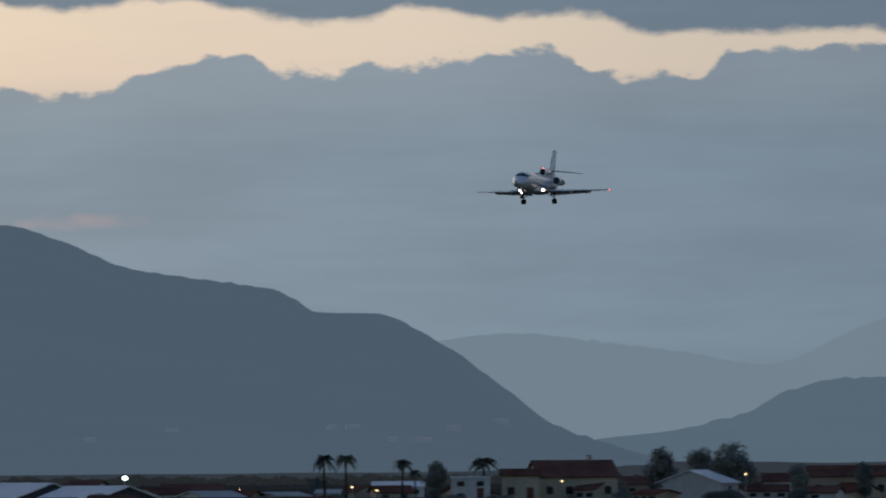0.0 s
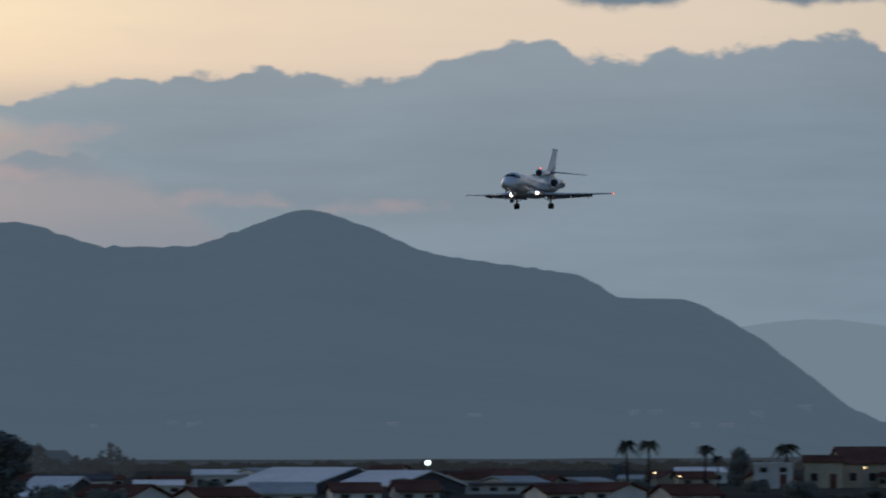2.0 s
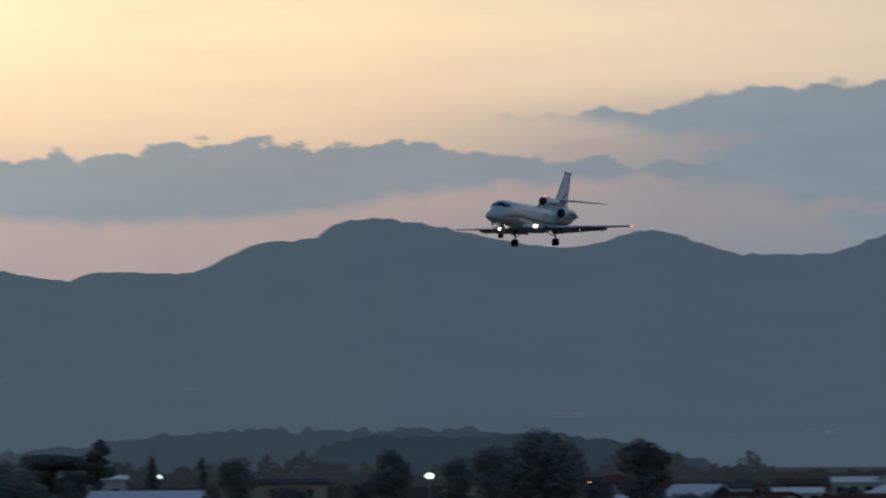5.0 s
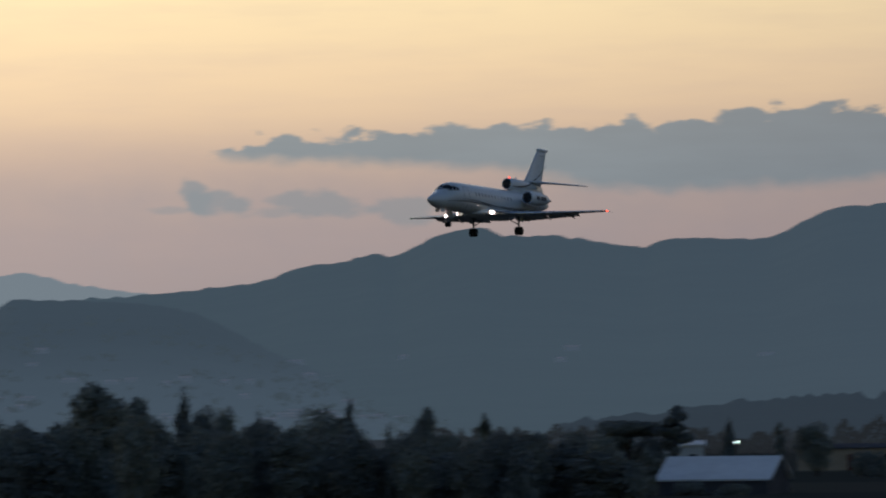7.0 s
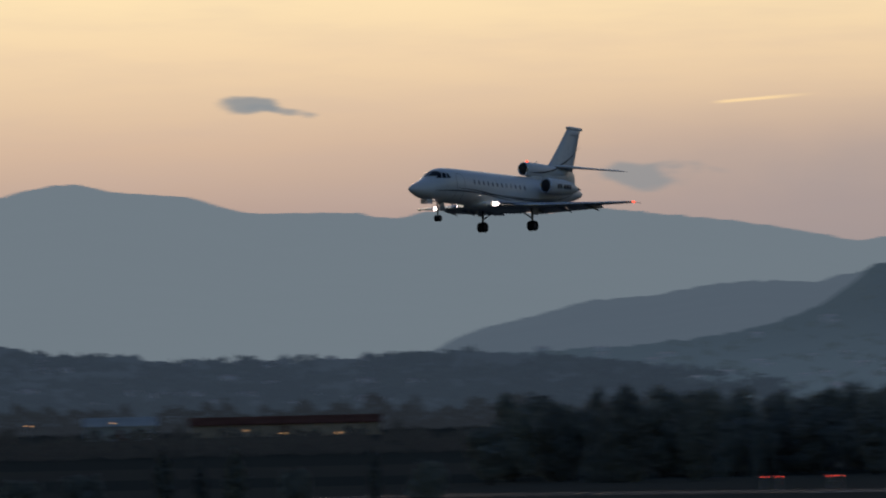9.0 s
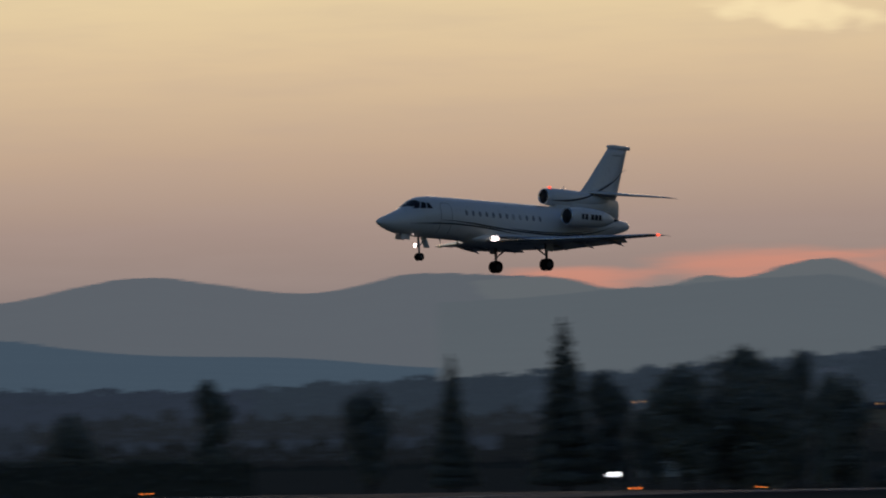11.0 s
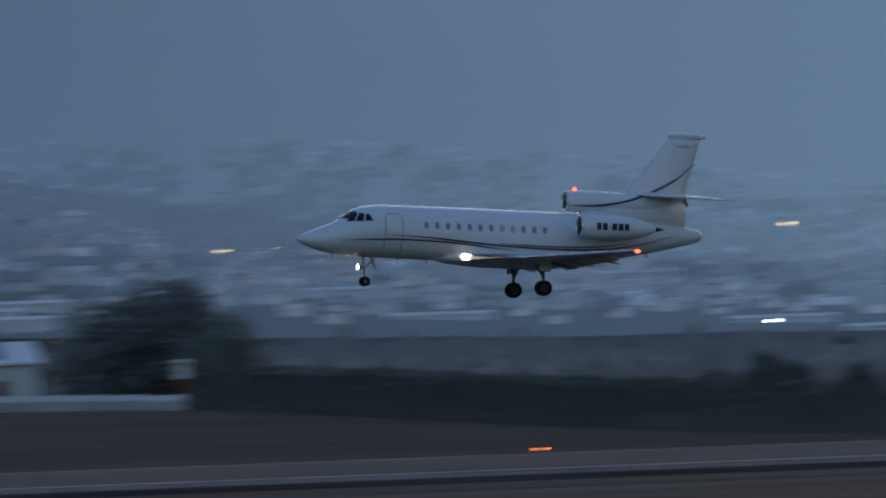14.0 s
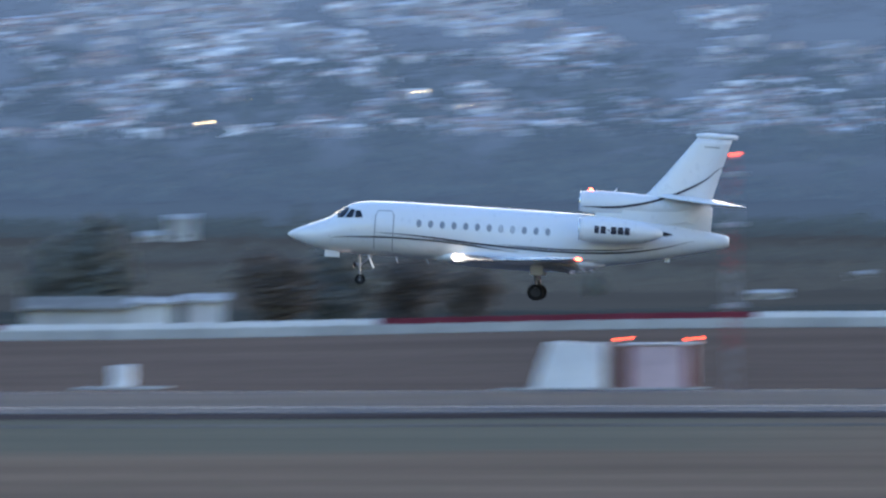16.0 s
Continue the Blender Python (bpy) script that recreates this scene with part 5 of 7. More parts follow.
    # scattered over the rising fields
    for i in range(34):
        az = rng.uniform(-9, 34)
        q = on_ground(az, rng.uniform(0.0, 0.9) * (1.0 if az < 16 else 0.45))
        if q is not None:
            d = math.hypot(q.x, q.y)
            grow(rng.choice(("round", "wide", "olive", "tall", "round")), az, math.degrees(math.atan2(q.z + rng.uniform(2.0, 4.0) - 4.43, d)), math.degrees(rng.uniform(3, 6) / d), d)


plant()


def hedge(name, points, height, thick, label):
    """A clipped dark hedge along a line on the ground: a leafy core with loose shoots."""
    r = random.Random(len(points))
    verts, faces = [], []
    h = thing(name, (0, 0, 0), label, "hedge")
    for (x0, y0), (x1, y1) in zip(points, points[1:]):
        n = math.hypot(x1 - x0, y1 - y0)
        for i in range(int(n * 75)):
            u = r.random()
            wob = noise.noise(Vector((u * n * 0.35, x0 * 0.1, 0)))
            hh = height * (1 + 0.10 * wob) * (r.random()**0.6)
            x, y = x0 + (x1 - x0) * u, y0 + (y1 - y0) * u
            ox, oy = -(y1 - y0) / n, (x1 - x0) / n
            o = (r.random() - 0.5) * thick * (1 + 0.3 * wob)
            p = Vector((x + ox * o, y + oy * o, ground_z(x, y) + hh))
            out = Vector((ox, oy, 0)) * (1 if o > 0 else -1) + Vector((r.gauss(0, 0.4), r.gauss(0, 0.4), 0.5 + r.gauss(0, 0.4)))
            a = out.cross(Vector((r.gauss(0, 1), r.gauss(0, 1), r.gauss(0, 1)))).normalized() * r.uniform(0.12, 0.26)
            b = out.cross(a).normalized() * r.uniform(0.08, 0.2)
            k = len(verts)
            verts += [p - a, p + b, p + a, p - b]
            faces.append((k, k + 1, k + 2, k + 3))
    me = bpy.data.meshes.new("foliage")
    me.from_pydata(verts, [], faces)
    me.materials.append(HEDGE_LEAVES)
    ob = new("foliage", me)
    ob.parent = h
    bm = bmesh.new()
    for (x0, y0), (x1, y1) in zip(points, points[1:]):
        n = math.hypot(x1 - x0, y1 - y0)
        m = max(2, int(n / 2))
        ox, oy = -(y1 - y0) / n * thick * 0.36, (x1 - x0) / n * thick * 0.36
        rings = []
        for i in range(m + 1):
            x, y = x0 + (x1 - x0) * i / m, y0 + (y1 - y0) * i / m
            g = ground_z(x, y)
            hh = height * (0.84 + 0.1 * noise.noise(Vector((x * 0.35, y * 0.35, 3))))
            rings.append([(x - ox, y - oy, g - 0.2), (x - ox * 0.8, y - oy * 0.8, g + hh), (x + ox * 0.8, y + oy * 0.8, g + hh), (x + ox, y + oy, g - 0.2)])
        loft(bm, rings)
    part("core", bm, HEDGE_LEAVES, h)


hedge("hedge", [(99.5, 417.0), (116.0, 376.0), (131.0, 344.0)], 2.8, 2.0, "dark clipped hedge climbing a low bank")
hedge("hedge", [(132.0, 343.0), (150.0, 339.0), (187.0, 337.0)], 2.45, 2.0, "long dark clipped hedge along the airfield")
hedge("hedge", [(189.8, 337.0), (262.0, 337.0)], 2.4, 2.0, "dark clipped hedge beside a gap along the airfield")


def tree_line(name, az0, az1, dist, low, high, label, air, seed):
    """A far belt of woodland: too many trees to count."""
    r = random.Random(seed)
    verts, faces = [], []
    for i in range(int((az1 - az0) * 1300)):
        az = az0 + (az1 - az0) * r.random()
        d = dist * (1 + 0.05 * r.random())
        x, y = d * math.sin(radians(az)), d * math.cos(radians(az))
        g = ground_z(x, y)
        tall = low + (high - low) * max(0.0, 0.5 + 0.9 * noise.fractal(Vector((az * 5.5, dist * 0.01, seed)), 0.7, 2.1, 3))
        p = Vector((x, y, g + tall * r.random()**0.7))
        s = dist / 1000 * 0.36
        a = Vector((r.gauss(0, 1), r.gauss(0, 1), r.gauss(0, 1))).normalized() * r.uniform(0.6, 1.4) * s
        b = a.cross(Vector((r.gauss(0, 1), r.gauss(0, 1), r.gauss(0, 1)))).normalized() * r.uniform(0.5, 1.0) * s
        k = len(verts)
        verts += [p - a, p + b, p + a, p - b]
        faces.append((k, k + 1, k + 2, k + 3))
    me = bpy.data.meshes.new(name)
    me.from_pydata(verts, [], faces)
    # haze in front of the belt is painted in: the leaves emit air
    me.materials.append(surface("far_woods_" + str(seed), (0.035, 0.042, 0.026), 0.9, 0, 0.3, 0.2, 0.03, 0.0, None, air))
    tagged(new(name, me), label, "trees", kind="stuff")


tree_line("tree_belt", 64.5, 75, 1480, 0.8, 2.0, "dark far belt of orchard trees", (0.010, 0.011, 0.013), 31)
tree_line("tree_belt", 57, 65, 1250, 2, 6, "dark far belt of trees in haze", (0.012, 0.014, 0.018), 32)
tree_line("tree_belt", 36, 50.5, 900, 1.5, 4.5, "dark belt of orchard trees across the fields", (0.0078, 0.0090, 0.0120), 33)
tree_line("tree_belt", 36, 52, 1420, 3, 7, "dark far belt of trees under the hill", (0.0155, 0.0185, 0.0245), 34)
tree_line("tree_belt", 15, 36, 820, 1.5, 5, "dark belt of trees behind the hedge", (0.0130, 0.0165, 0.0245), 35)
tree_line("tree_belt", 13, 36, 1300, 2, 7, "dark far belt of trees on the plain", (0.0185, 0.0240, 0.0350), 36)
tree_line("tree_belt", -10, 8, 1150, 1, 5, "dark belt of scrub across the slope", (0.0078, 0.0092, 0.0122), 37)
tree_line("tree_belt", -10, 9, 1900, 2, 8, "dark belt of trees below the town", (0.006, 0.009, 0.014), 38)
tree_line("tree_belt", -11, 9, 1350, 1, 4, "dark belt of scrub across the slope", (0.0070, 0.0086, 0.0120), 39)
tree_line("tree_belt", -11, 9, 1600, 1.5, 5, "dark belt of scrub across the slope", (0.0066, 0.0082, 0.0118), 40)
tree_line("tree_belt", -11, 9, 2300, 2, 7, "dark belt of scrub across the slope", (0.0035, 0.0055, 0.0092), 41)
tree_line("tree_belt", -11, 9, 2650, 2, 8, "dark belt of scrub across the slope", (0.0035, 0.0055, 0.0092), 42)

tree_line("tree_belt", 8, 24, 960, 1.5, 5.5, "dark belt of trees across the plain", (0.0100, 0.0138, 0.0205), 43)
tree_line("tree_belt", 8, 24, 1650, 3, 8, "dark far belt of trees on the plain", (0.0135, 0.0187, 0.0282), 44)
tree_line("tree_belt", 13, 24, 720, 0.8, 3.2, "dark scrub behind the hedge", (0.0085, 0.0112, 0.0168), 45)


def hill_scrub(name, az0, az1, low, high, count, air, seed, small=0.8, large=1.9, limit=None):
    """Clumps of scrub and trees strewn over a far hillside, too many to count."""
    r = random.Random(seed)
    verts, faces = [], []
    while len(faces) < count * 6:
        az, u = r.uniform(az0, az1), r.uniform(low, high)
        if noise.noise(Vector((az * 1.6, u * 9, seed))) < r.uniform(-0.35, 0.25):
            continue
        q = SURFACES[name](az, u)
        if limit and (q.z - 4.43) / math.hypot(q.x, q.y) > math.tan(radians(along(limit, az) - 0.3 * r.random())):
            continue
        s = r.uniform(small, large)
        for _ in range(6):
            p = q + Vector((r.gauss(0, 1.6), r.gauss(0, 1.6), r.uniform(0.0, 2.2))) * s
            a = Vector((r.gauss(0, 1), r.gauss(0, 1), r.gauss(0, 0.6))).normalized() * r.uniform(0.8, 1.6) * s
            b = a.cross(Vector((r.gauss(0, 1), r.gauss(0, 1), r.gauss(0, 1)))).normalized() * r.uniform(0.6, 1.1) * s
            k = len(verts)
            verts += [p - a, p + b, p + a, p - b]
            faces.append((k, k + 1, k + 2, k + 3))
    me = bpy.data.meshes.new("hill_scrub")
    me.from_pydata(verts, [], faces)
    # the scrub emits air, the hill's haze put into its material
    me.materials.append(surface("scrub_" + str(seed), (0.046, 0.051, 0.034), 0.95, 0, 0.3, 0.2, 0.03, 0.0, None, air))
    tagged(new("hill_scrub", me), "dark scrub and small trees on a hazy hillside", "scrub", kind="stuff")


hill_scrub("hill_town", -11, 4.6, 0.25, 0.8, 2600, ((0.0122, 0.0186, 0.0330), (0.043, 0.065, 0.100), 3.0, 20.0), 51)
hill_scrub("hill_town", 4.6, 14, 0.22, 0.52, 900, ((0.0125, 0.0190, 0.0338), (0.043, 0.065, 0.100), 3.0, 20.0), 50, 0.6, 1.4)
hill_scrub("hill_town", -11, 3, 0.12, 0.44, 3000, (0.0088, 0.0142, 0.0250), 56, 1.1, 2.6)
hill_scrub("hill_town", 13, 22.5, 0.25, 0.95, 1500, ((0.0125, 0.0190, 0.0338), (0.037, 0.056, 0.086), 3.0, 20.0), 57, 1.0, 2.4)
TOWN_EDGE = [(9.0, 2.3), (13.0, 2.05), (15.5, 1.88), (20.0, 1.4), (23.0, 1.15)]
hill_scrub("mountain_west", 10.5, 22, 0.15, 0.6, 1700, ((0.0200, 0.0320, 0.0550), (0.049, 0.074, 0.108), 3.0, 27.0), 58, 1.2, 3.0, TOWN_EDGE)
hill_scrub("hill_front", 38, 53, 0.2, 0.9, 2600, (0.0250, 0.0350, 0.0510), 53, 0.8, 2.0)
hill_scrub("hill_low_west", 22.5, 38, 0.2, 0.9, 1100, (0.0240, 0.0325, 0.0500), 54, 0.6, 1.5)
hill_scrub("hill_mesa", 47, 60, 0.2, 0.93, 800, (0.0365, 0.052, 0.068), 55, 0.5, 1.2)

# ---------------------------------------------------------------- buildings
PLASTER = surface("white_plaster", (0.62, 0.62, 0.61), 0.85, 0, 0.12, 1.5, 0.2, 0.1, None, None, 0.0, 0.25)
CREAM = surface("cream_plaster", (0.50, 0.43, 0.33), 0.85, 0, 0.15, 1.5, 0.2, 0.1, None, None, 0.0, 0.2)
TAN = surface("tan_plaster", (0.36, 0.29, 0.22), 0.85, 0, 0.15, 1.5, 0.2, 0.1)
TILES = surface("clay_roof_tiles", (0.15, 0.075, 0.058), 0.85, 0, 0.3, 3.0, 0.3, 0.3, None, None, 0.0, 0.3)
BROWN_ROOF = surface("brown_roof", (0.13, 0.06, 0.045), 0.85, 0, 0.25, 2.0, 0.3, 0.2)
SHEET = surface("pale_roof_sheet", (0.60, 0.61, 0.61), 0.5, 0.0, 0.12, 1.0, 0.15, 0.1)
DARK_SHEET = surface("dark_roof_sheet", (0.09, 0.09, 0.10), 0.9, 0.2, 0.2, 1.0, 0.15, 0.1)
RED_SHEET = surface("dark_red_cladding", (0.16, 0.03, 0.03), 0.7, 0, 0.2, 1.0, 0.2, 0.1)
PANE = surface("dark_window_glass", (0.02, 0.024, 0.03), 0.1, 0, 0.1, 3, 1, 0)
CONCRETE = surface("pale_concrete", (0.40, 0.40, 0.39), 0.85, 0, 0.2, 1.0, 0.2, 0.2)
WALL_RED = surface("red_wall_paint", (0.17, 0.036, 0.052), 0.85, 0, 0.2, 1.0, 0.2, 0.1)
WALL_WHITE = surface("white_wall_paint", (0.68, 0.69, 0.70), 0.75, 0, 0.12, 1.0, 0.2, 0.1)


WHITEWASH = surface("fresh_whitewash", (0.84, 0.84, 0.83), 0.8, 0, 0.06, 1.5, 0.2, 0.1)


def gable(bm, w, d, z0, z1, over=0.35, thick=0.18):
    """A pitched roof of two slabs along x, with eaves."""
    for s in (-1, 1):
        y0, y1 = s * (d / 2 + over), 0.0
        drop = (z1 - z0) * over / (d / 2)
        x = w / 2 + over
        low = z0 - drop
        v = [bm.verts.new(p) for p in ((-x, y0, low), (x, y0, low), (x, y1, z1), (-x, y1, z1), (-x, y0, low + thick), (x, y0, low + thick), (x, y1, z1 + thick), (-x, y1, z1 + thick))]
        for f in ((0, 1, 2, 3), (4, 7, 6, 5), (0, 4, 5, 1), (1, 5, 6, 2), (2, 6, 7, 3), (3, 7, 4, 0)):
            bm.faces.new([v[i] for i in f])
    bmesh.ops.recalc_face_normals(bm, faces=bm.faces[:])
    return bm


def house_at(at, w, d, h, roof_h, wall, roof, label, turn=0.0, windows=2, storeys=1, name="house", category="house", group="", door=True, chimney=False):
    """A house on the ground at its middle: walls with gables, roof, framed windows and a door on the side that faces the airfield."""
    t = thing(name, at, label, category, group, turn=turn)
    bm = box(bmesh.new(), -w / 2, w / 2, -d / 2, d / 2, -1.5, h)
    if roof_h > 0:
        for s in (-1, 1):
            x = s * (w / 2 - 0.02)
            a, b, c = (bm.verts.new(p) for p in ((x, -d / 2, h - 0.01), (x, d / 2, h - 0.01), (x, 0, h + roof_h - 0.05)))
            bm.faces.new((a, b, c))
    body = part("wall", bm, wall, t)
    if roof_h > 0:
        top = part("roof", gable(bmesh.new(), w, d, h, h + roof_h), roof, t)
    else:
        bm = box(bmesh.new(), -w / 2 - 0.15, w / 2 + 0.15, -d / 2 - 0.15, d / 2 + 0.15, h, h + 0.25, 0.03)
        top = part("roof", bm, roof, t)
    if chimney:
        part("chimney", box(bmesh.new(), w * 0.2, w * 0.2 + 0.7, -0.1, 0.6, h + roof_h * 0.5, h + roof_h + 0.9, 0.03), wall, top)
    for s in range(storeys):
        tall = h / storeys
        opening = min(1.2, tall * 0.42)
        z = s * tall + min(1.0, tall * 0.34)
        for i in range(windows):
            x = -w / 2 + w * (i + 0.5) / windows
            if door and h > 2.4 and s == 0 and i == windows // 2:
                part("door", box(bmesh.new(), x - 0.5, x + 0.5, -d / 2 - 0.06, -d / 2 + 0.05, 0.0, 2.1, 0.01), BROWN_ROOF, t, "dark wooden door")
                continue
            frame_ob = part("window", box(bmesh.new(), x - 0.62, x + 0.62, -d / 2 - 0.05, -d / 2 + 0.05, z - 0.06, z + opening + 0.06, 0.01), CONCRETE, t)
            part("pane", box(bmesh.new(), x - 0.52, x + 0.52, -d / 2 - 0.07, -d / 2 - 0.02, z + 0.02, z + opening - 0.02), PANE, frame_ob)
    return t


def house(az0, az1, base, eave, ridge, dist, depth, wall, roof, label, **more):
    """A house that spans two azimuths at a distance, its eaves and ridge at angles over the eye."""
    mid = (az0 + az1) / 2
    x, y, z = place(mid, dist)
    w = dist * math.tan(radians(az1 - az0))
    h = 4.43 + dist * math.tan(radians(eave)) - z
    rh = max(0.0, dist * (math.tan(radians(ridge)) - math.tan(radians(eave))))
    return house_at((x, y, z), w, depth, max(1.2, h), rh, wall, roof, label, -mid + more.pop("skew", 0.0), **more)


def build_houses():
    # eastern farm houses
    house(70.94, 71.61, 0, -0.19, -0.06, 1000, 10, CREAM, TILES, "cream farmhouse with a red tiled roof", windows=4, chimney=True, skew=12)
    house(70.68, 71.00, 0, -0.18, -0.13, 990, 8, CREAM, TILES, "small cream farmhouse with a tiled roof", windows=2)
    house(70.25, 70.58, 0, -0.20, -0.20, 985, 7, PLASTER, SHEET, "white flat-roofed house of two floors", windows=2, storeys=2)
    house(65.50, 66.22, 0, -0.28, -0.24, 960, 8, PLASTER, SHEET, "white house with a row of dark windows", windows=6, storeys=1)
    house(66.27, 66.72, 0, -0.37, -0.30, 950, 8, PLASTER, BROWN_ROOF, "low house with a dark red roof", windows=3)
    house(66.06, 66.98, 0, -0.505, -0.36, 900, 18, DARK_SHEET, SHEET, "long greenhouse with a pale sheet roof", windows=0, name="greenhouse", category="greenhouse", group="greenhouses", skew=-42)
    house(66.91, 67.59, 0, -0.49, -0.37, 890, 14, DARK_SHEET, SHEET, "pale-roofed greenhouse among farm buildings", windows=0, name="greenhouse", category="greenhouse", group="greenhouses", skew=-42)
    house(64.10, 64.61, 0, -0.49, -0.385, 830, 6, DARK_SHEET, SHEET, "small greenhouse with a pale sheet roof", windows=0, name="greenhouse", category="greenhouse", group="greenhouses", skew=-42)
    house(65.0, 65.4, 0, -0.40, -0.36, 900, 9, PLASTER, SHEET, "long low pale building among the fields", windows=3)
    house(67.66, 68.88, 0, -0.41, -0.40, 900, 9, PLASTER, DARK_SHEET, "long low pale farm building", windows=8)
    house(69.59, 70.02, 0, -0.27, -0.23, 1100, 9, PLASTER, SHEET, "long shed with a pale roof", windows=3)
    house(72.13, 72.56, 0, -0.25, -0.15, 1000, 10, PLASTER, SHEET, "white gabled barn in the east", windows=1, skew=70)
    house(73.28, 73.98, 0, -0.20, -0.12, 1000, 10, TAN, TILES, "tan house with a brown tiled roof", windows=4)
    house(72.90, 73.16, 0, -0.24, -0.18, 1030, 7, PLASTER, TILES, "small white house with a tiled roof", windows=2)
    house(71.7, 72.05, 0, -0.26, -0.2, 1050, 8, TAN, TILES, "small tan house with a tiled roof", windows=2)
    house(67.8, 68.3, 0, -0.30, -0.25, 1120, 8, TAN, TILES, "tan farmhouse with a tiled roof", windows=3)
    # more roofs of the village
    r = random.Random(17)
    for i in range(34):
        mid, wide, ev = 62.2 + 11.6 * (i + r.random()) / 34, r.uniform(0.14, 0.4), r.uniform(-0.47, -0.27)
        wall, roof, label = r.choice(((CREAM, BROWN_ROOF, "small cream village house with a brown roof"), (PLASTER, TILES, "small white village house with a tiled roof"), (TAN, BROWN_ROOF, "small tan village house with a brown roof"), (CREAM, TILES, "small cream village house with a tiled roof"), (PLASTER, CONCRETE, "low pale village shed with a grey roof")))
        house(mid - wide / 2, mid + wide / 2, 0, ev, ev + r.choice((0.03, 0.05, 0.07)), r.uniform(930, 1080), 8, wall, roof, label, windows=r.choice((1, 2, 3)), name="village_house", group="houses of the village", skew=r.uniform(-35, 35))
    for i in range(10):
        mid, wide, ev = 62.9 + 7.2 * (i + r.random()) / 10, r.uniform(0.3, 0.55), r.uniform(-0.62, -0.55)
        house(mid - wide / 2, mid + wide / 2, 0, ev, ev + r.uniform(0.06, 0.09), r.uniform(720, 800), 9, PLASTER, r.choice((SHEET, TILES, CONCRETE, BROWN_ROOF)), "low village shed with a pitched roof", windows=2, name="village_house", group="houses of the village", skew=r.uniform(-40, 20))
    # sheds among the trees
    house(64.17, 64.80, 0, -0.32, -0.28, 930, 10, PLASTER, DARK_SHEET, "white shed with a dark roof", windows=5)
    house(59.22, 60.14, 0, -0.51, -0.33, 640, 14, DARK_SHEET, SHEET, "large dark shed with a wide pale roof", windows=0, name="shed", category="shed", skew=-9)
    house(60.3, 61.2, 0, -0.26, -0.23, 900, 8, TAN, DARK_SHEET, "low tan shed with a dark roof", windows=3, name="shed", category="shed")
    house(58.95, 59.5, 0, -0.22, -0.19, 930, 8, PLASTER, SHEET, "long low white shed among trees", windows=3, name="shed", category="shed")
    # works on the plain under the northern hill
    for a0, a1, ev, rg, d, w, rf, lb in ((46.9, 47.5, -0.15, -0.08, 1300, CONCRETE, CONCRETE, "pale works hall on the plain"), (45.6, 46.1, -0.15, -0.10, 1280, CONCRETE, CONCRETE, "grey works hall on the plain"), (44.4, 45.2, -0.12, -0.08, 1350, TAN, BROWN_ROOF, "long brown works hall on the plain"),
                                     (47.8, 49.4, -0.16, -0.10, 1330, TAN, BROWN_ROOF, "long brick-coloured works hall on the plain"), (42.7, 43.6, -0.05, 0.0, 1300, TAN, DARK_SHEET, "long dark works hall on the plain"), (41.2, 41.5, -0.35, -0.22, 700, PLASTER, CONCRETE, "pale shed among trees")):
        house(a0, a1, 0, ev, rg, d, 12, w, rf, lb, windows=3 if d > 1000 else 0, name="works_hall" if d > 1000 else "shed", category="building")
    # behind the hedge
    house(28.40, 30.24, 0, -0.11, -0.075, 620, 9, WHITEWASH, DARK_SHEET, "white barn with a dark roof", windows=0, name="barn", category="barn", skew=4)
    house(28.30, 29.34, 0, -0.14, -0.10, 600, 8, RED_SHEET, DARK_SHEET, "dark red barn wing behind the hedge", windows=0, name="barn", category="barn", skew=4)
    for a0, a1, ev, rg, d in ((27.02, 27.52, -0.30, -0.18, 560), (27.62, 28.05, -0.27, -0.13, 600), (30.78, 31.57, -0.28, -0.23, 600), (31.69, 32.46, -0.30, -0.22, 590), (23.01, 23.90, -0.18, -0.11, 620), (33.3, 34.2, -0.25, -0.2, 640)):
        house(a0, a1, 0, ev, rg, d, 9, PLASTER, surface("dusty_sheet", (0.46, 0.47, 0.49), 0.6, 0, 0.15, 1.0, 0.15, 0.1), "low greenhouse with a pale roof", windows=0, name="greenhouse", category="greenhouse", group="greenhouses")
    # behind the painted wall
    bungalow = house(10.66, 11.95, 0, 0.17, 0.34, 478, 11, PLASTER, SHEET, "white bungalow with a pale roof patched with red tiles", windows=2, skew=6)
    x, y, z = bungalow.location
    eave, rise = 4.43 + 478 * math.tan(radians(0.17)) - z, 478 * (math.tan(radians(0.36)) - math.tan(radians(0.17)))
    bm = bmesh.new()
    loft(bm, [[(x, -5.5 * (1 - u), eave + rise * u + q) for u, q in ((0.1, 0.19), (0.85, 0.19), (0.85, 0.25), (0.1, 0.25))] for x in (-2.9, 3.0)])
    part("roof_patch", bm, BROWN_ROOF, bungalow, "patch of red-brown roof tiles")
    house(9.00, 10.25, 0, 0.22, 0.32, 540, 9, TAN, BROWN_ROOF, "low tan house with a brown roof", windows=5)
    house(5.01, 6.02, 0, 0.20, 0.31, 466, 8, PLASTER, BROWN_ROOF, "white house with a dark brown roof", windows=4)
    house(4.70, 5.3, 0, 0.20, 0.28, 472, 8, PLASTER, BROWN_ROOF, "white house wing with a brown roof", windows=3)
    house(3.02, 4.20, 0, 0.11, 0.15, 462, 6, DARK_SHEET, DARK_SHEET, "long dark open shed behind the wall", windows=0, name="shed", category="shed")
    house(3.35, 3.90, 0, 0.18, 0.29, 520, 7, TAN, surface("weathered_canvas", (0.22, 0.21, 0.19), 0.9, 0, 0.2, 1.0, 0.2, 0.1), "pale tent-like shelter behind the wall", windows=0, name="shelter", category="shelter", skew=60)
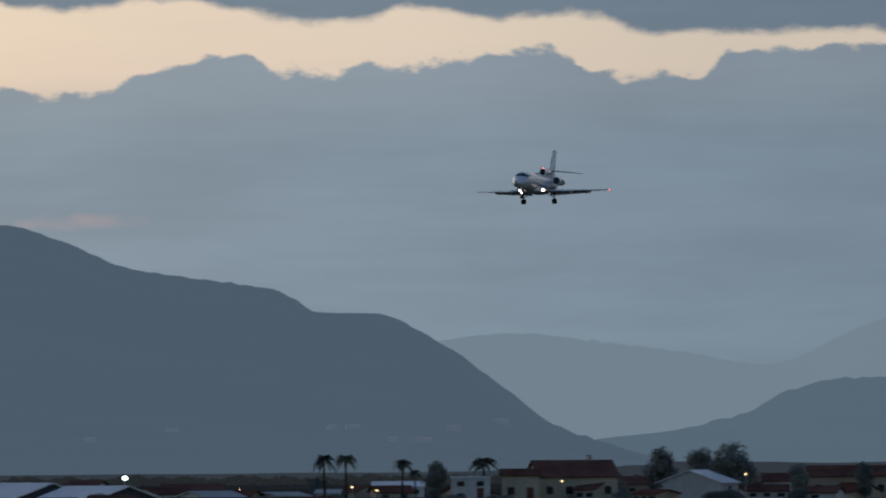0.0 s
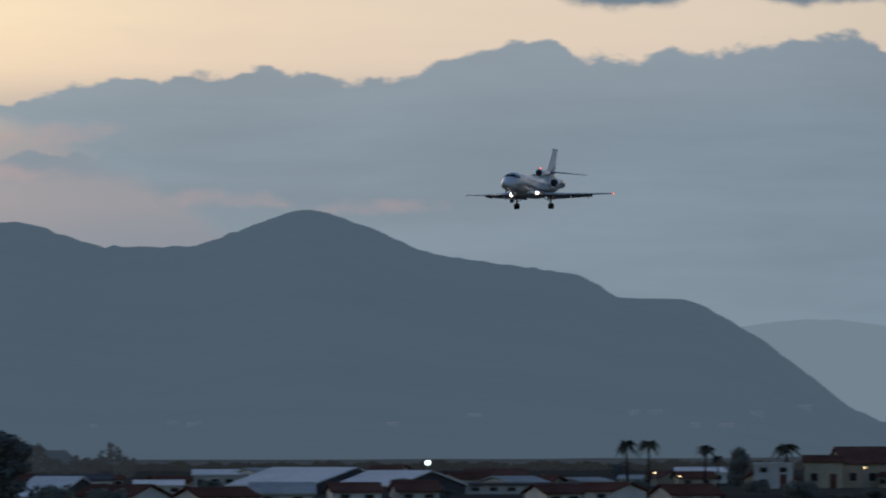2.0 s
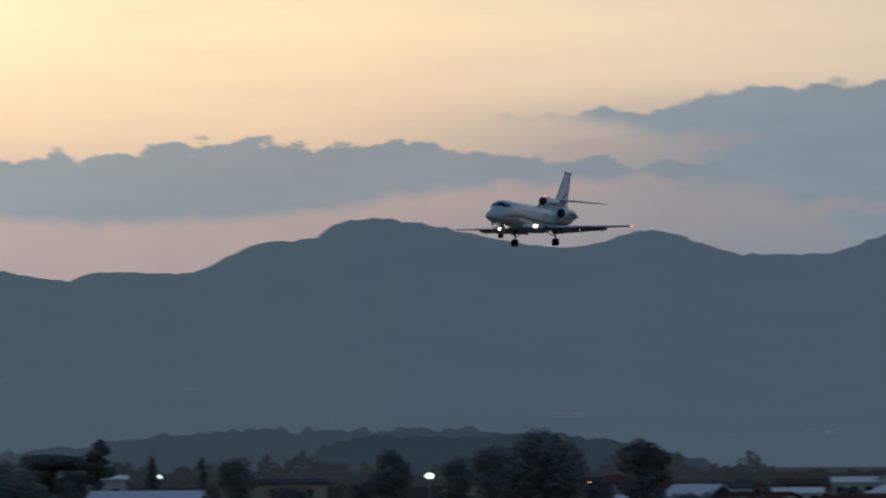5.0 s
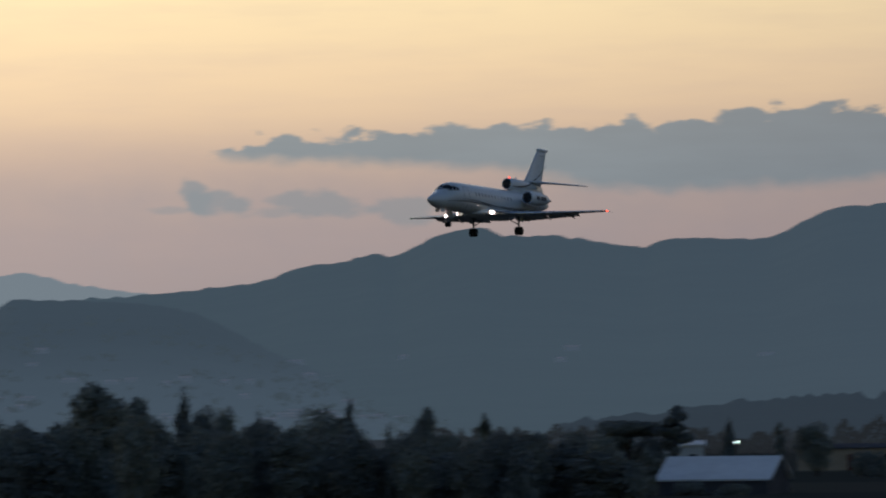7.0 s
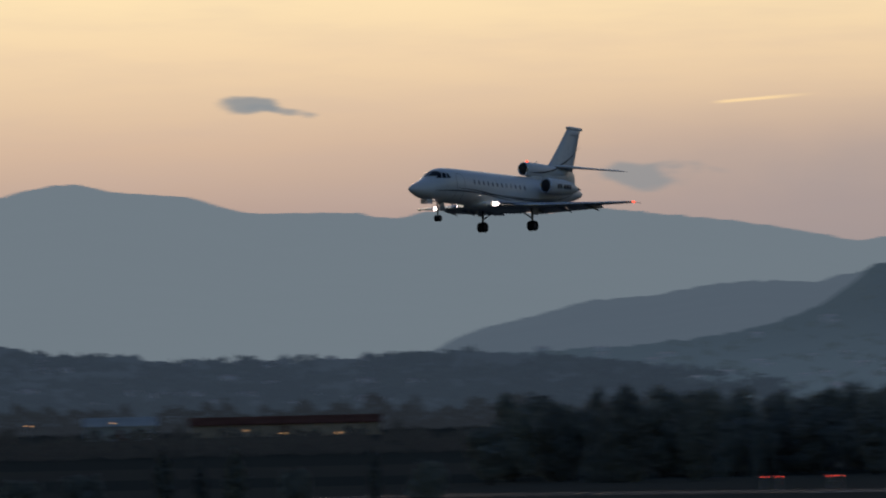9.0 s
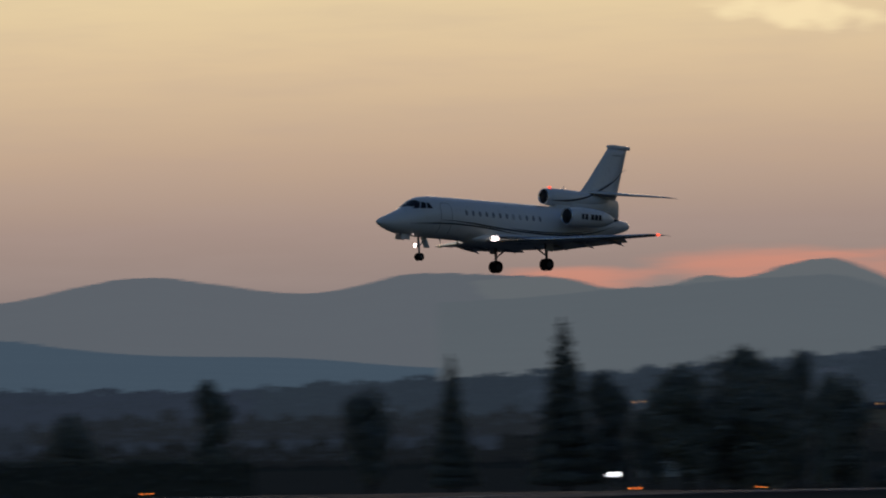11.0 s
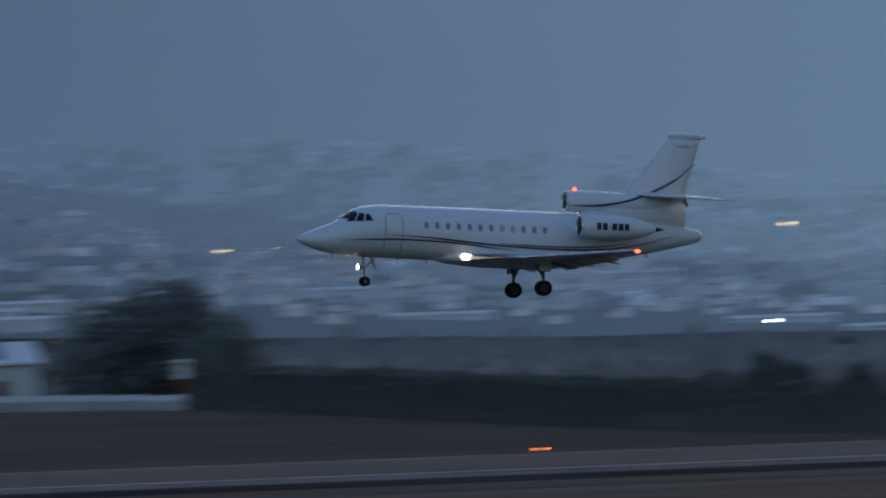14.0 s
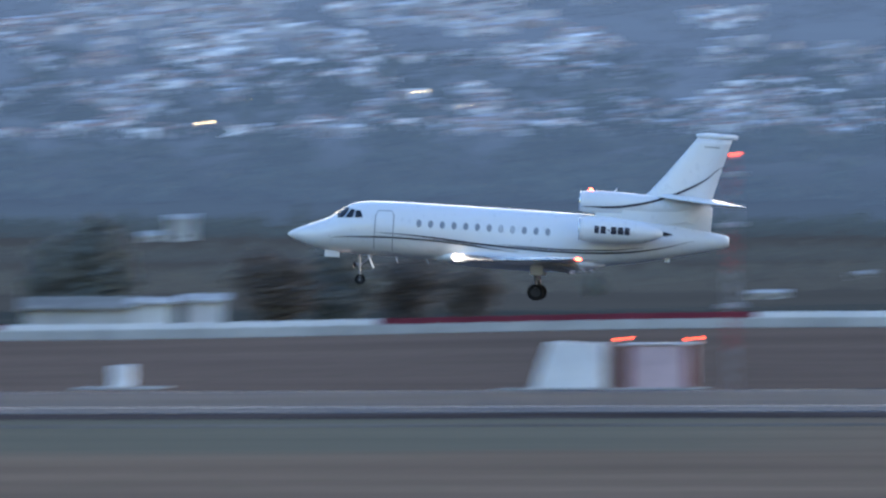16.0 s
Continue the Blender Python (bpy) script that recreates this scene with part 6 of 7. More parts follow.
    house(-8.6, -7.62, 0, -0.06, 0.03, 500, 8, CONCRETE, surface("weathered_canvas", (0.22, 0.21, 0.19), 0.9, 0, 0.2, 1.0, 0.2, 0.1), "long low grey farm building behind the wall", windows=0)
    house(-7.68, -7.36, 0, -0.02, 0.02, 470, 7, PLASTER, CONCRETE, "low white farm building behind the wall", windows=0)
    for a0, a1, top in ((-7.38, -7.16, 0.74), (-7.62, -7.44, 0.60)):
        q = on_ground((a0 + a1) / 2, 0.50)
        house(a0, a1, 0, top - 0.04, top, math.hypot(q.x, q.y), 6, CONCRETE, CONCRETE, "small pale house on the dark slope", windows=1, door=False)
    house(-7.24, -6.92, 0, 0.0, 0.05, 474, 6, PLASTER, CONCRETE, "small white hut behind the wall", windows=0)
    for a0, a1, el in ((-2.45, -2.15, -0.02), (-3.2, -2.9, 0.5), (-4.7, -4.4, 0.2), (0.2, 0.45, 0.05), (-1.6, -1.4, 0.15), (7.0, 7.3, 0.62), (9.9, 10.3, 0.5)):
        q = on_ground((a0 + a1) / 2, el)
        if q is not None:
            dd = math.hypot(q.x, q.y)
            house(a0, a1, 0, el + 0.06, el + 0.085, dd, 6, CONCRETE, CONCRETE, "small pale hut among the fields", windows=1, name="hut", category="hut", group="huts in the fields", door=False)
    house(13.19, 13.30, 0, 0.13, 0.13, 440, 2, PLASTER, SHEET, "narrow white gatehouse beside the hedge", windows=1)
    for a0, a1, el in ((10.2, 12.2, 0.50), (10.3, 11.9, 0.57), (10.7, 12.3, 0.63), (10.2, 11.4, 0.69), (8.1, 9.4, 0.60), (17.9, 18.8, 0.30), (16.6, 17.5, 0.72), (18.9, 19.9, 0.20), (21.6, 22.4, 0.34), (20.9, 21.9, 0.12), (23.4, 24.3, 0.22), (15.0, 15.9, 0.42), (14.2, 14.9, 0.66), (19.4, 20.2, 0.52), (22.7, 23.3, 0.10), (24.6, 25.4, 0.16)):
        q = on_land((a0 + a1) / 2, el)
        if q is not None:
            dd = math.hypot(q.x, q.y)
            house(a0, a1, 0, el + 0.045, el + 0.07, dd, 9, SHEET, SHEET, "long white greenhouse on the slope", windows=0, name="greenhouse", category="greenhouse", group="greenhouses")
    # the lit canopy of a filling place by the wall
    t = thing("lit_shop", place(6.70, 452), "small shop front glowing amber at dusk", "shop", turn=-6.7)
    part("wall", box(bmesh.new(), -2.9, 2.9, 0, 4, -1, 2.3), CREAM, t)
    part("roof", gable(bmesh.new(), 6.0, 4.6, 2.3, 3.2), TAN, t, "tan awning roof").location.y = 2
    for i in range(4):
        part("lit_window", box(bmesh.new(), -2.7 + 1.38 * i, -1.5 + 1.38 * i, -0.06, 0.02, 0.7, 2.0), lamp_glow("amber_window", (1.0, 0.50, 0.10), 0.055), t, "amber lit window")
    part("lit_sign", box(bmesh.new(), 0.2, 2.6, -0.3, -0.2, 0.45, 0.8), lamp_glow("amber_sign", (1.0, 0.55, 0.06), 0.35), t, "glowing amber sign")


build_houses()


def build_wall():
    """The airfield's boundary wall: a pale plinth with red and white painted panels on it."""
    wall = tagged(new("boundary_wall"), "low pale boundary wall painted in long red and white bands", "wall", kind="structure")
    xs = [-90, -65, -41.2, -17.6, 7.2, 30.7, 55.6, 78.9, 99.0]
    for i, (x0, x1) in enumerate(zip(xs, xs[1:])):
        for j in range(8):
            a, b = x0 + (x1 - x0) * j / 8, x0 + (x1 - x0) * (j + 1) / 8
            g = (ground_z(a, 420) + ground_z(b, 420)) / 2
            part("plinth", box(bmesh.new(), a + 0.01, b - 0.01, 419.85, 420.15, g - 0.4, g + 0.60, 0.02), CONCRETE, wall)
            part("panel", box(bmesh.new(), a + 0.01, b - 0.01, 419.88, 420.12, g + 0.60, g + 0.98, 0.02), WALL_RED if i % 2 == 0 else WALL_WHITE, wall, "red painted panel" if i % 2 == 0 else "white painted panel")


build_wall()

# ---------------------------------------------------------------- the landing aid beside the runway
def build_station():
    t = thing("equipment_cabin", (-18.75, 333.5, ground_z(-18.75, 333.5)), "pale pink equipment cabin with two red lamps on its roof", "cabin")
    part("body", box(bmesh.new(), -1.66, 1.66, -1.2, 1.2, -0.3, 2.2, 0.05), surface("faded_pink_paint", (0.55, 0.42, 0.44), 0.7, 0, 0.15, 3, 0.5, 0.1), t)
    part("roof", box(bmesh.new(), -1.8, 1.8, -1.35, 1.35, 2.2, 2.31, 0.02), SHEET, t)
    for x in (-1.53, 1.53):
        part("corner_post", box(bmesh.new(), x - 0.2, x + 0.2, -1.3, -1.2, -0.3, 2.15), RED_SHEET, t, "dark red corner panel")
    for x in (-1.7, 1.8):
        lamp = part("lamp_stem", rod(bmesh.new(), (x, -1.0, 2.29), (x, -1.0, 2.46), 0.06), METAL, t)
        lens(lamp, "lamp", (x, -1.0, 2.52), (0.12, 0.12, 0.085), lamp_glow("red_obstruction_lamp", (1.0, 0.07, 0.03), 2.2), "glowing red lamp")
    s = thing("white_shelter", (-22.75, 332.5, ground_z(-22.75, 332.5)), "white shelter with one sloping side", "shelter")
    bm = bmesh.new()
    loft(bm, [[(-2.2, y, -0.2), (1.28, y, -0.2), (1.28, y, 2.3), (-1.3, y, 2.4)] for y in (-1.4, 1.4)])
    part("shell", bm, WALL_WHITE, s)
    part("kerb", box(bmesh.new(), -4.0, 6.5, -1.9, -1.6, -0.2, 0.12, 0.02), CONCRETE, s)
    m = thing("antenna_mast", (-15.2, 334.5, ground_z(-15.2, 334.5)), "slender red and white lattice antenna mast with a red lamp", "mast")
    red, white = surface("mast_red", (0.35, 0.03, 0.035), 0.6, 0.2, 0.2, 3, 1, 0), surface("mast_white", (0.32, 0.32, 0.33), 0.6, 0.2, 0.2, 3, 1, 0)
    for i in range(6):
        bm = bmesh.new()
        z0, z1 = 1.92 * i, 1.92 * (i + 1)
        for x, y in ((-0.22, -0.2), (0.22, -0.2), (0, 0.24)):
            rod(bm, (x, y, z0), (x, y, z1), 0.024, None, 6)
        for z in (z0 + 0.3, z0 + 0.95, z0 + 1.6):
            rod(bm, (-0.22, -0.2, z), (0.22, -0.2, z + 0.5), 0.012, None, 5)
            rod(bm, (0.22, -0.2, z), (0, 0.24, z + 0.5), 0.012, None, 5)
            rod(bm, (0, 0.24, z), (-0.22, -0.2, z + 0.5), 0.012, None, 5)
        part("lattice", bm, red if i % 2 else white, m, "red lattice section" if i % 2 else "white lattice section")
    for z in (4.0, 8.0, 10.5):
        part("antenna_panel", box(bmesh.new(), -0.6, 0.6, -0.5, -0.4, z, z + 0.25, 0.03), white, m, "white antenna panel")
    lens(m, "lamp", (0, 0, 11.62), (0.13, 0.13, 0.11), lamp_glow("red_obstruction_lamp", (1.0, 0.07, 0.03), 2.2), "glowing red lamp")
    h = thing("equipment_box", (-46.4, 339, ground_z(-46.4, 339)), "small white equipment box on a plinth", "equipment box")
    part("cabinet", box(bmesh.new(), -0.4, 0.6, -0.5, 0.5, 0.15, 1.25, 0.04), WALL_WHITE, h)
    part("plinth", box(bmesh.new(), -2.2, 2.4, -0.9, 0.8, -0.3, 0.15, 0.03), CONCRETE, h)
    s = thing("runway_sign", (119.4, 266, ground_z(119.4, 266)), "square yellow runway sign on two legs", "sign")
    part("panel", box(bmesh.new(), -0.42, 0.42, -0.09, 0.09, 0.15, 0.98, 0.02), lamp_glow("lit_yellow_sign", (0.8, 0.62, 0.03), 0.22), s, "plain lit yellow panel")
    for x in (-0.3, 0.3):
        part("leg", rod(bmesh.new(), (x, 0, -0.1), (x, 0, 0.2), 0.03), METAL, s)
    b = thing("marker_box", (216, 300, ground_z(216, 300)), "small dark marker box in the grass", "marker")
    part("body", box(bmesh.new(), -0.5, 0.5, -0.3, 0.3, -0.1, 0.55, 0.05), DARK_SHEET, b)


build_station()


# ---------------------------------------------------------------- lamps on the land
def street_lamp(az, el, dist, radius, glow, label, at=None):
    if at is None:
        x, y, z = place(az, dist)
        top = max(1.0, 4.43 + dist * math.tan(radians(el)) - z)
    else:
        x, y, z = at
        top = 4.0
    t = thing("street_lamp", (x, y, z), label, "street lamp", "lamps on the land", turn=-az)
    part("pole", rod(bmesh.new(), (0, 0.3, -0.3), (0, 0.3, top), 0.09, 0.06, 6), METAL, t)
    part("arm", rod(bmesh.new(), (0, 0.3, top), (0, -0.2, top + 0.05), 0.05, 0.04, 6), METAL, t)
    lens(t, "lamp_head", (0, -0.2, top), (radius, radius, radius * 0.8), glow, "glowing lamp head")


def build_lamps():
    cold, warm = lamp_glow("cold_street_lamp", (0.75, 1.0, 0.95), 3.0), lamp_glow("warm_street_lamp", (1.0, 0.72, 0.36), 1.6)
    dim = lamp_glow("dim_orange_lamp", (1.0, 0.52, 0.22), 1.6)
    amber, white = lamp_glow("orange_street_lamp", (1.0, 0.50, 0.12), 3.5), lamp_glow("white_street_lamp", (0.95, 0.97, 1.0), 4.0)
    red, green = lamp_glow("red_road_lamp", (1.0, 0.10, 0.07), 2.0), lamp_glow("green_road_lamp", (0.1, 1.0, 0.4), 1.6)
    for az, el in ((67.483, -0.18), (62.074, -0.202), (59.767, -0.201)):
        street_lamp(az, el, 1150 if az > 65 else 900, 0.45, cold, "bright white street lamp over dark fields")
    for az, el in ((66.79, -0.26), (66.25, -0.31), (68.46, -0.29), (69.41, -0.27), (69.62, -0.30), (71.19, -0.23), (72.75, -0.18), (63.43, -0.27), (65.49, -0.26), (63.0, -0.3)):
        street_lamp(az, el, 960, 0.17, warm, "small warm street lamp over the fields")
    for az, el in ((45.05, -0.07), (46.42, -0.13), (44.75, -0.14), (45.16, -0.16), (45.26, -0.18), (47.13, -0.12), (48.26, -0.21), (48.58, -0.24), (48.79, -0.25), (49.05, -0.26), (41.19, 0.06), (41.68, 0.06), (42.87, 0.01), (43.25, -0.01), (43.49, -0.01), (45.42, -0.12)):
        street_lamp(az, el, 1250, 0.17, dim, "small orange street lamp by the works")
    street_lamp(43.57, -0.14, 1100, 0.25, green, "small green lamp by the road")
    street_lamp(41.70, -0.01, 900, 0.3, white, "white street lamp among the trees")
    street_lamp(40.96, -0.55, 480, 0.25, white, "white lamp low in the grass")
    for az, el in ((52.65, -0.88), (52.78, -0.88), (53.21, -0.87), (53.3, -0.87)):
        street_lamp(az, el, 495, 0.07, red, "low red lamp at the end of the runway")
    street_lamp(57.94, -0.55, 600, 0.18, red, "red lamp by the road")
    # the red one at 25.29 is a car's light, built here on a pole
    for az, el, c, r in ((28.336, 0.052, white, 0.30), (28.67, 0.04, amber, 0.17), (27.76, 0.25, white, 0.075), (27.84, 0.25, white, 0.075), (29.32, 0.26, white, 0.10), (29.40, 0.27, white, 0.10), (25.91, 0.05, amber, 0.09), (25.99, 0.05, amber, 0.09),
                         (23.06, 0.04, amber, 0.1), (23.13, 0.04, amber, 0.1), (25.29, 0.06, red, 0.16), (20.19, 0.42, red, 0.4), (20.58, 0.40, white, 0.2), (18.28, 0.32, white, 0.24), (15.80, -0.06, white, 0.2), (12.16, 0.35, warm, 0.16), (13.37, 0.18, warm, 0.12)):
        street_lamp(az, el, 800 if el < 0.2 else 1150, r * (1.0 if el < 0.2 else 1.4), c, "light on a pole on the dark plain")
    for i in range(6):
        street_lamp(23.10 + 0.116 * i, 0.42 + 0.002 * i, 1200, 0.09, white, "white lamp in a row along a road")
    for az, el, c, r in ((18.43, 1.13, warm, 0.9), (18.00, 1.14, warm, 0.5), (13.62, 1.05, warm, 0.7), (14.09, 1.07, warm, 0.3), (10.02, 0.85, white, 0.5), (10.35, 0.49, warm, 0.25), (12.26, 0.34, warm, 0.2), (15.12, 1.05, warm, 0.8), (15.54, 1.15, white, 0.45), (15.55, 1.10, warm, 0.4),
                         (5.01, 1.36, green, 0.4), (-5.33, 1.74, warm, 0.5), (-5.24, 1.75, warm, 0.5), (-7.07, 1.48, warm, 0.7), (-6.75, 1.69, warm, 0.3), (-4.87, 1.63, warm, 0.3), (1.5, 1.38, warm, 0.35), (3.0, 1.33, warm, 0.3), (0.3, 1.36, warm, 0.4)):
        q = on_hill("hill_town", az, el - 0.07) if el > 0.6 else None
        q = q or on_ground(az, el - 0.1) or on_hill("mountain_west", az, el - 0.07)
        if q is not None:
            street_lamp(az, el, 0, r * math.hypot(q.x, q.y) / 2600, c, "street lamp in the hillside town", (q.x, q.y, q.z))
    for x in (4.60, 4.68, 4.76):
        street_lamp(x, 0.135, 456, 0.048, white, "small white lamp by the wall")
    street_lamp(7.27, -0.12, 424, 0.17, lamp_glow("pink_red_lamp", (1.0, 0.045, 0.09), 0.9), "red warning lamp on the wall")


build_lamps()


# ---------------------------------------------------------------- the hillside town
def build_town():
    r = random.Random(99)
    kinds = []
    # hazy and dull: the town's haze, put into walls and roofs as emission
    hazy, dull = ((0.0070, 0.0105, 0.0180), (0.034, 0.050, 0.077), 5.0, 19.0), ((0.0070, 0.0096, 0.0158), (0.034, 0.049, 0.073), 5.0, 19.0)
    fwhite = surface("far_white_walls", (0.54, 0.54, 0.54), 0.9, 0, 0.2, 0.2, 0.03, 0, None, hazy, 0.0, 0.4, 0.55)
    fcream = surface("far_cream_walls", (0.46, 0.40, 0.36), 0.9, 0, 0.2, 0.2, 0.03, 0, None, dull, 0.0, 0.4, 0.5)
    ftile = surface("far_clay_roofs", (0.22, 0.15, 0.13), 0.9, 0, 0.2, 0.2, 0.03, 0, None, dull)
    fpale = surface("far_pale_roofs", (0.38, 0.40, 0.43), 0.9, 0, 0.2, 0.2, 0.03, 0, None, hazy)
    for w, d, h, rh, wall, roof, label in ((8, 6, 2.9, 0.9, fwhite, ftile, "white town house with a clay roof"), (10, 6, 3.1, 0, fwhite, fpale, "white flat-roofed town block"), (6.5, 5, 2.3, 0.7, fcream, ftile, "cream town house with a clay roof"),
                                          (15, 7, 3.2, 0, fwhite, fpale, "long white flat-roofed town block"), (9, 6, 2.8, 0.8, fwhite, fpale, "white town house with a pale roof"), (9, 6, 2.4, 0.8, fcream, ftile, "tan town house with a clay roof")):
        kinds.append((w, d, h, rh, wall, roof, label))
    spots = []
    tries = 0
    while len(spots) < 3200 and tries < 50000:
        tries += 1
        az = r.uniform(-10, 21)
        if az < -2.4:
            el = r.uniform(1.38, 2.75)
        elif az < 5:
            el = r.gauss(1.62, 0.22)
            if el < 1.32 or el > 2.1 + 0.1 * r.random():
                continue
        elif az < 13:
            el = r.uniform(0.42, 1.68)
            if el > 1.45 and r.random() < 0.5:
                continue
        else:
            el = r.gauss(0.9, 0.28)
            if el < 0.35 or el > 1.42:
                continue
        if noise.fractal(Vector((az * 1.1, el * 3.5, 5)), 0.8, 2.2, 3) < (0.0 if az < 5 else -0.16):
            continue
        q = on_hill("hill_town", az, el)
        g = on_ground(az, el)
        if g is not None and (q is None or g.length < q.length):
            q = g
        if q is None or q.length < 900:
            continue
        if az > -1 and r.random() < (0.78 if az > 9 else 0.55):
            continue
        spots.append((az, q))
    # row of houses along the road below the town
    for i in range(110):
        az = -9.8 + 0.128 * i + r.uniform(-0.03, 0.03)
        q = on_hill("hill_town", az, r.uniform(1.385, 1.44))
        if q is not None:
            spots.append((az, q))
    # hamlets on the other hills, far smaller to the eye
    # hamlet walls and roofs glow faintly, standing in for the haze before them
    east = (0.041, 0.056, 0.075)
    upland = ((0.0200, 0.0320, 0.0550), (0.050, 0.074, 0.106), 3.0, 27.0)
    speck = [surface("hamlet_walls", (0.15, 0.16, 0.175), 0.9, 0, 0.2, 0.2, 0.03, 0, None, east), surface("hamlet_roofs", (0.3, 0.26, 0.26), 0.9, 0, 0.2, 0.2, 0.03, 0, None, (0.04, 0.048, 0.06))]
    for name, a0, a1, e0, e1, n in (("hill_mesa", 46.5, 59.5, 0.02, 0.62, 230), ("hill_front", 42, 50, 0.0, 0.42, 190), ("hill_low_west", 23, 33, 0.1, 0.7, 170), ("hill_east", 63, 71, 0.1, 0.36, 26), ("hill_middle", 55.5, 61, 0.45, 0.62, 8), ("mountain_west", 9.5, 22, 0.9, 2.05, 520)):
        verts, faces, slots = [], [], []
        for _ in range(n):
            az = r.uniform(a0, a1)
            el = e0 + (e1 - e0) * r.random()**1.6
            if noise.noise(Vector((az * 1.4, el * 6, 8))) < -0.1 or (name == "mountain_west" and el > along(TOWN_EDGE, az)):
                continue
            q = on_hill(name, az, el)
            if q is None:
                continue
            c = q.length / 2500
            a, b, h = r.uniform(1.2, 3.2) * c, r.uniform(1.0, 1.8) * c, r.uniform(0.9, 1.6) * c
            m = pose(q.x, q.y, q.z, 0, 0, -az + r.uniform(-30, 30))
            k = len(verts)
            verts += [m @ Vector(p) for p in ((-a, -b, -2), (a, -b, -2), (a, b, -2), (-a, b, -2), (-a, -b, h), (a, -b, h), (a, b, h), (-a, b, h), (-a, 0, h * 1.4), (a, 0, h * 1.4))]
            for f in ((0, 1, 5, 4), (1, 2, 6, 5), (2, 3, 7, 6), (3, 0, 4, 7), (5, 6, 9), (7, 4, 8), (4, 5, 9, 8), (6, 7, 8, 9)):
                faces.append(tuple(k + j for j in f))
                slots.append(1 if f in ((4, 5, 9, 8), (6, 7, 8, 9)) else 0)
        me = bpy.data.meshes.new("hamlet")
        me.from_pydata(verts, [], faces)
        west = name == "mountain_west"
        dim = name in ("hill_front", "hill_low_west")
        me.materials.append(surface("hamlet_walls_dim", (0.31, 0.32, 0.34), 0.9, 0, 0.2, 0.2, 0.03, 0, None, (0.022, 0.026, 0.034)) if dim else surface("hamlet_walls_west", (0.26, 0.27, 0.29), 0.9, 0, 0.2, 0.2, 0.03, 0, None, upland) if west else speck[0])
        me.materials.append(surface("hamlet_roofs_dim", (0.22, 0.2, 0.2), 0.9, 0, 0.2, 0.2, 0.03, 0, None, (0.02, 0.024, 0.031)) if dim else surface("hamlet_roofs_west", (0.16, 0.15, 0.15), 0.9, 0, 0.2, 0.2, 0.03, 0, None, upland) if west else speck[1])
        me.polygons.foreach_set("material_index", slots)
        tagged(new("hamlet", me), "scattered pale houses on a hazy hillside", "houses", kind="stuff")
    made = {}
    verts, faces, slots = [], [], []
    mats = [fwhite, fcream, ftile, fpale]
    for i, (az, q) in enumerate(spots):
        w, d, h, rh, wall, roof, label = kinds[r.choices(range(6), (4, 4, 3, 1.5, 3, 2) if az < -1 else (1.6, 1.6, 4, 0.6, 1.4, 4) if az < 8 else (0.5, 0.5, 4, 0.3, 0.5, 4))[0]]
        turn = -az + r.uniform(-40, 40)
        if i % 11 == 0:
            if label not in made:
                made[label] = house_at((q.x, q.y, q.z), w, d, h, rh, wall, roof, label, turn, 0, 1, "town_house", "house", "houses of the hillside town")
            else:
                copy_thing(made[label], pose(q.x, q.y, q.z, 0, 0, turn))
            continue
        m = pose(q.x, q.y, q.z, 0, 0, turn) @ Matrix.Diagonal((r.uniform(0.7, 1.15), r.uniform(0.8, 1.1), r.uniform(0.7, 1.1), 1))
        k = len(verts)
        a, b = w / 2, d / 2
        verts += [m @ Vector(p) for p in ((-a, -b, -3), (a, -b, -3), (a, b, -3), (-a, b, -3), (-a, -b, h), (a, -b, h), (a, b, h), (-a, b, h), (-a, 0, h + rh + 0.05), (a, 0, h + rh + 0.05))]
        for f in ((0, 1, 5, 4), (1, 2, 6, 5), (2, 3, 7, 6), (3, 0, 4, 7), (5, 6, 9), (7, 4, 8)):
            faces.append(tuple(k + j for j in f))
            slots.append(mats.index(wall))
        for f in ((4, 5, 9, 8), (6, 7, 8, 9)):
            faces.append(tuple(k + j for j in f))
            slots.append(mats.index(roof))
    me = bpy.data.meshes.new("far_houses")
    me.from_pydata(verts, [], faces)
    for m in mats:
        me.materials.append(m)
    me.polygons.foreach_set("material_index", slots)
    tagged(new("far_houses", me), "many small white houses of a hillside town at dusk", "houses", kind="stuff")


build_town()


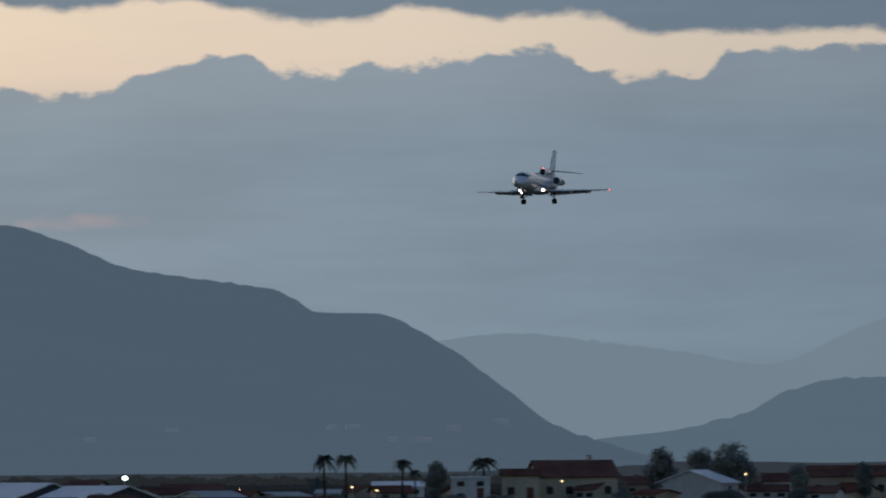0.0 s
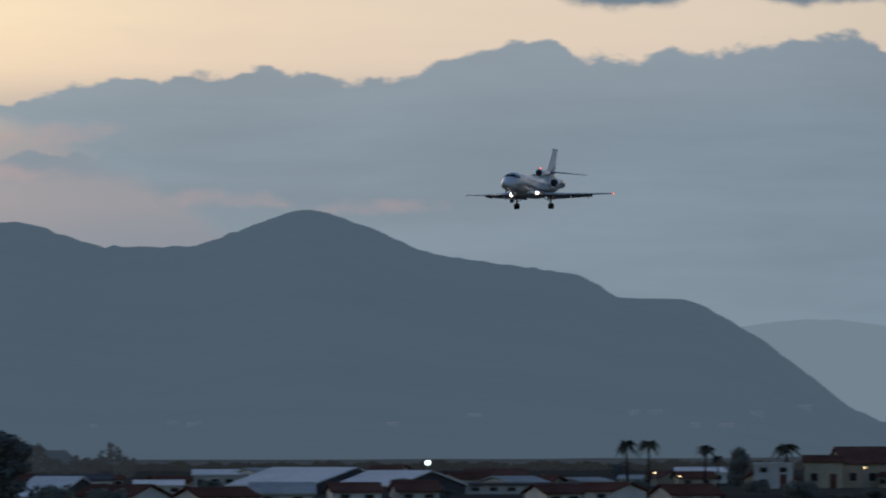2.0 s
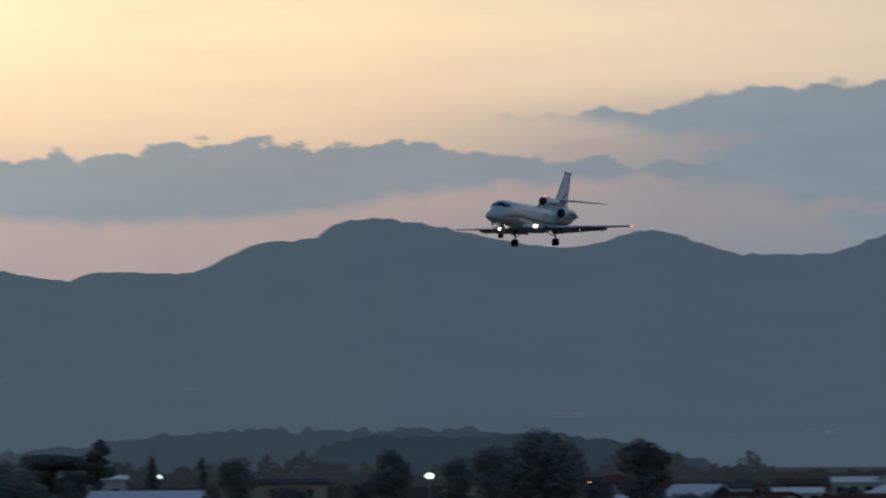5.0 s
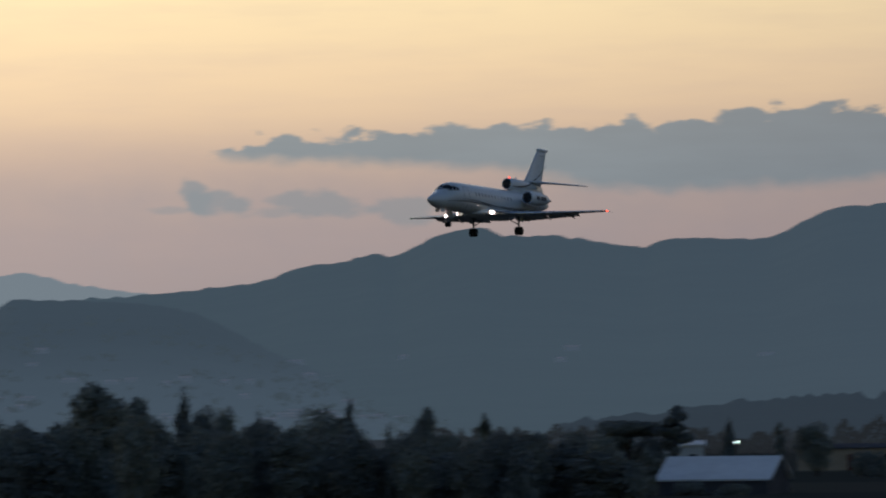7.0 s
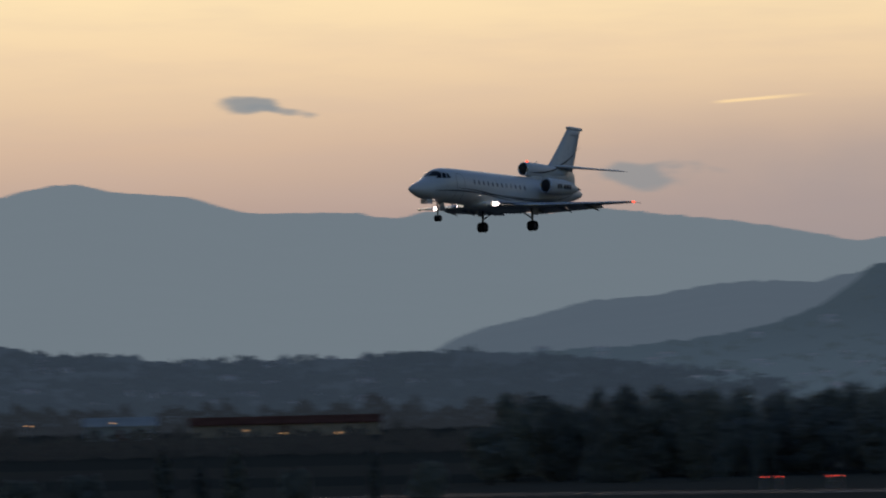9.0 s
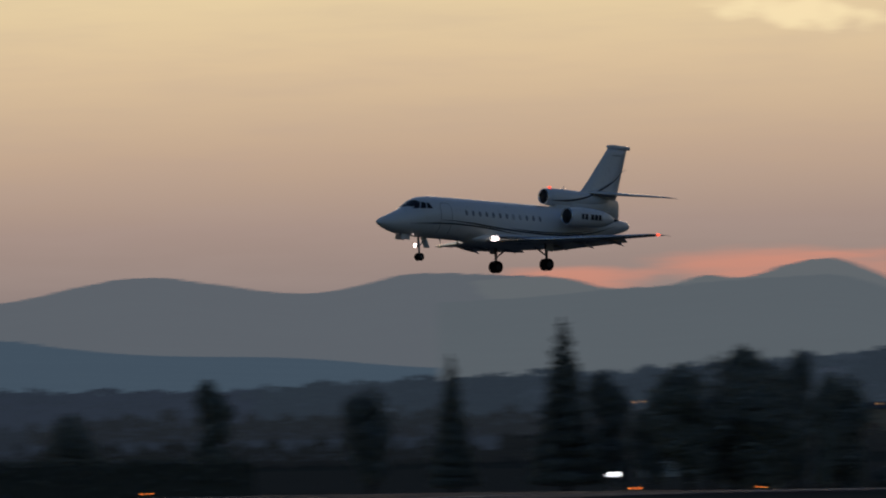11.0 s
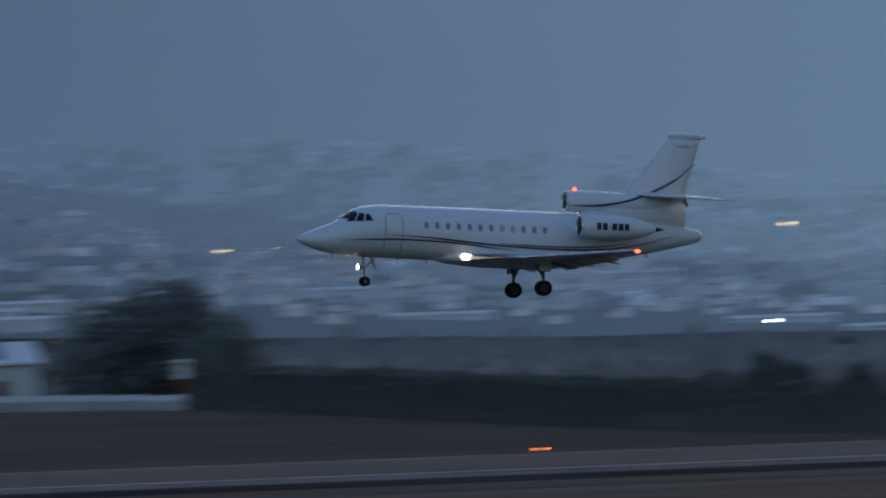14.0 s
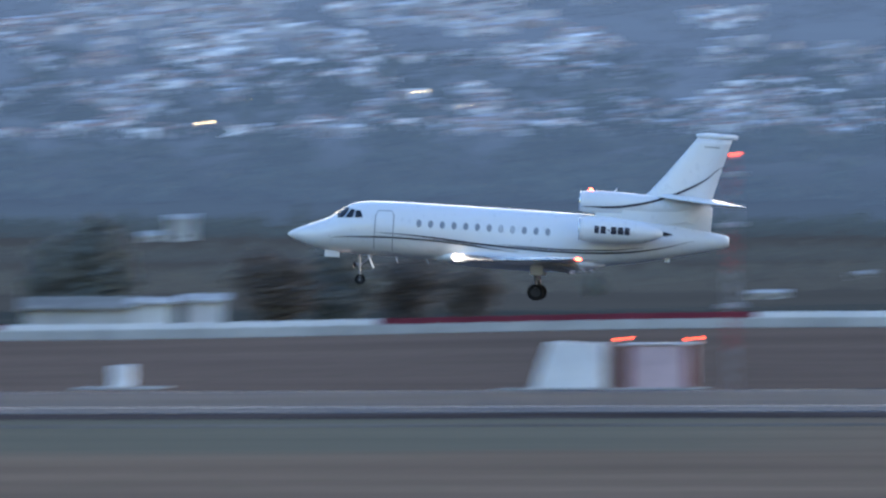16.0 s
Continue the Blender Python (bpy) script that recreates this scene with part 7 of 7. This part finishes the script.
# ---------------------------------------------------------------- what moves
def motions():
    rows = (
        (0, 881.77, 42.11, 1.97, 0.06),
        (0.5, 852.87, 40.57, 2.08, 0.23),
        (1, 823.00, 38.91, 2.18, 0.21),
        (1.5, 794.44, 37.40, 2.28, 0.04),
        (2, 764.41, 35.89, 2.38, -0.17),
        (2.5, 735.92, 34.52, 2.48, -0.27),
        (3, 705.87, 33.12, 2.57, 0.00),
        (3.2, 694.32, 32.54, 2.61, -0.02),
        (3.9, 654.47, 30.61, 2.74, 0.00),
        (4.6, 614.10, 28.82, 2.86, 0.00),
        (5.3, 574.22, 27.10, 2.97, 0.14),
        (5.5, 562.68, 26.57, 3.01, 0.29),
        (6, 533.33, 25.33, 3.08, 0.49),
        (6.5, 505.60, 24.26, 3.16, 0.59),
        (7, 475.93, 23.19, 3.23, 0.44),
        (7.5, 448.20, 22.30, 3.31, 0.58),
        (8, 418.60, 21.30, 3.37, 0.53),
        (8.5, 391.47, 20.41, 3.44, 0.03),
        (9, 361.79, 19.43, 3.50, -0.39),
        (9.5, 334.59, 18.46, 3.56, -0.11),
        (10, 305.02, 17.49, 3.62, -0.13),
        (10.2, 293.84, 17.11, 3.64, -0.34),
        (10.9, 254.20, 15.96, 3.72, 0.00),
        (11.6, 214.48, 14.79, 3.79, 0.00),
        (12.3, 175.02, 13.81, 3.86, -0.08),
        (12.5, 163.73, 13.41, 3.87, 0.01),
        (12.8, 145.83, 12.79, 3.90, 0.13),
        (13, 134.52, 12.45, 3.92, 0.18),
        (13.5, 107.32, 11.59, 3.96, 0.40),
        (14, 77.95, 10.80, 3.99, 0.05),
        (14.3, 62.00, 10.44, 4.02, 0.01),
        (14.5, 51.01, 10.10, 4.03, -0.10),
        (14.7, 39.75, 9.76, 4.04, 0.00),
        (15, 21.83, 9.32, 4.06, -0.07),
        (15.3, 6.08, 8.87, 4.08, -0.14),
        (15.5, -5.17, 8.55, 4.09, -0.27),
        (15.8, -23.09, 7.94, 4.11, -0.30),
        (16, -34.25, 7.53, 4.12, -0.26),
    )
    walk(JET, [(t, Matrix.Translation((x, 306.9, z)) @ pose(0, 0, 0, 0, 0, 2.24) @ pose(0, 0, 0, 0, pitch, 0) @ pose(0, 0, 0, -bank, 0, 0)) for t, x, z, pitch, bank in rows])


motions()
